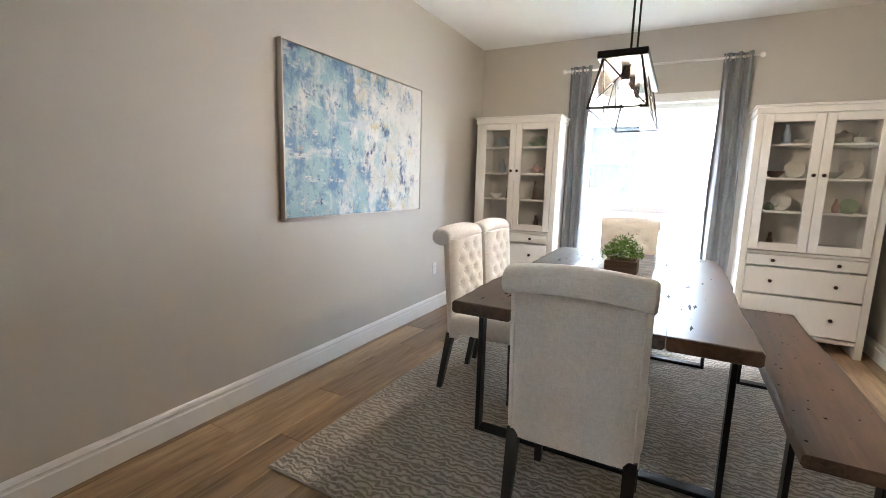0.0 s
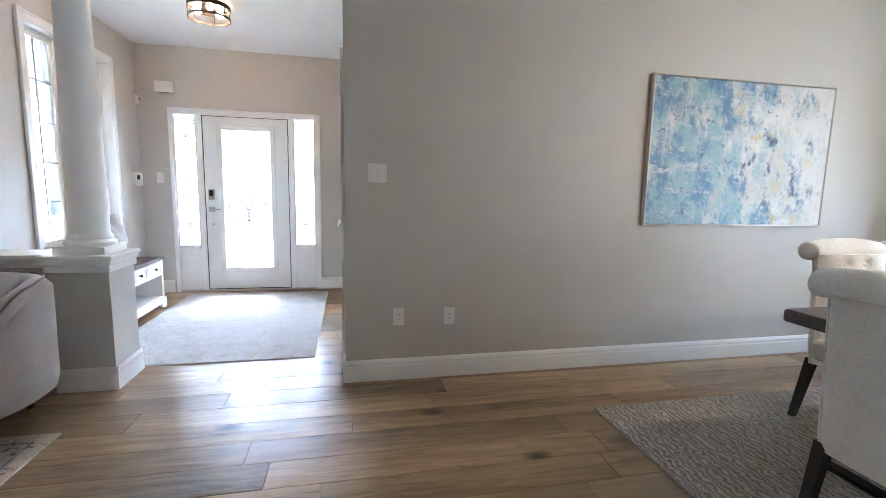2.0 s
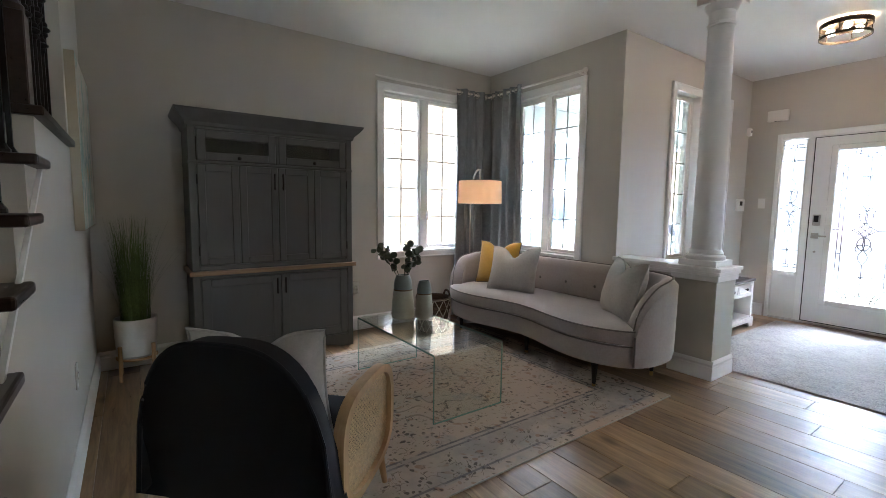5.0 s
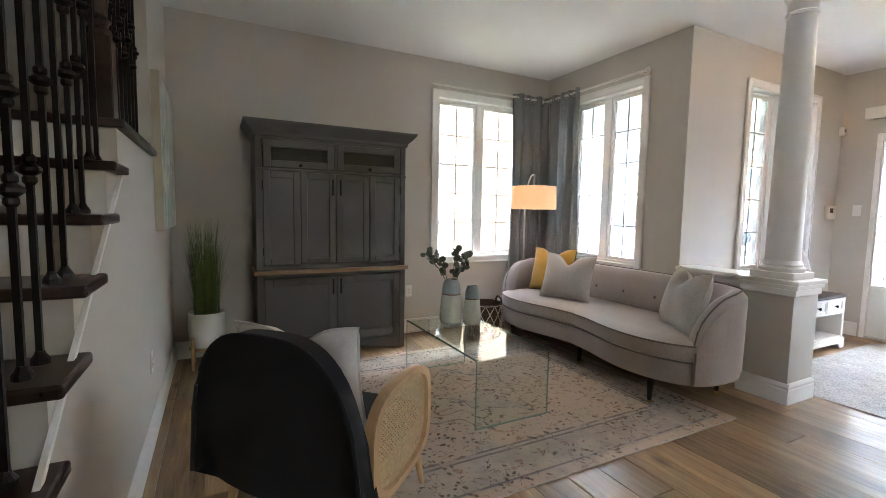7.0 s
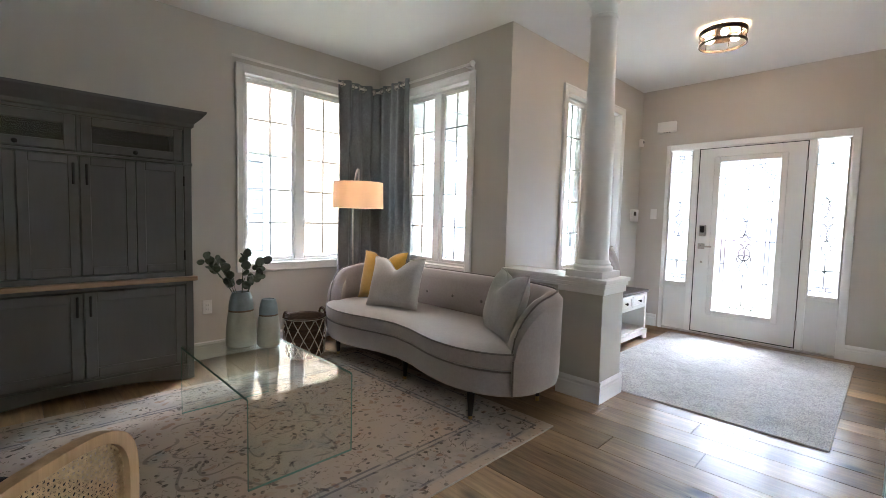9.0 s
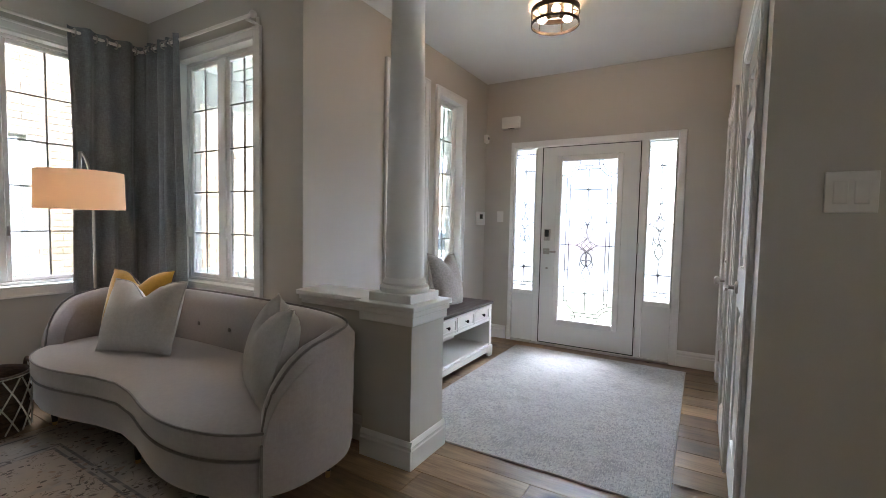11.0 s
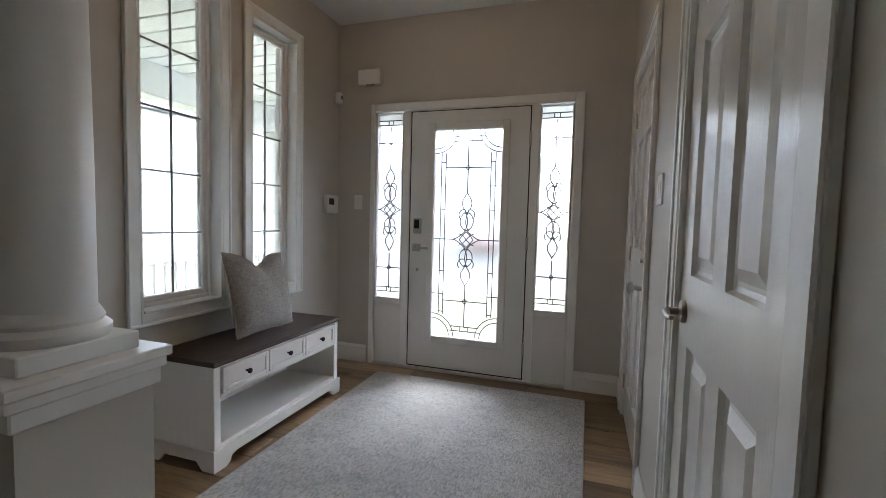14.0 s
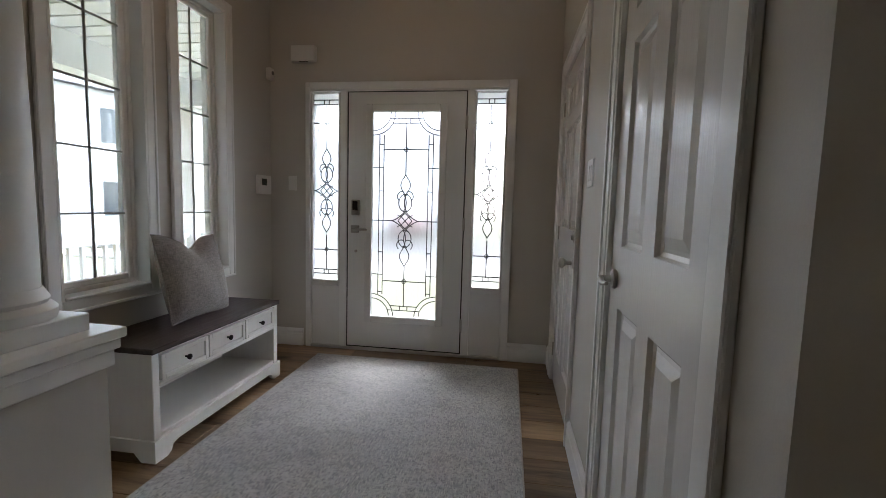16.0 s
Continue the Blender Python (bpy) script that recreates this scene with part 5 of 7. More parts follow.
# glazed cabinets
def glazed_cabinet(m, label, seed):
    """Tall cabinet: glazed upper doors, three drawers; local -y is its front."""
    th = thing("display_cabinet", m, label, "cabinet", "white glazed cabinets")
    w, d, h = 0.44, 0.37, 1.97
    for nm, sp in (("side_panel", (-w, -w + 0.05, -d / 2, d / 2, 0, h - 0.07)), ("side_panel", (w - 0.05, w, -d / 2, d / 2, 0, h - 0.07)), ("back_panel", (-w + 0.05, w - 0.05, d / 2 - 0.012, d / 2, 0.10, h - 0.07)),
                   ("top_panel", (-w + 0.05, w - 0.05, -d / 2 + 0.004, d / 2 - 0.012, h - 0.10, h - 0.07)), ("drawer_top", (-w + 0.05, w - 0.05, -d / 2 + 0.006, d / 2 - 0.012, 0.78, 0.80)), ("bottom_panel", (-w + 0.05, w - 0.05, -d / 2 + 0.006, d / 2 - 0.012, 0.10, 0.13))):
        part(nm, boxes(sp, bevel=0.002), M_CABW, th)
    part("cornice", boxes((-w - 0.008, w + 0.008, -d / 2 - 0.012, d / 2, h - 0.07, h - 0.02), (-w - 0.018, w + 0.018, -d / 2 - 0.024, d / 2, h - 0.02, h), bevel=0.004), M_CABW, th)
    part("lining", boxes((-w + 0.05, w - 0.05, d / 2 - 0.016, d / 2 - 0.0125, 0.80, h - 0.10)), M_CABIN, th)
    shelves = (0.81, 1.13, 1.40, 1.67)
    for z in shelves[1:]:
        part("shelf", boxes((-w + 0.05, w - 0.05, -d / 2 + 0.03, d / 2 - 0.017, z - 0.016, z), bevel=0.002), M_CABW, th)
    for s in (-1, 1):
        x0, x1 = (-w + 0.052, -0.002) if s < 0 else (0.002, w - 0.052)
        z0, z1, f = 0.812, h - 0.075, 0.062
        yf, yb = -d / 2 - 0.018, -d / 2 + 0.003
        dr = part("door", boxes((x0, x0 + f, yf, yb, z0, z1), (x1 - f, x1, yf, yb, z0, z1), (x0 + f, x1 - f, yf, yb, z1 - f, z1), (x0 + f, x1 - f, yf, yb, z0, z0 + f), bevel=0.003), M_CABW, th)
        pane_object("pane", boxes((x0 + f, x1 - f, yf + 0.009, yf + 0.012, z0 + f, z1 - f)), dr, M_THINGLASS)
        part("knob", lathe([(0.006, 0), (0.006, 0.012), (0.014, 0.016), (0.014, 0.024), (0.009, 0.028), (0, 0.029)], 14, m=pose(-s * -0.032, yf, 1.42, 90, 0, 0)), M_KNOB, dr, "", True)
    for z0, z1 in ((0.685, 0.775), (0.45, 0.67), (0.145, 0.435)):
        dw = part("drawer", boxes((-w + 0.054, w - 0.054, -d / 2 - 0.014, -d / 2 + 0.006, z0, z1), bevel=0.004), M_CABW, th)
        for x in (-0.21, 0.21):
            part("knob", lathe([(0.006, 0), (0.006, 0.012), (0.014, 0.016), (0.014, 0.024), (0.009, 0.028), (0, 0.029)], 14, m=pose(x, -d / 2 - 0.014, (z0 + z1) / 2, 90, 0, 0)), M_KNOB, dw, "", True)
    return th, shelves


M_CHINA = mat("pale_china", (0.62, 0.60, 0.55), 0.25, vary=0.1, scale=30)
M_BLUECH = mat("blue_china", (0.34, 0.40, 0.48), 0.3, vary=0.2, scale=30)
M_BROWNCH = mat("brown_glazed_pottery", (0.085, 0.05, 0.035), 0.35, vary=0.3, scale=25)
M_PINKCH = mat("pink_china", (0.55, 0.36, 0.33), 0.35, vary=0.2, scale=25)
M_GREENCH = mat("green_china", (0.32, 0.40, 0.28), 0.35, vary=0.3, scale=25)


def ornament(kind, place, s, material, label):
    x, y, z = place
    if kind == "plate":
        s *= 0.66
        bm = lathe([(0.0, 0.004), (0.05 * s, 0.004), (0.065 * s, 0.010), (0.10 * s, 0.016), (0.10 * s, 0.020), (0.06 * s, 0.013), (0.0, 0.008)], 30, m=pose(x, y + 0.02, z + 0.097 * s, 78, 0, 0))
        box(bm, x - 0.035, x + 0.035, y + 0.0, y + 0.05, z, z + 0.010)
    elif kind == "vase":
        bm = lathe([(0.025 * s, 0), (0.034 * s, 0.03 * s), (0.038 * s, 0.07 * s), (0.018 * s, 0.12 * s), (0.014 * s, 0.15 * s), (0.022 * s, 0.165 * s), (0.018 * s, 0.165 * s), (0.011 * s, 0.15 * s)], 20, m=pose(x, y, z))
    elif kind == "teapot":
        bm = lathe([(0.03 * s, 0), (0.055 * s, 0.02 * s), (0.06 * s, 0.045 * s), (0.045 * s, 0.075 * s), (0.02 * s, 0.085 * s), (0.01 * s, 0.10 * s), (0.0, 0.104 * s)], 22, m=pose(x, y, z))
        tube([(x + 0.05 * s, y, z + 0.04 * s), (x + 0.08 * s, y, z + 0.05 * s), (x + 0.095 * s, y, z + 0.08 * s)], [0.012 * s, 0.008 * s, 0.006 * s], 8, bm)
        tube([(x - 0.045 * s, y, z + 0.065 * s), (x - 0.085 * s, y, z + 0.06 * s), (x - 0.08 * s, y, z + 0.025 * s), (x - 0.05 * s, y, z + 0.02 * s)], 0.005 * s, 8, bm)
    elif kind == "bowl":
        bm = lathe([(0.03 * s, 0), (0.032 * s, 0.008), (0.07 * s, 0.045 * s), (0.075 * s, 0.055 * s), (0.07 * s, 0.055 * s), (0.03 * s, 0.014), (0, 0.012)], 24, m=pose(x, y, z))
    else:
        bm = lathe([(0.035 * s, 0), (0.036 * s, 0.012 * s), (0.026 * s, 0.02 * s), (0.030 * s, 0.07 * s), (0.022 * s, 0.11 * s), (0.014 * s, 0.125 * s), (0.020 * s, 0.145 * s), (0.014 * s, 0.17 * s), (0, 0.175 * s)], 16, m=pose(x, y, z))
    names = {"plate": "display_plate", "vase": "small_vase", "teapot": "teapot", "bowl": "bowl", "figure": "figurine"}
    return tagged(part(names[kind], bm, material, None, "", True), label, names[kind].replace("_", " "), "china in the cabinets")


gcL, sh = glazed_cabinet(pose(-1.465, 4.675, 0), "white cabinet with glass doors beside the painting wall", 1)
gcR, sh = glazed_cabinet(pose(1.0, 4.675, 0), "white cabinet with glass doors and three drawers", 2)
for cx, rowsx in ((-1.465, ((("bowl", -0.24, 1.1, M_BROWNCH), ("vase", -0.12, 0.7, M_BROWNCH), ("figure", 0.20, 0.9, M_BROWNCH), ("bowl", 0.26, 0.8, M_BROWNCH)),
                             (("bowl", -0.27, 0.9, M_CHINA), ("figure", -0.13, 0.7, M_BROWNCH), ("figure", 0.18, 1.15, M_BROWNCH)),
                             (("vase", -0.20, 0.9, M_BLUECH), ("vase", -0.13, 1.0, M_CHINA), ("teapot", 0.18, 0.9, M_PINKCH)),
                             (("plate", -0.22, 0.9, M_BLUECH), ("bowl", -0.12, 0.6, M_CHINA), ("plate", 0.20, 0.9, M_GREENCH), ("bowl", 0.14, 0.9, M_GREENCH)))),
                  (1.0, ((("figure", -0.22, 0.8, M_BROWNCH), ("bowl", -0.28, 0.7, M_CHINA), ("bowl", 0.16, 1.0, M_CHINA), ("bowl", 0.28, 0.8, M_PINKCH)),
                           (("teapot", -0.26, 0.7, M_GREENCH), ("plate", -0.18, 1.1, M_CHINA), ("plate", 0.26, 0.9, M_GREENCH), ("vase", 0.18, 0.7, M_PINKCH)),
                           (("bowl", -0.25, 1.0, M_BROWNCH), ("plate", -0.12, 1.1, M_CHINA), ("plate", 0.24, 1.15, M_CHINA), ("bowl", 0.12, 1.0, M_CHINA)),
                           (("vase", -0.20, 1.0, M_BLUECH), ("bowl", -0.10, 0.7, M_CHINA), ("teapot", 0.16, 1.1, M_CHINA), ("bowl", 0.27, 0.9, M_CHINA))))):
    for z, items in zip(sh, rowsx):
        for kind, dx, s, mm in items:
            kd = {"plate": "plate on a stand", "vase": "slender vase", "teapot": "teapot with curved spout", "bowl": "shallow footed bowl", "figure": "small plain figurine"}[kind]
            ornament(kind, (cx + dx, 4.67, z), s, mm, mm.name.replace("_", " ") + " " + kd + " on a cabinet shelf")

# painting: thin pale frame with an abstract canvas
def canvas_mat(name, cols, seed, drift=(0.0, 0.0)):
    """Palette-knife abstract: patches of several colours dragged across a pale ground."""
    m = bpy.data.materials.new(name)
    m.use_nodes = True
    n, l = m.node_tree.nodes, m.node_tree.links
    b = n["Principled BSDF"]
    b.inputs["Roughness"].default_value = 0.28
    tc = n.new("ShaderNodeTexCoord")
    cur = None
    sep = n.new("ShaderNodeSeparateXYZ")
    l.new(tc.outputs["Object"], sep.inputs[0])
    hts = []
    for i, (c, sc, lo, hi, bias, strx) in enumerate(cols):
        mp = n.new("ShaderNodeMapping")
        mp.inputs["Location"].default_value = (seed + 3.7 * i, 1.3 * i, 2.1 * i)
        mp.inputs["Scale"].default_value = (strx, 1, 1.0)
        l.new(tc.outputs["Object"], mp.inputs["Vector"])
        nz = n.new("ShaderNodeTexNoise")
        nz.inputs["Scale"].default_value, nz.inputs["Detail"].default_value, nz.inputs["Roughness"].default_value = sc, 9, 0.72
        l.new(mp.outputs[0], nz.inputs["Vector"])
        mul = n.new("ShaderNodeMath")
        mul.operation = "MULTIPLY_ADD"
        mul.inputs[1].default_value = bias
        l.new(sep.outputs["X"], mul.inputs[0])
        l.new(nz.outputs["Fac"], mul.inputs[2])
        mr = n.new("ShaderNodeMapRange")
        mr.inputs["From Min"].default_value, mr.inputs["From Max"].default_value = lo, hi
        l.new(mul.outputs[0], mr.inputs["Value"])
        mx = n.new("ShaderNodeMix")
        mx.data_type = "RGBA"
        mx.inputs["B"].default_value = (*c, 1)
        if cur is None:
            mx.inputs["A"].default_value = (0.66, 0.65, 0.61, 1)
        else:
            l.new(cur, mx.inputs["A"])
        l.new(mr.outputs[0], mx.inputs["Factor"])
        cur = mx.outputs["Result"]
        hts.append(nz.outputs["Fac"])
    l.new(cur, b.inputs["Base Color"])
    bp = n.new("ShaderNodeBump")
    bp.inputs["Strength"].default_value, bp.inputs["Distance"].default_value = 0.6, 0.012
    l.new(hts[-1], bp.inputs["Height"])
    l.new(bp.outputs[0], b.inputs["Normal"])
    return m


M_ART1 = canvas_mat("blue_abstract_paint", [
    ((0.50, 0.49, 0.44), 2.6, 0.42, 0.62, -0.05, 1.0), ((0.25, 0.40, 0.45), 3.0, 0.43, 0.58, -0.11, 2.0), ((0.11, 0.22, 0.37), 4.2, 0.49, 0.60, -0.07, 1.6),
    ((0.50, 0.54, 0.54), 8.0, 0.56, 0.66, 0.0, 0.35), ((0.55, 0.43, 0.18), 5.0, 0.57, 0.67, 0.06, 1.0), ((0.04, 0.06, 0.16), 6.0, 0.56, 0.65, 0.04, 1.3),
    ((0.66, 0.64, 0.60), 3.0, 0.56, 0.68, 0.22, 1.0), ((0.62, 0.60, 0.54), 15.0, 0.57, 0.65, 0.0, 0.5), ((0.08, 0.14, 0.26), 20.0, 0.60, 0.66, -0.03, 0.7)], 4.0)
pt = thing("painting", pose(-2.0295, 2.70, 1.55, 0, 0, 90), "large blue and cream abstract canvas in a thin pale frame", "painting")
PWD, PHT = 0.778, 0.52
part("canvas", boxes((-PWD + 0.012, PWD - 0.012, -0.034, -0.002, -PHT + 0.012, PHT - 0.012), bevel=0.002), M_ART1, pt)
part("frame", boxes((-PWD, -PWD + 0.008, -0.042, -0.001, -PHT, PHT), (PWD - 0.008, PWD, -0.042, -0.001, -PHT, PHT), (-PWD + 0.008, PWD - 0.008, -0.042, -0.001, PHT - 0.008, PHT), (-PWD + 0.008, PWD - 0.008, -0.042, -0.001, -PHT, -PHT + 0.008)), mat("champagne_frame", (0.56, 0.52, 0.45), 0.35, metal=0.3), pt)

# curtains of the dining window
curtain("curtain", pose(-0.925, 4.79, 0), 0.21, 0.02, 2.47, 3, M_CURTAIN, "slate grey grommet curtain drawn beside the dining window")
curtain("curtain", pose(0.40, 4.79, 0), 0.22, 0.02, 2.47, 3, M_CURTAIN, "slate grey grommet curtain drawn beside the dining window")
curtain_rod(pose(-0.255, 4.785, 2.43), 1.62, "white curtain rod with round finials above the dining window")

# pendant over the table
pd = thing("pendant_light", pose(-0.235, 2.87, 1.665), "black metal trapezoid pendant with glass panes and lit bulbs", "pendant light")
bw_, tw_, bl_, tl_, ph = 0.135, 0.115, 0.51, 0.45, 0.245
bar = 0.0065
bot = [Vector((-bw_, -bl_, 0)), Vector((bw_, -bl_, 0)), Vector((bw_, bl_, 0)), Vector((-bw_, bl_, 0))]
topc = [Vector((-tw_ * 0.75, -tl_, ph)), Vector((tw_ * 0.75, -tl_, ph)), Vector((tw_ * 0.75, tl_, ph)), Vector((-tw_ * 0.75, tl_, ph))]
for i in range(4):
    part("frame_bar", tube([bot[i], bot[(i + 1) % 4]], bar, 6), M_BLACK, pd)
    part("frame_bar", tube([bot[i], topc[i]], bar, 6), M_BLACK, pd)
    p, q = bot[i], bot[(i + 1) % 4]
    u, v = topc[i], topc[(i + 1) % 4]
    if i % 2 == 0:
        part("cross_bar", tube([p, v], 0.003, 6), M_BLACK, pd)
        part("cross_bar", tube([q, u], 0.003, 6), M_BLACK, pd)
    else:
        m1, m2 = (p + q) / 2, (u + v) / 2
        for a_, b_ in ((p, m2), (m1, u), (m1, v), (q, m2), (m1, m2)):
            part("cross_bar", tube([a_, b_], 0.003, 6), M_BLACK, pd)
part("top_tray", boxes((-tw_, tw_, -tl_ - 0.02, tl_ + 0.02, ph - 0.005, ph + 0.03), bevel=0.003), M_BLACK, pd)
for y in (-0.15, 0.15):
    part("rod", tube([(0, y, ph + 0.03), (0, y, H - 1.665 - 0.02)], 0.006, 8), M_BLACK, pd)
part("ceiling_plate", boxes((-0.06, 0.06, -0.2, 0.2, H - 1.665 - 0.022, H - 1.665), bevel=0.003), M_BLACK, pd)
for i in range(4):
    bm = bmesh.new()
    bm.faces.new([bm.verts.new(p) for p in (bot[i], bot[(i + 1) % 4], topc[(i + 1) % 4], topc[i])])
    bmesh.ops.solidify(bm, geom=bm.faces[:], thickness=0.002)
    pane_object("glass_pane", bm, pd, M_THINGLASS)
M_BULB = glow_mat("lit_bulb", (1.0, 0.78, 0.54), 1.75)
for y in (-0.27, 0.0, 0.27):
    part("socket", lathe([(0.022, ph - 0.075), (0.022, ph - 0.005)], 16), M_BLACK, pd).location = (0, y, 0)
    bl = part("bulb", lathe([(0.0, 0.055), (0.020, 0.060), (0.032, 0.085), (0.030, 0.115), (0.016, 0.150), (0.014, 0.170)], 18), M_BULB, pd, "glowing warm bulb", True)
    bl.location = (0, y, 0)

# dining rug
def rib_mat():
    m = bpy.data.materials.new("ribbed_grey_rug")
    m.use_nodes = True
    n, l = m.node_tree.nodes, m.node_tree.links
    b = n["Principled BSDF"]
    tc = n.new("ShaderNodeTexCoord")
    wv = n.new("ShaderNodeTexWave")
    wv.bands_direction = "Y"
    wv.inputs["Scale"].default_value, wv.inputs["Distortion"].default_value, wv.inputs["Detail"].default_value, wv.inputs["Detail Scale"].default_value = 10.0, 9.0, 4, 2.2
    l.new(tc.outputs["Object"], wv.inputs["Vector"])
    nz = n.new("ShaderNodeTexNoise")
    nz.inputs["Scale"].default_value, nz.inputs["Detail"].default_value = 140, 3
    l.new(tc.outputs["Object"], nz.inputs["Vector"])
    big = n.new("ShaderNodeTexNoise")
    big.inputs["Scale"].default_value = 3
    l.new(tc.outputs["Object"], big.inputs["Vector"])
    mu = n.new("ShaderNodeMath")
    mu.operation = "MULTIPLY_ADD"
    mu.inputs[1].default_value = 0.5
    l.new(nz.outputs["Fac"], mu.inputs[0])
    l.new(wv.outputs["Fac"], mu.inputs[2])
    mr = n.new("ShaderNodeMapRange")
    mr.inputs["From Min"].default_value, mr.inputs["From Max"].default_value = 0.25, 1.2
    l.new(mu.outputs[0], mr.inputs["Value"])
    mx = n.new("ShaderNodeMix")
    mx.data_type = "RGBA"
    mx.inputs["A"].default_value, mx.inputs["B"].default_value = (0.28, 0.255, 0.225, 1), (0.55, 0.51, 0.455, 1)
    l.new(mr.outputs[0], mx.inputs["Factor"])
    l.new(mx.outputs["Result"], b.inputs["Base Color"])
    b.inputs["Roughness"].default_value = 0.95
    b.inputs["Specular IOR Level"].default_value = 0.1
    bp = n.new("ShaderNodeBump")
    bp.inputs["Strength"].default_value, bp.inputs["Distance"].default_value = 0.9, 0.008
    l.new(mu.outputs[0], bp.inputs["Height"])
    l.new(bp.outputs[0], b.inputs["Normal"])
    return m


def rug(name, cx, cy, w, d, material, edge, label, h=0.010):
    th = thing(name, pose(cx, cy, 0), label, "rug")
    part("rug_body", boxes((-w / 2, w / 2, -d / 2, d / 2, 0.0003, h), bevel=0.003, seg=2), material, th)
    pts = [(-w / 2, -d / 2, 0.005), (w / 2, -d / 2, 0.005), (w / 2, d / 2, 0.005), (-w / 2, d / 2, 0.005)]
    for i in range(4):
        part("edge_binding", tube([pts[i], pts[(i + 1) % 4]], 0.0048, 6), edge, th, "", True)
    return th


M_EDGE1 = cloth_mat("grey_binding", (0.36, 0.34, 0.31))
rug("area_rug", -0.23, 2.82, 2.40, 3.07, rib_mat(), M_EDGE1, "grey beige ribbed rug under the dining table")

# wall plates
M_PLATE = mat("white_plastic_plate", (0.78, 0.77, 0.74), 0.3, vary=0.02)


def wall_plate(name, m, kind, label):
    """Switch or outlet cover; local -y points into the room."""
    th = thing(name, m, label, "switch" if "switch" in name else "outlet")
    w = {"double": 0.0585, "single": 0.036, "outlet": 0.036}[kind]
    part("cover", boxes((-w, w, -0.006, -0.0003, -0.058, 0.058), bevel=0.002), M_PLATE, th)
    for x in ((-0.023, 0.023) if kind == "double" else (0.0,)):
        r = part("rocker" if kind != "outlet" else "receptacle", boxes((x - 0.0165, x + 0.0165, -0.009, -0.006, -0.033, 0.033), bevel=0.0015), M_PLATE, th)
        if kind == "outlet":
            part("slots", boxes(*[(x + dx - 0.001, x + dx + 0.001, -0.0096, -0.0088, z - 0.005, z + 0.005) for dx in (-0.006, 0.006) for z in (-0.016, 0.016)]), M_BLACK, r)
    return th


wall_plate("light_switch", pose(-2.03, 0.060, 1.345, 0, 0, 90), "double", "white double rocker light switch on the painting wall")
wall_plate("wall_outlet", pose(-2.03, 0.200, 0.425, 0, 0, 90), "outlet", "white wall outlet low on the painting wall")
wall_plate("wall_outlet", pose(-2.03, 0.540, 0.418, 0, 0, 90), "outlet", "white wall outlet low on the painting wall")
wall_plate("wall_outlet", pose(-2.03, 3.84, 0.43, 0, 0, 90), "outlet", "white wall outlet low behind the dining chairs")
wall_plate("light_switch", pose(-4.84, -2.20, 1.325, 0, 0, 90), "single", "white rocker light switch beside the front door")
wall_plate("light_switch", pose(-3.438, -0.14, 1.325), "double", "white double light switch between the two foyer doors")
wall_plate("wall_outlet", pose(-0.545, -4.13, 0.43, 0, 0, 180), "outlet", "white wall outlet beside the grey hutch")
wall_plate("wall_outlet", pose(SX, -2.75, 0.42, 0, 0, -90), "outlet", "white wall outlet under the staircase")

# ---- living room ----
def kidney(k, grow=0.0, front=0.0):
    """A point of the sofa's curved outline at angle k; local x along its length, -y to the front."""
    a, b = 1.08 + grow, 0.42 + grow
    c, s = math.cos(k), math.sin(k)
    x = a * math.copysign(abs(c) ** 0.62, c)
    y = b * math.copysign(abs(s) ** 0.72, s)
    if y < 0:
        y += (0.15 * math.exp(-(x / 0.46) ** 2)) * (-y / b)
    else:
        y -= 0.0
    return x, y


def kidney_solid(levels, n=96):
    """Stacked outlines: (grow, z)."""
    bm = bmesh.new()
    rings = []
    for grow, z in levels:
        rings.append([bm.verts.new((*kidney(2 * math.pi * i / n, grow), z)) for i in range(n)])
    for p, q in zip(rings, rings[1:]):
        for i in range(n):
            bm.faces.new((p[i], p[(i + 1) % n], q[(i + 1) % n], q[i]))
    bm.faces.new(rings[0][::-1])
    bm.faces.new(rings[-1])
    return bm


sf = thing("sofa", pose(-1.665, -2.705, 0.0, 0, 0, 90), "curved taupe-grey velvet sofa with tufted back and dark tapered legs", "sofa")
part("base", kidney_solid([(-0.05, 0.165), (-0.012, 0.175), (0.0, 0.20), (0.0, 0.315), (-0.01, 0.325)]), M_SOFA, sf, "", True)
part("seat_cushion", kidney_solid([(-0.02, 0.328), (0.004, 0.336), (0.012, 0.355), (0.012, 0.415), (0.004, 0.435), (-0.03, 0.448), (-0.12, 0.458), (-0.28, 0.462)]), M_SOFA, sf, "", True)
for z, g in ((0.326, 0.004), (0.432, 0.008)):
    part("piping", tube([(*kidney(2 * math.pi * i / 120, g), z) for i in range(120)], 0.006, 6, closed=True), M_SOFAPIPE, sf, "", True)
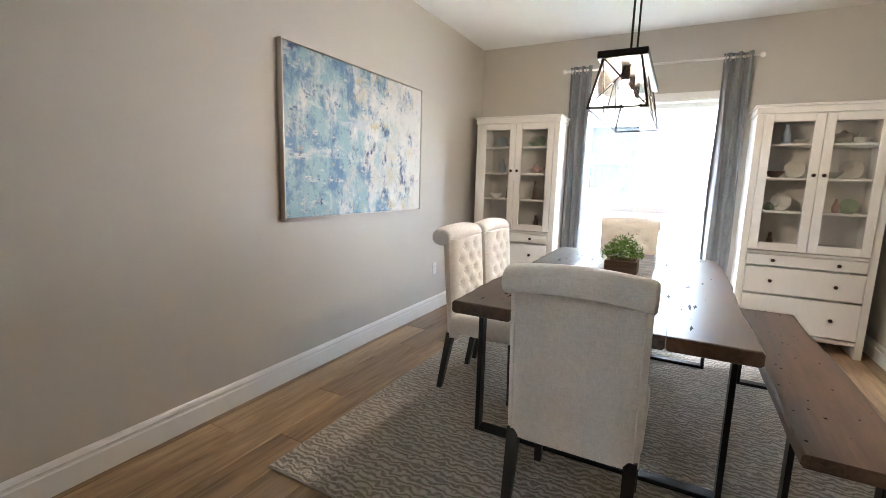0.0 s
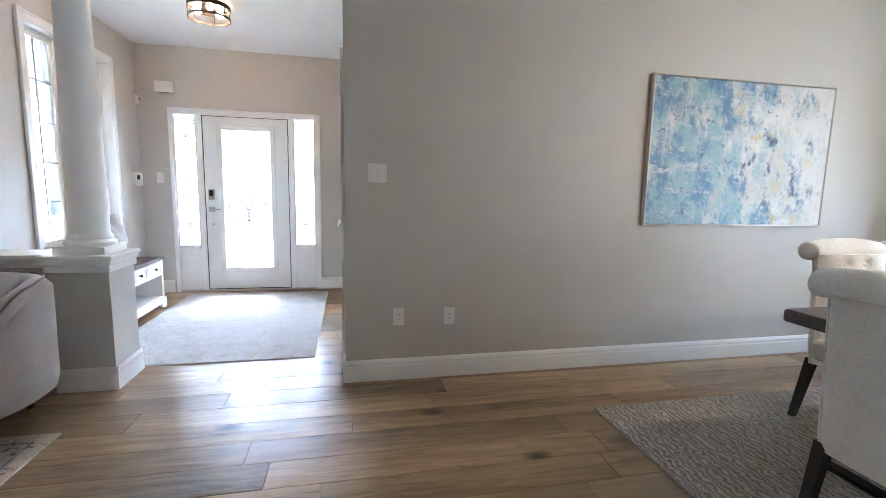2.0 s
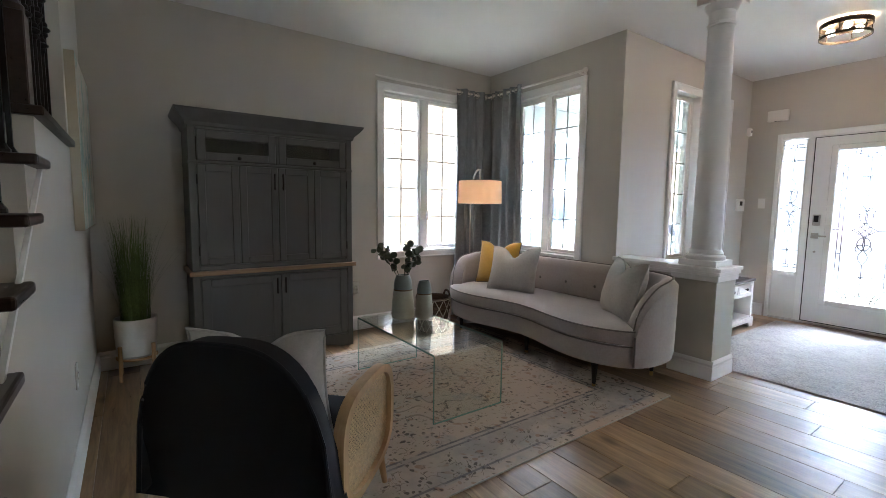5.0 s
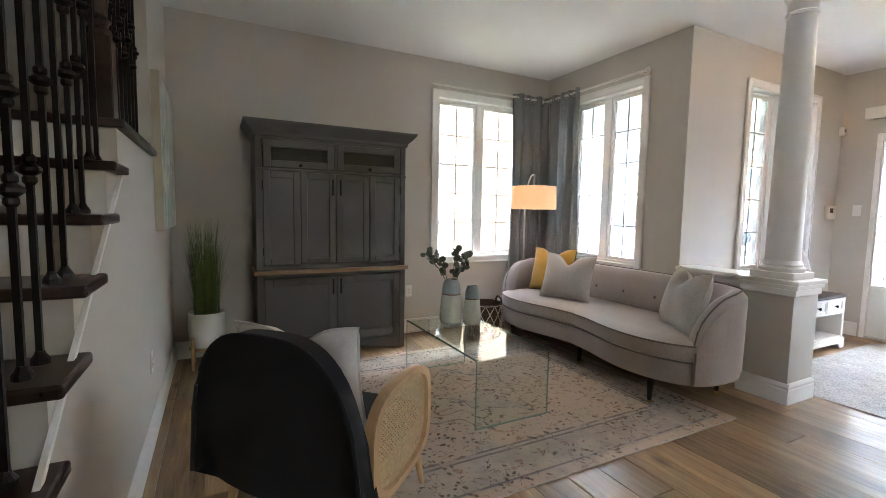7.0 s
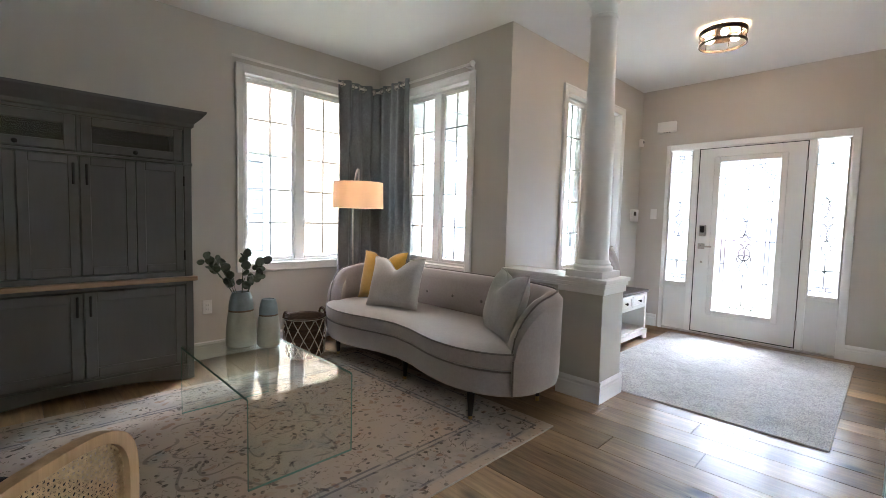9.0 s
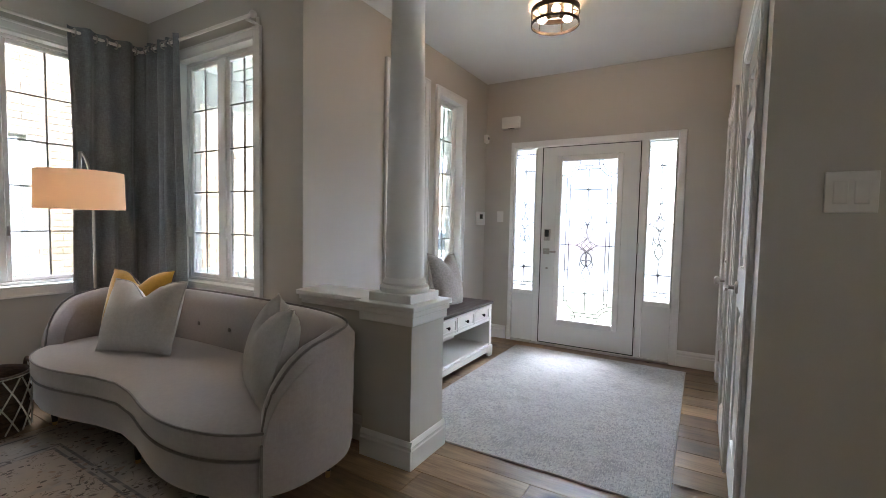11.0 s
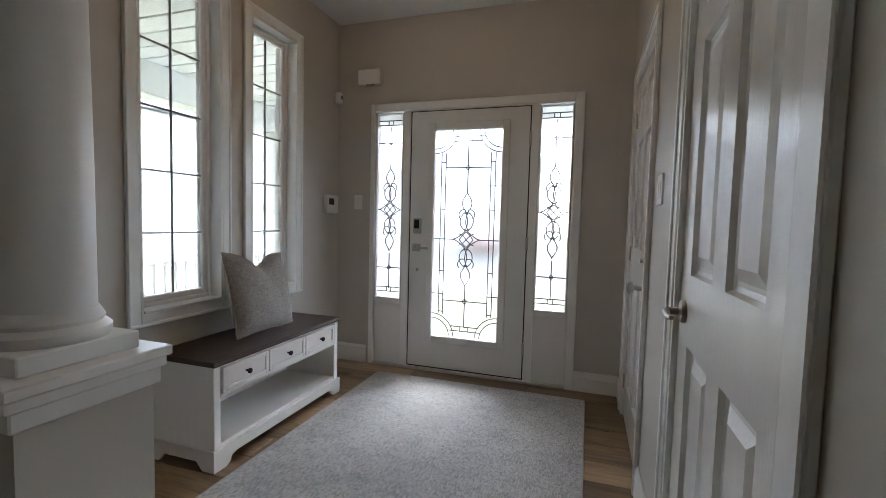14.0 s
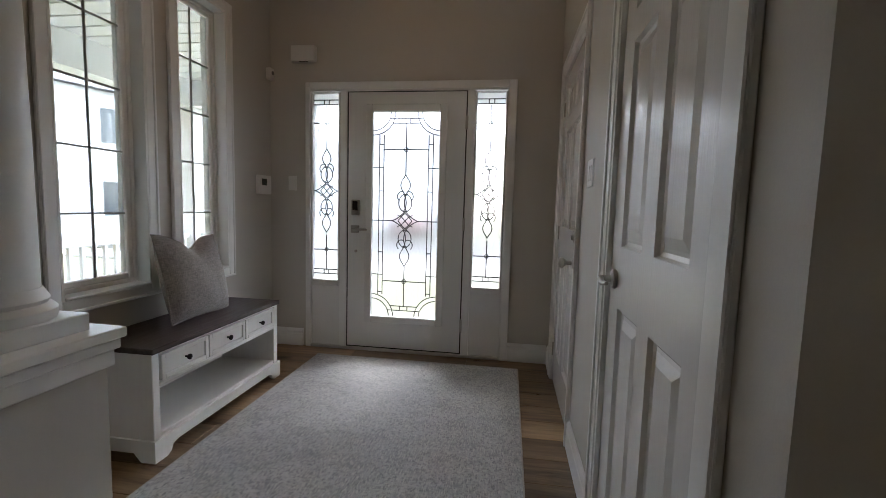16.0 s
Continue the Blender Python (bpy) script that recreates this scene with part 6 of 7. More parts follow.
# wrap-around back and arms
bm = bmesh.new()
n = 90
loops, crest = [], []
A0, A1 = radians(-26), radians(206)
for i in range(n + 1):
    k = A0 + (A1 - A0) * i / n
    q = min(i, n - i) / n
    top = 0.40 + 0.365 * math.sqrt(max(0.0, 1 - (1 - min(q / 0.17, 1.0)) ** 2))
    ox, oy = kidney(k, 0.03)
    ix, iy = kidney(k, -0.10)
    mx_, my_ = kidney(k, -0.035)
    lean = 0.03 * (top - 0.4)
    loops.append([bm.verts.new(p) for p in ((ox * 0.99, oy * 0.98, 0.19), (ox, oy, 0.24), (ox, oy + lean, top - 0.05), ((ox + mx_) / 2, (oy + my_) / 2 + lean, top - 0.008), (mx_, my_ + lean, top), ((ix + mx_) / 2, (iy + my_) / 2 + lean, top - 0.014), (ix, iy, top - 0.07), (ix, iy, 0.40))])
    crest.append(((ox + mx_) / 2, (oy + my_) / 2 + lean, top - 0.002))
for p, q in zip(loops, loops[1:]):
    for k in range(8):
        bm.faces.new((p[k], p[(k + 1) % 8], q[(k + 1) % 8], q[k]))
bm.faces.new(loops[0][::-1])
bm.faces.new(loops[-1])
bk = part("back", bm, M_SOFA, sf, "", True)
part("piping", tube(crest, 0.006, 6), M_SOFAPIPE, bk, "", True)
part("piping", tube([(*kidney(A0, 0.034), 0.20 + 0.2 * i / 6) for i in range(7)], 0.006, 6), M_SOFAPIPE, bk, "", True)
for x in (-0.62, -0.31, 0.0, 0.31, 0.62):
    _, yb = kidney(math.pi / 2, -0.10)
    part("tuft_button", lathe([(0, -0.004), (0.012, -0.003), (0.014, 0.002), (0.009, 0.007), (0, 0.008)], 12, m=pose(x, yb - 0.002, 0.575, 90, 0, 0)), M_SOFAPIPE, bk, "", True)
for x, y in ((0.80, -0.33), (0.90, 0.23), (-0.82, -0.25), (-0.90, 0.23), (0.03, -0.20), (0.0, 0.30)):
    lg = part("leg", lathe([(0.013, 0.030), (0.024, 0.168)], 16, m=pose(x, y, 0)), M_LEGW, sf, "", True)
    part("brass_foot", lathe([(0.012, 0.0), (0.0135, 0.032)], 16, m=pose(x, y, 0.0005 if x > 0.85 else 0.011)), M_BRASS, lg, "brass leg tip", True)
pillow("throw_pillow", pose(-1.78, -3.44, 0.458, -16, 0, 112), 0.46, 0.45, 0.18, 0.09, M_YELLOW, "mustard yellow throw pillow with piped edge on the sofa", M_SOFAPIPE)
pillow("throw_pillow", pose(-1.62, -3.06, 0.460, -20, 0, 112), 0.48, 0.43, 0.20, 0.10, M_GREYPILLOW, "light grey throw pillow on the sofa", M_GREYPILLOW)
pillow("throw_pillow", pose(-1.62, -1.96, 0.458, -16, 0, 58), 0.47, 0.43, 0.20, 0.10, M_GREYPILLOW, "light grey throw pillow against the sofa arm", M_GREYPILLOW)

# living room rug
def persian_mat():
    m = bpy.data.materials.new("faded_floral_rug")
    m.use_nodes = True
    n, l = m.node_tree.nodes, m.node_tree.links
    b = n["Principled BSDF"]
    tc = n.new("ShaderNodeTexCoord")
    sep = n.new("ShaderNodeSeparateXYZ")
    l.new(tc.outputs["Object"], sep.inputs[0])

    def math_node(op, a, bb=None, c=None):
        q = n.new("ShaderNodeMath")
        q.operation = op
        for i, v in enumerate((a, bb, c)):
            if v is None:
                continue
            if isinstance(v, (int, float)):
                q.inputs[i].default_value = v
            else:
                l.new(v, q.inputs[i])
        return q.outputs[0]

    def noise_node(sc, det=4, off=0.0, rough=0.6):
        mp = n.new("ShaderNodeMapping")
        mp.inputs["Location"].default_value = (off, off * 1.7, 0)
        l.new(tc.outputs["Object"], mp.inputs["Vector"])
        q = n.new("ShaderNodeTexNoise")
        q.inputs["Scale"].default_value, q.inputs["Detail"].default_value, q.inputs["Roughness"].default_value = sc, det, rough
        l.new(mp.outputs[0], q.inputs["Vector"])
        return q.outputs["Fac"]

    def step(v, lo, hi):
        q = n.new("ShaderNodeMapRange")
        q.inputs["From Min"].default_value, q.inputs["From Max"].default_value = lo, hi
        l.new(v, q.inputs["Value"])
        return q.outputs[0]

    def mixc(f, a, c):
        q = n.new("ShaderNodeMix")
        q.data_type = "RGBA"
        l.new(f, q.inputs["Factor"])
        for nm, v in (("A", a), ("B", c)):
            if isinstance(v, tuple):
                q.inputs[nm].default_value = (*v, 1)
            else:
                l.new(v, q.inputs[nm])
        return q.outputs["Result"]
    ax = math_node("ABSOLUTE", sep.outputs["X"])
    ay = math_node("ABSOLUTE", sep.outputs["Y"])
    ex = math_node("SUBTRACT", 1.345, ax)
    ey = math_node("SUBTRACT", 1.0, ay)
    edge = math_node("MINIMUM", ex, ey)
    col = mixc(step(noise_node(2.2, 3), 0.40, 0.62), (0.50, 0.425, 0.36), (0.54, 0.43, 0.355))
    col = mixc(step(noise_node(3.5, 4, 5.0), 0.56, 0.70), col, (0.34, 0.335, 0.33))
    border = math_node("MULTIPLY", step(edge, 0.34, 0.33), step(edge, 0.05, 0.06))
    bcol = mixc(step(noise_node(6, 4, 9.0), 0.42, 0.62), (0.40, 0.36, 0.33), (0.51, 0.445, 0.39))
    col = mixc(border, col, bcol)
    # scattered blossoms and stems
    warp = n.new("ShaderNodeTexNoise")
    warp.inputs["Scale"].default_value = 5.0
    l.new(tc.outputs["Object"], warp.inputs["Vector"])
    wm = n.new("ShaderNodeVectorMath")
    wm.operation = "MULTIPLY_ADD"
    wm.inputs[1].default_value = (0.16, 0.16, 0.0)
    l.new(warp.outputs["Color"], wm.inputs[0])
    l.new(tc.outputs["Object"], wm.inputs[2])
    marks = []
    for sc, lo, hi, feat in ((19.0, 0.034, 0.018, "DISTANCE_TO_EDGE"), (13.0, 0.26, 0.20, "F1"), (24.0, 0.30, 0.22, "F1"), (46.0, 0.30, 0.2, "F1")):
        vo = n.new("ShaderNodeTexVoronoi")
        vo.feature = feat
        vo.inputs["Scale"].default_value = sc
        l.new(wm.outputs[0], vo.inputs["Vector"])
        marks.append(step(vo.outputs["Distance"], lo, hi))
    keep1 = step(noise_node(4.5, 3, 2.0), 0.41, 0.50)
    keep2 = step(noise_node(3.0, 3, 7.0), 0.40, 0.50)
    keep3 = step(noise_node(14, 2, 3.0), 0.50, 0.56)
    stem = math_node("MULTIPLY", math_node("MULTIPLY", marks[0], keep1), keep3)
    bloom = math_node("MULTIPLY", marks[1], keep2)
    dots = math_node("MULTIPLY", marks[2], keep1)
    fleck = math_node("MULTIPLY", marks[3], keep3)
    col = mixc(math_node("MULTIPLY", fleck, 0.6), col, (0.16, 0.12, 0.10))
    col = mixc(math_node("MULTIPLY", bloom, 0.6), col, (0.30, 0.17, 0.115))
    col = mixc(math_node("MULTIPLY", dots, 0.75), col, (0.07, 0.06, 0.06))
    col = mixc(math_node("MULTIPLY", stem, 0.6), col, (0.05, 0.042, 0.04))
    # border lines
    for e0 in (0.335, 0.30, 0.075):
        d = math_node("ABSOLUTE", math_node("SUBTRACT", edge, e0))
        ln = math_node("MULTIPLY", step(d, 0.009, 0.005), step(noise_node(9, 3, 11.0), 0.38, 0.5))
        col = mixc(math_node("MULTIPLY", ln, 0.7), col, (0.12, 0.12, 0.14))
    # centre medallion
    rad = math_node("SQRT", math_node("ADD", math_node("MULTIPLY", ax, ax), math_node("MULTIPLY", ay, ay)))
    ang = math_node("ARCTAN2", sep.outputs["Y"], sep.outputs["X"])
    star = math_node("MULTIPLY_ADD", math_node("SINE", math_node("MULTIPLY", ang, 8.0)), 0.055, rad)
    for r0 in (0.16, 0.30, 0.42):
        d = math_node("ABSOLUTE", math_node("SUBTRACT", star, r0))
        ln = math_node("MULTIPLY", step(d, 0.012, 0.006), step(noise_node(8, 3, 15.0 + r0), 0.42, 0.5))
        col = mixc(math_node("MULTIPLY", ln, 0.5), col, (0.11, 0.09, 0.09))
    worn = math_node("MULTIPLY", step(noise_node(1.6, 5, 21.0), 0.5, 0.7), 0.35)
    col = mixc(worn, col, (0.51, 0.455, 0.405))
    l.new(col, b.inputs["Base Color"])
    b.inputs["Roughness"].default_value = 0.95
    b.inputs["Specular IOR Level"].default_value = 0.1
    bp = n.new("ShaderNodeBump")
    bp.inputs["Strength"].default_value, bp.inputs["Distance"].default_value = 0.4, 0.003
    l.new(noise_node(260, 2), bp.inputs["Height"])
    l.new(bp.outputs[0], b.inputs["Normal"])
    return m


M_EDGE2 = cloth_mat("cream_binding", (0.50, 0.47, 0.43))
rug("area_rug", -0.29, -2.525, 2.69, 2.00, persian_mat(), M_EDGE2, "faded pink and blue floral rug under the coffee table")

# waterfall glass coffee table
ct = thing("coffee_table", pose(-0.355, -2.578, 0.010), "bent clear glass waterfall coffee table on the rug", "coffee table")
cw, cl, chh, gt = 0.257, 0.513, 0.405, 0.012
path = [(-cl, 0.0)] + [(-cl + 0.016 - 0.016 * math.cos(radians(a)), chh - 0.016 + 0.016 * math.sin(radians(a))) for a in range(0, 91, 15)] + [(cl - 0.016 + 0.016 * math.sin(radians(a)), chh - 0.016 + 0.016 * math.cos(radians(a))) for a in range(0, 91, 15)] + [(cl, 0.0)]
inner = [(-cl + gt, 0.0)] + [(-cl + 0.016 - (0.016 - gt) * math.cos(radians(a)), chh - 0.016 + (0.016 - gt) * math.sin(radians(a))) for a in range(0, 91, 15)] + [(cl - 0.016 + (0.016 - gt) * math.sin(radians(a)), chh - 0.016 + (0.016 - gt) * math.cos(radians(a))) for a in range(0, 91, 15)] + [(cl - gt, 0.0)]
bm = bmesh.new()
vo_ = [[bm.verts.new((x, y, z)) for y, z in path] for x in (-cw, cw)]
for i in range(len(path) - 1):
    bm.faces.new((vo_[0][i], vo_[0][i + 1], vo_[1][i + 1], vo_[1][i]))
vi_ = [[bm.verts.new((x, y, z)) for y, z in inner] for x in (-cw, cw)]
for i in range(len(path) - 1):
    bm.faces.new((vi_[1][i], vi_[1][i + 1], vi_[0][i + 1], vi_[0][i]))
pane_object("glass_sheet", bm, ct, M_CLEAR)
for sx in (-cw, cw):
    bm = bmesh.new()
    a_ = [bm.verts.new((sx, y, z)) for y, z in path]
    b_ = [bm.verts.new((sx, y, z)) for y, z in inner]
    for i in range(len(path) - 1):
        bm.faces.new((a_[i], a_[i + 1], b_[i + 1], b_[i]))
    ob = part("polished_edge", bm, M_GREENEDGE, ct)
for y in (-cl + gt / 2, cl - gt / 2):
    part("foot_edge", boxes((-cw, cw, y - gt / 2, y + gt / 2, 0.0005, 0.003)), M_GREENEDGE, ct)

# vases
M_CELADON = mat("celadon_glaze", (0.50, 0.505, 0.425), 0.3, vary=0.08, scale=14, coat=0.4)
M_CELTOP = mat("blue_grey_glaze", (0.23, 0.29, 0.30), 0.3, vary=0.12, scale=14, coat=0.4)
M_BAND = mat("brown_glaze_band", (0.16, 0.11, 0.07), 0.4, vary=0.2, scale=30)


def two_tone_vase(m, h, r, label):
    th = thing("ceramic_vase", m, label, "vase", "ceramic vases")
    part("body", lathe([(r * 0.80, 0.0005), (r * 0.97, 0.012), (r, h * 0.12), (r * 0.96, h * 0.35), (r * 0.86, h * 0.60), (r * 0.82, h * 0.66)], 40), M_CELADON, th, "", True)
    part("band", lathe([(r * 0.825, h * 0.655), (r * 0.815, h * 0.685)], 40, cap=False), M_BAND, th, "", True)
    part("neck", lathe([(r * 0.81, h * 0.68), (r * 0.80, h * 0.78), (r * 0.72, h * 0.90), (r * 0.60, h * 0.975), (r * 0.57, h), (r * 0.50, h), (r * 0.48, h * 0.93), (r * 0.05, h * 0.80)], 40), M_CELTOP, th, "blue-grey glazed neck", True)
    return th


TOPZ = 0.010 + chh
two_tone_vase(pose(-0.368, -2.885, TOPZ), 0.325, 0.085, "tall two-tone celadon vase holding eucalyptus on the coffee table")
two_tone_vase(pose(-0.49, -2.785, TOPZ), 0.285, 0.066, "smaller two-tone celadon vase on the coffee table")
eu = thing("eucalyptus_stems", pose(-0.368, -2.885, TOPZ + 0.30), "grey-green eucalyptus stems with round leaves", "plant")
rng = random.Random(11)


def round_leaf(bm, p, d, nrm, r):
    s = d.cross(nrm).normalized()
    k = [bm.verts.new(p + d * (r * (1 - math.cos(a)) * 1.05) + s * (r * math.sin(a) * 0.95) + nrm * (0.12 * r * math.cos(2 * a))) for a in [2 * math.pi * i / 12 for i in range(12)]]
    bm.faces.new(k)


for ang, lean, ln in ((200, 0.55, 0.26), (10, 0.48, 0.33), (-30, 0.62, 0.28), (80, 0.20, 0.33), (150, 0.38, 0.25), (-70, 0.50, 0.26)):
    a = radians(ang)
    pts = [Vector((0.02 * math.cos(a), 0.02 * math.sin(a), -0.06))]
    for i in range(1, 8):
        f = i / 7
        pts.append(Vector((math.cos(a) * (0.02 + lean * ln * f ** 1.4), math.sin(a) * (0.02 + lean * ln * f ** 1.4), -0.06 + (ln + 0.03) * f * (1 - 0.15 * f))))
    stx = part("stem", tube(pts, [0.003 - 0.0002 * i for i in range(8)], 6), M_LEAF, eu)
    for i in range(3, 8):
        for s in (-1, 1):
            d = Vector((rng.uniform(-1, 1), rng.uniform(-1, 1), rng.uniform(-0.1, 0.8))).normalized()
            nr = Vector((rng.uniform(-1, 1), rng.uniform(-1, 1), rng.uniform(0.0, 0.6))).normalized()
            nr = (nr - d * nr.dot(d)).normalized()
            bm = bmesh.new()
            round_leaf(bm, pts[i], d, nr, rng.uniform(0.019, 0.029))
            bmesh.ops.solidify(bm, geom=bm.faces[:], thickness=0.0008)
            part("leaf", bm, M_LEAF, stx)

# basket
M_WICKER = mat("dark_wicker", (0.085, 0.052, 0.032), 0.7, vary=0.5, scale=60, bump=0.8, bump_scale=90, stretch=(0.3, 0.3, 1.5))
M_ROPE = mat("white_cotton_rope", (0.60, 0.56, 0.48), 0.85, vary=0.15, scale=80)
bs = thing("wicker_basket", pose(-1.19, -3.70, 0) @ Matrix.Diagonal((1, 1, 1.13, 1)), "round dark wicker basket with white diamond rope and handles", "basket")
part("basket_body", lathe([(0.135, 0.0005), (0.150, 0.03), (0.158, 0.15), (0.165, 0.30), (0.157, 0.30), (0.150, 0.15), (0.140, 0.02), (0.0, 0.015)], 40), M_WICKER, bs, "", True)
for i in range(7):
    z = 0.03 + 0.045 * i
    part("woven_band", tube([((0.153 + 0.045 * z) * math.cos(q), (0.153 + 0.045 * z) * math.sin(q), z) for q in [2 * math.pi * j / 40 for j in range(40)]], 0.009, 6, closed=True), M_WICKER, bs, "", True)
for k in range(12):
    for s in (-1, 1):
        pts = [((0.166 + 0.045 * z) * math.cos(2 * math.pi * k / 12 + s * z * 3.5), (0.166 + 0.045 * z) * math.sin(2 * math.pi * k / 12 + s * z * 3.5), z) for z in [0.02 + 0.27 * j / 10 for j in range(11)]]
        part("rope", tube(pts, 0.004, 6), M_ROPE, bs, "", True)
for s in (-1, 1):
    part("handle", tube([(s * 0.165, 0.05 * math.cos(q), 0.30 + 0.05 * math.sin(q)) for q in [math.pi * j / 8 for j in range(9)]], 0.010, 8), M_WICKER, bs, "", True)
part("rim_rope", tube([(0.170 * math.cos(q), 0.170 * math.sin(q), 0.298) for q in [2 * math.pi * j / 40 for j in range(40)]], 0.006, 6, closed=True), M_ROPE, bs, "", True)

# arc floor lamp
M_SHADE = bpy.data.materials.new("white_linen_shade")
M_SHADE.use_nodes = True
sn = M_SHADE.node_tree
sn.nodes.clear()
sd_ = sn.nodes.new("ShaderNodeBsdfDiffuse")
sd_.inputs["Color"].default_value = (0.80, 0.76, 0.70, 1)
st_ = sn.nodes.new("ShaderNodeBsdfTranslucent")
st_.inputs["Color"].default_value = (0.86, 0.72, 0.56, 1)
sm_ = sn.nodes.new("ShaderNodeMixShader")
sm_.inputs[0].default_value = 0.5
so_ = sn.nodes.new("ShaderNodeOutputMaterial")
sn.links.new(sd_.outputs[0], sm_.inputs[1])
sn.links.new(st_.outputs[0], sm_.inputs[2])
sn.links.new(sm_.outputs[0], so_.inputs["Surface"])
fl = thing("floor_lamp", pose(-1.528, -3.412, 0), "lit arc floor lamp with a white drum shade", "floor lamp")
LB = Vector((-0.222, -0.418, 0.0))
part("lamp_base", lathe([(0.13, 0.0005), (0.13, 0.018), (0.02, 0.026), (0.012, 0.05)], 32, m=Matrix.Translation(LB)), M_NICKEL, fl, "", True)
pts = [LB + Vector((0, 0, 0.04)), LB + Vector((0, 0, 0.7)), LB + Vector((0, 0, 1.25))]
for i in range(1, 11):
    q = math.pi / 2 + math.pi / 2 * (i / 10)
    f = i / 10
    pts.append(LB * (1 - (1 - math.cos(f * math.pi / 2)) * 1.0) + Vector((0, 0, 1.25 + 0.36 * math.sin(f * math.pi * 0.56))))
pts.append(Vector((0, 0, 1.50)))
part("pole", tube(pts, 0.009, 10), M_NICKEL, fl, "", True)
part("shade", lathe([(0.212, 1.277), (0.207, 1.492), (0.2045, 1.492), (0.2095, 1.277)], 56, cap=False), M_SHADE, fl, "white drum shade", True)
for a in (0, 120, 240):
    part("spider_arm", tube([(0, 0, 1.465), (0.206 * math.cos(radians(a)), 0.206 * math.sin(radians(a)), 1.465)], 0.003, 6), M_NICKEL, fl)
part("socket", lathe([(0.018, 1.43), (0.018, 1.50)], 14), M_NICKEL, fl, "", True)
part("bulb", lathe([(0, 1.315), (0.024, 1.325), (0.034, 1.355), (0.028, 1.39), (0.015, 1.43)], 18), glow_mat("lamp_bulb", (1.0, 0.66, 0.44), 0.52), fl, "glowing warm bulb", True)

# corner curtains and rods of the living room
curtain("curtain", pose(-1.965, -4.045, 0), 0.50, 0.02, 2.53, 4, M_CURTAIN, "slate grey grommet curtain in the living room corner")
curtain("curtain", pose(-2.165, -3.755, 0, 0, 0, 90), 0.46, 0.02, 2.53, 4, M_CURTAIN, "slate grey grommet curtain in the living room corner")
curtain_rod(pose(-1.455, -4.045, 2.49, 0, 0, 180), 1.46, "white curtain rod above the living room window", (False, True))
curtain_rod(pose(-2.165, -3.41, 2.49, 0, 0, 90), 1.34, "white curtain rod above the living room window", (False, True))

# grey hutch
hu = thing("hutch", pose(0.285, -3.92, 0, 0, 0, 180), "grey painted hutch with an oak shelf and glazed top doors", "hutch")
hw_, hd = 0.62, 0.205
# near-black tone that puts the unlit compartments' shade into the colour
M_HUTCHSHADE = mat("hutch_interior_shade", (0.028, 0.026, 0.024), 0.7, vary=0.1)
yf = -hd
part("lower_case", boxes((-hw_, -hw_ + 0.05, yf, hd, 0.0, 0.715), (hw_ - 0.05, hw_, yf, hd, 0.0, 0.715), (-hw_ + 0.05, hw_ - 0.05, yf + 0.012, hd, 0.11, 0.13), (-hw_ + 0.05, hw_ - 0.05, hd - 0.015, hd, 0.13, 0.715), (-hw_ + 0.05, hw_ - 0.05, yf, hd - 0.015, 0.69, 0.715), bevel=0.003), M_HUTCH, hu)
bm = bmesh.new()
arcp = [(-hw_ + 0.05, 0.11), (-hw_ + 0.05, 0.0)] + [(-hw_ + 0.10 + (2 * hw_ - 0.2) * i / 12, 0.0 + 0.055 * math.sin(math.pi * i / 12) ** 0.7) for i in range(13)] + [(hw_ - 0.05, 0.0), (hw_ - 0.05, 0.11)]
prism(arcp, 0.02, Matrix.Translation((0, yf + 0.002, 0)), bm)
part("plinth_rail", bm, M_HUTCH, hu)
part("oak_shelf", boxes((-hw_ - 0.022, hw_ + 0.022, yf - 0.03, hd, 0.716, 0.748), bevel=0.005, seg=2), M_OAKTOP, hu, "natural oak shelf board")
for nm_, sp_ in zip(('side_panel', 'side_panel', 'back_panel', 'shelf', 'shelf', 'top_panel', 'divider', 'moulding', 'moulding'), ((-hw_, -hw_ + 0.05, yf + 0.01, hd, 0.748, 1.80), (hw_ - 0.05, hw_, yf + 0.01, hd, 0.748, 1.80), (-hw_ + 0.05, hw_ - 0.05, hd - 0.015, hd, 0.748, 1.80), (-hw_ + 0.05, hw_ - 0.05, yf + 0.012, hd - 0.015, 0.748, 0.785), (-hw_ + 0.05, hw_ - 0.05, yf + 0.012, hd - 0.015, 1.535, 1.555), (-hw_ + 0.05, hw_ - 0.05, yf + 0.012, hd - 0.015, 1.775, 1.80), (-0.012, 0.012, yf + 0.012, hd - 0.015, 1.555, 1.775), (-hw_ - 0.004, -hw_ + 0.06, yf + 0.002, hd, 1.53, 1.55), (hw_ - 0.06, hw_ + 0.004, yf + 0.002, hd, 1.53, 1.55))):
    part(nm_, boxes(sp_, bevel=0.003), M_HUTCH, hu)
# added dark sheets on back and floor paint the shade behind the glazed doors
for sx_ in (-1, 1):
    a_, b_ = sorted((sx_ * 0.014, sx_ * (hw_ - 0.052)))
    part("lining", boxes((a_, b_, hd - 0.021, hd - 0.017, 1.557, 1.773), (a_, b_, yf + 0.03, hd - 0.022, 1.557, 1.561)), M_HUTCHSHADE, hu)
bm = bmesh.new()
prof = [(0.0, 1.795), (0.012, 1.80), (0.016, 1.825), (0.05, 1.86), (0.078, 1.895), (0.082, 1.91)]
rings = []
for d_, z in prof:
    rings.append([bm.verts.new(p) for p in ((-hw_ - d_, yf + 0.01 - d_, z), (hw_ + d_, yf + 0.01 - d_, z), (hw_ + d_, hd, z), (-hw_ - d_, hd, z))])
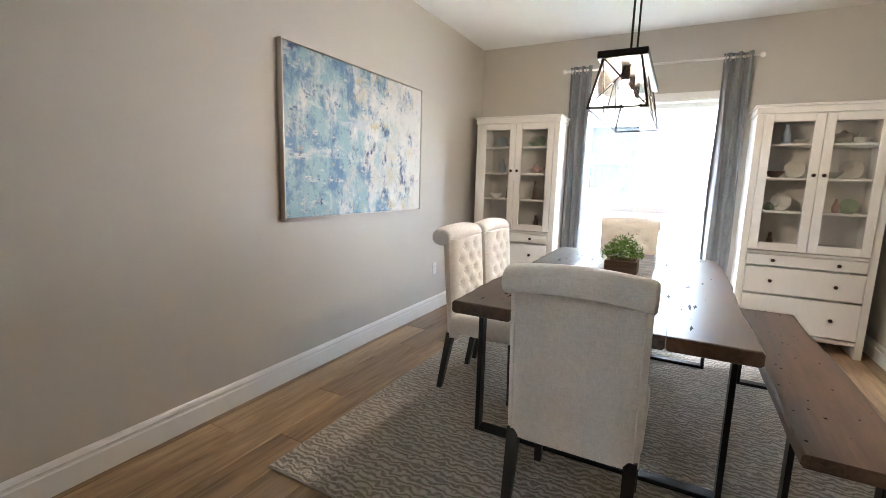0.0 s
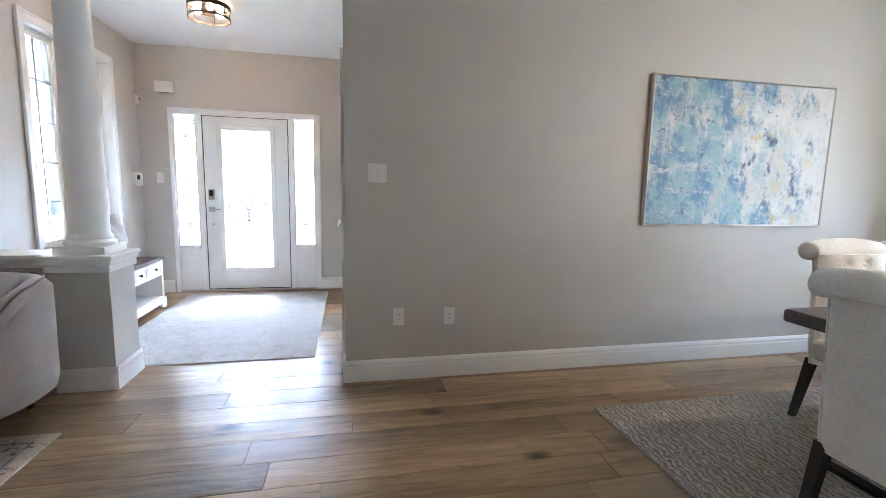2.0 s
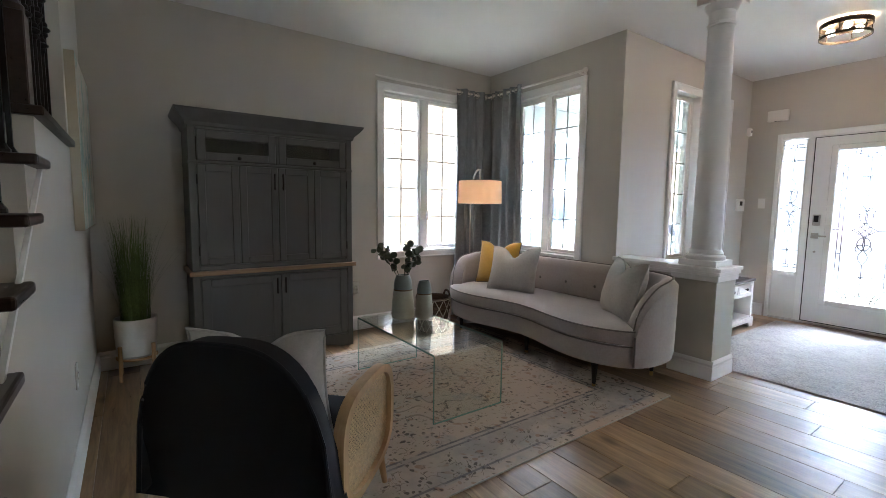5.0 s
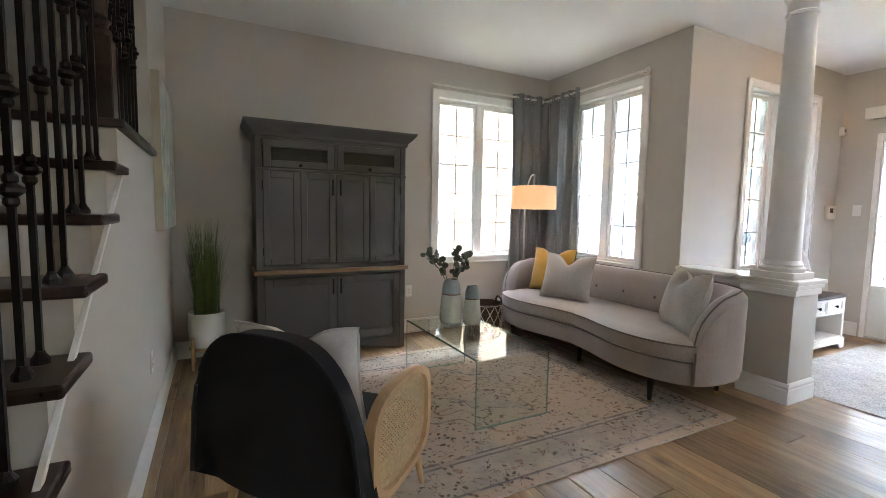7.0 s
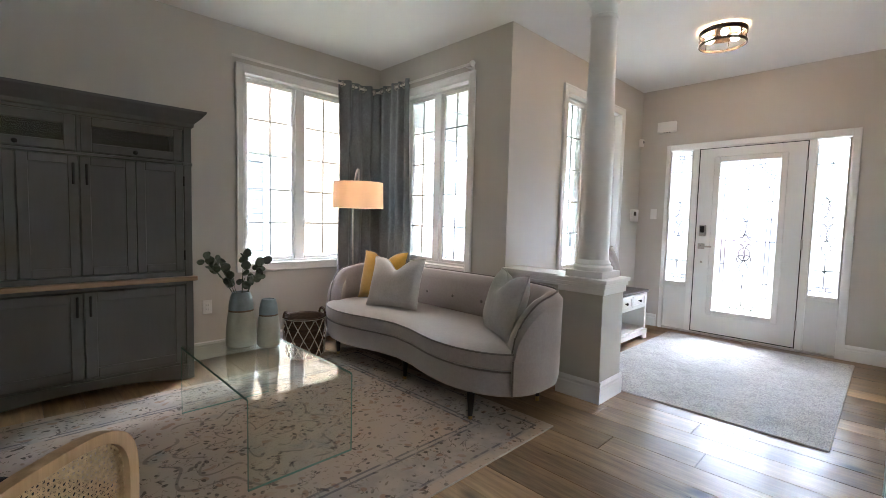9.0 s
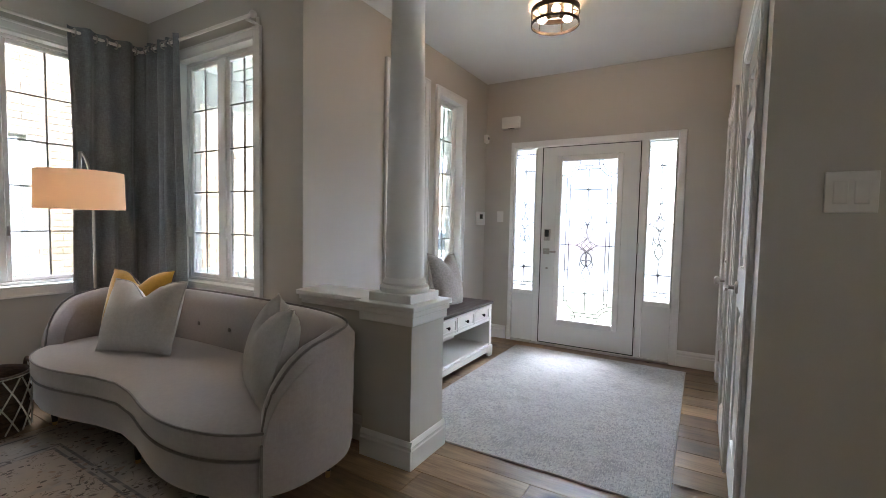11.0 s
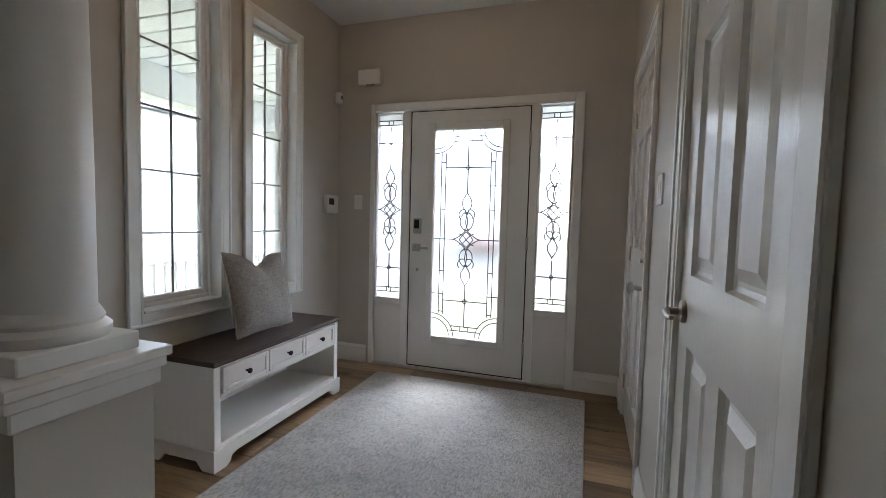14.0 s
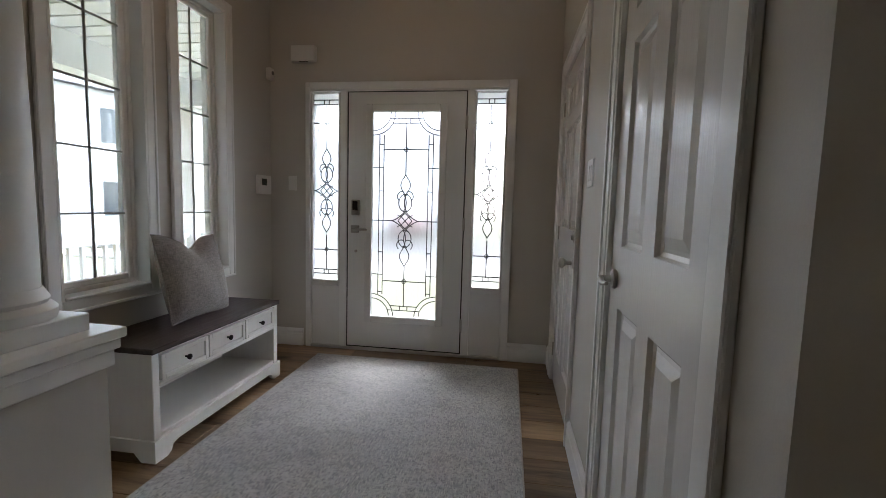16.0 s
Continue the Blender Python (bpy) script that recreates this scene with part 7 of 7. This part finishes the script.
for p, q in zip(rings, rings[1:]):
    for k in range(4):
        bm.faces.new((p[k], p[(k + 1) % 4], q[(k + 1) % 4], q[k]))
bm.faces.new(rings[0][::-1])
bm.faces.new(rings[-1])
part("cornice", bm, M_HUTCH, hu)


def shaker_door(parent, x0, x1, z0, z1, y, f=0.052, glazed=False, mids=()):
    """Frame-and-panel door with its front at y."""
    bm = boxes((x0, x0 + f, y, y + 0.02, z0, z1), (x1 - f, x1, y, y + 0.02, z0, z1), (x0 + f, x1 - f, y, y + 0.02, z1 - f, z1), (x0 + f, x1 - f, y, y + 0.02, z0, z0 + f), bevel=0.003)
    dr = part("door", bm, M_HUTCH, parent)
    if glazed:
        pane_object("pane", boxes((x0 + f, x1 - f, y + 0.008, y + 0.011, z0 + f, z1 - f)), dr, M_THINGLASS)
    else:
        part("door_panel", boxes((x0 + f, x1 - f, y + 0.009, y + 0.016, z0 + f, z1 - f)), M_HUTCH, dr)
    return dr


def bar_pull(parent, x, z, y, ln=0.13):
    bm = boxes((x - 0.007, x + 0.007, y - 0.028, y - 0.016, z - ln / 2, z + ln / 2), bevel=0.004)
    for s in (-1, 1):
        box(bm, x - 0.005, x + 0.005, y - 0.018, y, z + s * (ln / 2 - 0.02) - 0.006, z + s * (ln / 2 - 0.02) + 0.006)
    part("bar_pull", bm, M_BLACK, parent, "black iron bar pull")


yd = yf - 0.008
xs_ = (-hw_ + 0.053, -hw_ / 2 + 0.024, -0.002, hw_ / 2 - 0.024, hw_ - 0.053)
for i in range(4):
    d_ = shaker_door(hu, xs_[i] + 0.002, xs_[i + 1] - 0.002, 0.79, 1.53, yd + 0.01)
    if i in (1, 2):
        bar_pull(d_, -0.032 if i == 1 else 0.032, 1.42, yd + 0.01)
    else:
        for z in (0.90, 1.42):
            part("hinge", boxes((xs_[0] - 0.006 if i == 0 else xs_[4] - 0.004, xs_[0] + 0.004 if i == 0 else xs_[4] + 0.006, yd + 0.004, yd + 0.012, z - 0.035, z + 0.035), bevel=0.002), M_BLACK, d_)
for x0, x1, px_ in ((-hw_ + 0.055, -0.004, -0.032), (0.004, hw_ - 0.055, 0.032)):
    d_ = shaker_door(hu, x0, x1, 0.135, 0.685, yd, 0.062)
    bar_pull(d_, px_, 0.60, yd)
    g_ = shaker_door(hu, x0 + 0.004, x1 - 0.012 if x1 < 0 else x1 - 0.004, 1.56, 1.772, yd + 0.01, 0.055, True)
    part("knob", lathe([(0.006, 0), (0.006, 0.012), (0.014, 0.017), (0.014, 0.024), (0, 0.028)], 14, m=pose((x0 + x1) / 2, yd + 0.01, 1.582, 90, 0, 0)), M_BLACK, g_, "", True)

# armchair with cane sides
ac = thing("armchair", pose(0.785, -1.772, 0.0, 0, 0, 134), "navy velvet barrel armchair with oak and cane sides", "armchair")
# local +y is its front
bm = bmesh.new()
n, rows_ = 28, 14
W2 = 0.358
outer, inner_ = [], []
for j in range(rows_ + 1):
    v = j / rows_
    ro, ri = [], []
    for i in range(n + 1):
        u = -1 + 2 * i / n
        topz = 0.30 + 0.535 * (1 - abs(u) ** 3.0) ** 0.5
        z = 0.22 + (topz - 0.22) * v
        lean = -0.27 - 0.10 * v + 0.05 * u * u
        x = u * W2 * (0.90 + 0.10 * min(1.0, 1.6 * v)) * (1 - 0.05 * v * v)
        ro.append(bm.verts.new((x, lean - 0.035, z)))
        ri.append(bm.verts.new((x * 0.97, lean + 0.055, z)))
    outer.append(ro)
    inner_.append(ri)
for j in range(rows_):
    for i in range(n):
        bm.faces.new((outer[j][i], outer[j][i + 1], outer[j + 1][i + 1], outer[j + 1][i]))
        bm.faces.new((inner_[j][i + 1], inner_[j][i], inner_[j + 1][i], inner_[j + 1][i + 1]))
for i in range(n):
    bm.faces.new((outer[-1][i], outer[-1][i + 1], inner_[-1][i + 1], inner_[-1][i]))
    bm.faces.new((outer[0][i + 1], outer[0][i], inner_[0][i], inner_[0][i + 1]))
for j in range(rows_):
    bm.faces.new((outer[j][0], outer[j + 1][0], inner_[j + 1][0], inner_[j][0]))
    bm.faces.new((outer[j + 1][n], outer[j][n], inner_[j][n], inner_[j + 1][n]))
rim = [v.co.copy() for v in outer[-1]]
bk = part("backrest", bm, M_NAVY, ac, "", True)
part("piping", tube([p + Vector((0, 0.006, 0.0)) for p in rim], 0.008, 8), M_NAVY, bk, "", True)
part("seat", boxes((-0.275, 0.275, -0.25, 0.30, 0.27, 0.405), bevel=0.05, seg=4), M_NAVY, ac, "", True)
part("seat_rail", boxes((-0.28, 0.28, -0.26, 0.28, 0.22, 0.268), bevel=0.008), M_OAKL, ac)
for s in (-1, 1):
    # side panel: rounded oak hoop filled with cane
    hoop = []
    for a in range(0, 360, 8):
        c_, s_ = math.cos(radians(a)), math.sin(radians(a))
        y = 0.02 + 0.27 * math.copysign(abs(c_) ** 0.62, c_)
        z = 0.405 + 0.205 * math.copysign(abs(s_) ** 0.62, s_) 
        hoop.append((s * 0.314, y, z))
    bm = bmesh.new()
    ro = [[bm.verts.new((s * (0.314 + dx), 0.03 + (y - 0.03) * k, 0.405 + (z - 0.405) * k)) for _, y, z in hoop] for dx, k in ((-0.019, 1.0), (0.019, 1.0), (0.019, 0.86), (-0.019, 0.86))]
    q = len(hoop)
    for p_, r_ in zip(ro, ro[1:] + ro[:1]):
        for i in range(q):
            bm.faces.new((p_[i], p_[(i + 1) % q], r_[(i + 1) % q], r_[i]))
    arm = part("arm_frame", bm, M_OAKL, ac, "rounded blond oak arm frame", True)
    bm = bmesh.new()

    def inside(y, z):
        return abs((y - 0.03) / 0.245) ** 3.2 + abs((z - 0.410) / 0.185) ** 3.2 < 1
    strands = []
    k = -0.27
    while k < 0.34:
        for dy, dz in ((1, 0), (0, 1), (0.7071, 0.7071), (0.7071, -0.7071)):
            run = []
            for t in range(-60, 61):
                y, z = (0.03 + t * 0.007, 0.41 + k - 0.03) if dy == 1 else (0.03 + k - 0.03, 0.41 + t * 0.007) if dz == 1 else (0.03 + t * 0.007 * dy + (k - 0.03) * 1.3, 0.41 + t * 0.007 * dz)
                if inside(y, z):
                    run.append((s * 0.314, y, z))
            if len(run) > 2:
                strands.append((run[0], run[-1]))
        k += 0.0135
    for p0, p1 in strands:
        d_ = (Vector(p1) - Vector(p0)).normalized()
        sv = Vector((1, 0, 0)).cross(d_) * 0.0014
        for ox in (-0.0015, 0.0015):
            o_ = Vector((ox, 0, 0))
            bm.faces.new([bm.verts.new(Vector(p) + o_) for p in (Vector(p0) - sv, Vector(p0) + sv, Vector(p1) + sv, Vector(p1) - sv)])
    tagged(part("cane_weave", bm, M_CANE, arm, "woven natural cane"), kind="stuff")
    for y, oy in ((0.24, 0.05), (-0.20, -0.06)):
        part("leg", tube([(s * 0.275, y, 0.235), (s * 0.292, y + oy, 0.012)], [0.021, 0.012], 12), M_OAKL, ac, "", True)
pillow("throw_pillow", pose(0.876, -1.652, 0.404, -15, 0, -35), 0.44, 0.46, 0.20, 0.06, M_GREYPILLOW, "grey throw pillow on the navy armchair", M_GREYPILLOW)

# potted grass
gp = thing("potted_grass", pose(1.258, -3.885, 0), "tall green grass in a white pot on wooden legs", "potted plant")
part("pot", lathe([(0.105, 0.16), (0.12, 0.17), (0.128, 0.30), (0.130, 0.43), (0.122, 0.43), (0.118, 0.38), (0.0, 0.37)], 40), M_WHITEPOT, gp, "white ceramic pot", True)
for a in (45, 135, 225, 315):
    c_, s_ = math.cos(radians(a)), math.sin(radians(a))
    part("stand_leg", tube([(0.137 * c_, 0.137 * s_, 0.25), (0.140 * c_, 0.140 * s_, 0.0)], [0.014, 0.011], 10), M_OAKL, gp, "", True)
part("stand_ring", tube([(0.118 * math.cos(q), 0.118 * math.sin(q), 0.148) for q in [2 * math.pi * j / 32 for j in range(32)]], 0.010, 8, closed=True), M_OAKL, gp, "", True)
bm = bmesh.new()
for k in range(520):
    a, r = rng.uniform(0, 6.28), 0.09 * rng.uniform(0, 1) ** 0.5
    h = rng.uniform(0.45, 0.80)
    lean = rng.uniform(0.0, 0.12) * (1 + 1.5 * (rng.random() < 0.12))
    az = a + rng.uniform(-0.6, 0.6)
    w = rng.uniform(0.0018, 0.0035)
    sx_, sy_ = -math.sin(az) * w, math.cos(az) * w
    prev = None
    for i in range(6):
        f = i / 5
        x, y, z = r * math.cos(a) + lean * f ** 2 * math.cos(az), r * math.sin(a) + lean * f ** 2 * math.sin(az), 0.37 + h * f
        wd = 1 - f * 0.9
        cur = (bm.verts.new((x - sx_ * wd, y - sy_ * wd, z)), bm.verts.new((x + sx_ * wd, y + sy_ * wd, z)))
        if prev:
            bm.faces.new((prev[0], prev[1], cur[1], cur[0]))
        prev = cur
tagged(part("grass_blades", bm, M_GRASSB, gp, "tall narrow green blades"), kind="stuff")

# canvas on the stair wall
M_ART2 = canvas_mat("pale_abstract_paint", [((0.60, 0.60, 0.56), 2.0, 0.4, 0.6, 0.0, 1.0), ((0.20, 0.42, 0.40), 2.6, 0.48, 0.58, 0.0, 2.0), ((0.60, 0.36, 0.12), 4.0, 0.56, 0.64, 0.05, 1.5), ((0.08, 0.28, 0.27), 4.5, 0.54, 0.62, 0.0, 1.6), ((0.66, 0.65, 0.61), 7.0, 0.54, 0.64, 0.0, 0.7)], 9.0)
M_ART2E = mat("raw_canvas_edge", (0.50, 0.45, 0.35), 0.8, vary=0.08, scale=6, bump=0.4, bump_scale=260)
p2_ = thing("painting", pose(SX - 0.0005, -3.60, 1.56, 0, 0, -90), "pale abstract canvas with green and orange strokes", "painting")
part("canvas", boxes((-0.446, 0.446, -0.044, -0.038, -0.466, 0.466), bevel=0.002), M_ART2, p2_)
part("canvas_edge", boxes((-0.45, -0.446, -0.043, 0.0, -0.47, 0.47), (0.446, 0.45, -0.043, 0.0, -0.47, 0.47), (-0.446, 0.446, -0.043, 0.0, 0.466, 0.47), (-0.446, 0.446, -0.043, 0.0, -0.47, -0.466), (-0.446, 0.446, -0.037, 0.0, -0.466, 0.466)), M_ART2E, p2_, "raw beige wrapped canvas edge")


# ---- foyer ----
fb_ = thing("storage_bench", pose(-3.665, -2.18, 0, 0, 0, 180), "white storage bench with dark wood top and three drawers", "storage bench")
bw2, bd2 = 0.525, 0.195
part("bench_top", boxes((-bw2 - 0.012, bw2 + 0.012, -bd2 - 0.015, bd2 + 0.005, 0.492, 0.518), bevel=0.006, seg=2), wood_mat("espresso_top", (0.018, 0.010, 0.007), (0.055, 0.030, 0.020), rough=0.35, knots=False, along="X", per_object=0.05), fb_, "dark espresso wood top")
for nm_, sp_ in zip(('side_panel', 'side_panel', 'back_panel', 'drawer_floor', 'rail', 'rail'), ((-bw2, -bw2 + 0.04, -bd2, bd2, 0.03, 0.492), (bw2 - 0.04, bw2, -bd2, bd2, 0.03, 0.492), (-bw2 + 0.04, bw2 - 0.04, bd2 - 0.012, bd2, 0.10, 0.492), (-bw2 + 0.04, bw2 - 0.04, -bd2 + 0.02, bd2 - 0.012, 0.335, 0.350), (-bw2 + 0.04, bw2 - 0.04, -bd2, -bd2 + 0.02, 0.335, 0.355), (-bw2 + 0.04, bw2 - 0.04, -bd2, -bd2 + 0.02, 0.478, 0.492))):
    part(nm_, boxes(sp_, bevel=0.003), M_CABW, fb_)
part("lower_shelf", boxes((-bw2 + 0.04, bw2 - 0.04, -bd2 + 0.004, bd2 - 0.012, 0.098, 0.118), bevel=0.003), M_CABW, fb_)
bm = bmesh.new()
outl = [(-bw2 - 0.012, 0.10), (-bw2 - 0.012, 0.0005), (-bw2 + 0.06, 0.0005), (-bw2 + 0.085, 0.015), (-bw2 + 0.095, 0.04), (-bw2 + 0.13, 0.05), (bw2 - 0.13, 0.05), (bw2 - 0.095, 0.04), (bw2 - 0.085, 0.015), (bw2 - 0.06, 0.0005), (bw2 + 0.012, 0.0005), (bw2 + 0.012, 0.10)]
prism(outl, 0.02, Matrix.Translation((0, -bd2 - 0.012, 0)), bm)
for s in (-1, 1):
    o2 = [(-bd2 + 0.008, 0.10), (-bd2 + 0.008, 0.0005), (-bd2 + 0.06, 0.0005), (-bd2 + 0.10, 0.045), (bd2 - 0.10, 0.045), (bd2 - 0.06, 0.0005), (bd2, 0.0005), (bd2, 0.10)]
    b2 = prism(o2, 0.018, Matrix(((0, 1, 0, s * bw2 + (-0.006 if s > 0 else -0.012)), (1, 0, 0, 0), (0, 0, 1, 0), (0, 0, 0, 1))))
    me_ = bpy.data.meshes.new("tmp")
    b2.to_mesh(me_)
    bm.from_mesh(me_)
    b2.free()
    bpy.data.meshes.remove(me_)
part("bracket_base", bm, M_CABW, fb_)
for i in range(3):
    x0 = -bw2 + 0.045 + i * (2 * bw2 - 0.09) / 3 + 0.004
    x1 = x0 + (2 * bw2 - 0.09) / 3 - 0.008
    dw = part("drawer", boxes((x0, x0 + 0.022, -bd2 - 0.006, -bd2 + 0.016, 0.358, 0.475), (x1 - 0.022, x1, -bd2 - 0.006, -bd2 + 0.016, 0.358, 0.475), (x0 + 0.022, x1 - 0.022, -bd2 - 0.006, -bd2 + 0.016, 0.453, 0.475), (x0 + 0.022, x1 - 0.022, -bd2 - 0.006, -bd2 + 0.016, 0.358, 0.380), (x0 + 0.022, x1 - 0.022, -bd2 + 0.002, -bd2 + 0.014, 0.380, 0.453), bevel=0.002), M_CABW, fb_)
    part("knob", lathe([(0.005, 0), (0.005, 0.012), (0.013, 0.018), (0.014, 0.026), (0.008, 0.031), (0, 0.032)], 16, m=pose((x0 + x1) / 2, -bd2 + 0.002, 0.418, 90, 0, 0)), M_BLACK, dw, "black round knob", True)
pillow("throw_pillow", pose(-3.70, -2.155, 0.517, -14, 3, 184), 0.52, 0.47, 0.17, 0.07, M_TAUPE, "heathered taupe throw pillow on the foyer bench", M_TAUPE)

def worn_rug_mat():
    """Low pile in two greys: worn cloudy patches, fine cross threads and faint traces of a pattern."""
    m = mat("mottled_grey_rug", (0.52, 0.525, 0.53), 0.95, vary=0.0, scale=3.0, spec=0.1)
    n, l = m.node_tree.nodes, m.node_tree.links
    b = n["Principled BSDF"]
    tc = n.new("ShaderNodeTexCoord")
    cur = None
    for sc, st, lo, hi, c in ((2.5, (1, 1, 1), 0.35, 0.65, (0.50, 0.51, 0.515)), (9.0, (1, 0.8, 1), 0.48, 0.66, (0.40, 0.405, 0.41)), (75.0, (1, 1, 1), 0.47, 0.62, (0.33, 0.335, 0.345)),
                              (150.0, (0.25, 1, 1), 0.46, 0.66, (0.66, 0.65, 0.63)), (150.0, (1, 0.25, 1), 0.52, 0.70, (0.43, 0.43, 0.435))):
        mp = n.new("ShaderNodeMapping")
        mp.inputs["Scale"].default_value = st
        mp.inputs["Location"].default_value = (sc, 2 * sc, 0)
        nz = n.new("ShaderNodeTexNoise")
        nz.inputs["Scale"].default_value, nz.inputs["Detail"].default_value = sc, 5
        mr = n.new("ShaderNodeMapRange")
        mr.inputs["From Min"].default_value, mr.inputs["From Max"].default_value = lo, hi
        mx = n.new("ShaderNodeMix")
        mx.data_type = "RGBA"
        mx.inputs["A"].default_value, mx.inputs["B"].default_value = (0.60, 0.60, 0.595, 1), (*c, 1)
        l.new(tc.outputs["Object"], mp.inputs["Vector"])
        l.new(mp.outputs[0], nz.inputs["Vector"])
        l.new(nz.outputs["Fac"], mr.inputs["Value"])
        l.new(mr.outputs[0], mx.inputs["Factor"])
        if cur is not None:
            l.new(cur, mx.inputs["A"])
        cur = mx.outputs["Result"]
    l.new(cur, b.inputs["Base Color"])
    bp = n.new("ShaderNodeBump")
    bp.inputs["Strength"].default_value, bp.inputs["Distance"].default_value = 0.5, 0.003
    l.new(nz.outputs["Fac"], bp.inputs["Height"])
    l.new(bp.outputs[0], b.inputs["Normal"])
    return m


M_FRUG = worn_rug_mat()
rug("area_rug", -3.575, -1.135, 2.15, 1.53, M_FRUG, M_EDGE2, "mottled grey rug on the foyer floor", 0.008)

# ceiling light of the foyer
cl_ = thing("ceiling_light", pose(-3.49, -1.25, H), "bronze two-ring flush ceiling light with lit bulbs", "ceiling light")
part("canopy", lathe([(0.0, -0.020), (0.118, -0.020), (0.124, -0.012), (0.124, -0.0005)], 44), M_KNOB, cl_, "", True)
for z, hh in ((-0.050, 0.034), (-0.128, 0.018)):
    part("ring", lathe([(0.158, z), (0.166, z), (0.166, z + hh), (0.158, z + hh), (0.158, z)], 48, cap=False), M_KNOB, cl_, "", True)
for a in range(0, 360, 60):
    part("upright", tube([(0.163 * math.cos(radians(a)), 0.163 * math.sin(radians(a)), -0.12), (0.163 * math.cos(radians(a)), 0.163 * math.sin(radians(a)), -0.02)], 0.004, 6), M_KNOB, cl_)
    part("bracket", tube([(0.12 * math.cos(radians(a)), 0.12 * math.sin(radians(a)), -0.016), (0.16 * math.cos(radians(a)), 0.16 * math.sin(radians(a)), -0.022)], 0.004, 6), M_KNOB, cl_)
M_BULB2 = glow_mat("foyer_bulb", (1.0, 0.62, 0.32), 1.3)
for a in (20, 140, 260):
    c_, s_ = math.cos(radians(a)), math.sin(radians(a))
    part("socket", tube([(0.03 * c_, 0.03 * s_, -0.05), (0.065 * c_, 0.065 * s_, -0.055)], 0.016, 12), M_KNOB, cl_, "", True)
    part("bulb", lathe([(0.013, 0), (0.026, 0.025), (0.028, 0.045), (0.018, 0.065), (0, 0.072)], 16, m=Matrix.Translation((0.06 * c_, 0.06 * s_, -0.056)) @ Matrix.Rotation(radians(a), 4, "Z") @ Matrix.Rotation(radians(95), 4, "Y")), M_BULB2, cl_, "glowing warm bulb", True)

# small wall devices
sr = thing("door_chime", pose(-4.84, -2.095, 2.315, 0, 0, 90), "white plastic door chime box", "door chime")
part("cover", boxes((-0.098, 0.098, -0.05, -0.0005, -0.06, 0.06), bevel=0.008, seg=2), M_PLATE, sr, "", True)
part("grille", boxes(*[(x - 0.008, x + 0.008, -0.045, -0.02, -0.0615, -0.0595) for x in (-0.02, 0.005, 0.03)]), M_BLACK, sr)
mo = thing("corner_sensor", pose(-4.80, -2.39, 2.165, 0, 0, 180), "small white alarm sensor in the wall corner", "alarm sensor")
part("shell", boxes((-0.03, 0.03, -0.045, -0.0005, -0.045, 0.045), bevel=0.012, seg=3), M_PLATE, mo, "", True)
part("lens", lathe([(0.016, 0), (0.016, 0.004), (0.008, 0.008), (0, 0.009)], 16, m=pose(0, -0.045, 0.005, 90, 0, 0)), M_BAR, mo, "", True)
tm = thing("alarm_keypad", pose(-4.705, -2.39, 1.302, 0, 0, 180), "white wall keypad with a small dark screen", "keypad")
part("case", boxes((-0.085, 0.085, -0.034, -0.0005, -0.072, 0.072), bevel=0.006, seg=2), M_PLATE, tm, "", True)
part("screen", boxes((-0.055, 0.015, -0.036, -0.033, -0.005, 0.045), bevel=0.001), mat("dark_lcd", (0.05, 0.06, 0.05), 0.2), tm)

# ---- floor planks ----
PW = 0.19
rng = random.Random(5)
joined = bmesh.new()
count = 0
x = -5.02
while x < 2.5:
    x1 = min(x + PW, 2.62)
    y = -4.29 - rng.random() * 1.2
    while y < 5.05:
        y1 = y + rng.choice((0.9, 1.3, 1.6, 1.9))
        a, b = max(y, -4.29), min(y1, 5.05)
        cx_, cy_ = (x + x1) / 2, (a + b) / 2
        if cx_ < -2.12:
            a, b = max(a, -2.50 if cx_ < -2.38 else -4.29), min(b, 0.80)
        if cx_ > 1.62:
            b = min(b, 1.32)
        if b - a > 0.05:
            bm = bmesh.new()
            w, ln = (x1 - x) / 2 - 0.0008, (b - a) / 2 - 0.0008
            box(bm, -w, w, -ln, ln, -0.014, 0, 0.0018)
            ob = part("plank", bm, M_FLOOR, floor)
            ob.location = ((x + x1) / 2, (a + b) / 2, 0)
        y = y1
    x = x1
tagged(part("floor_hall", boxes((2.64, 4.10, -4.13, 1.25, -0.014, 0)), M_FLOOR, floor))
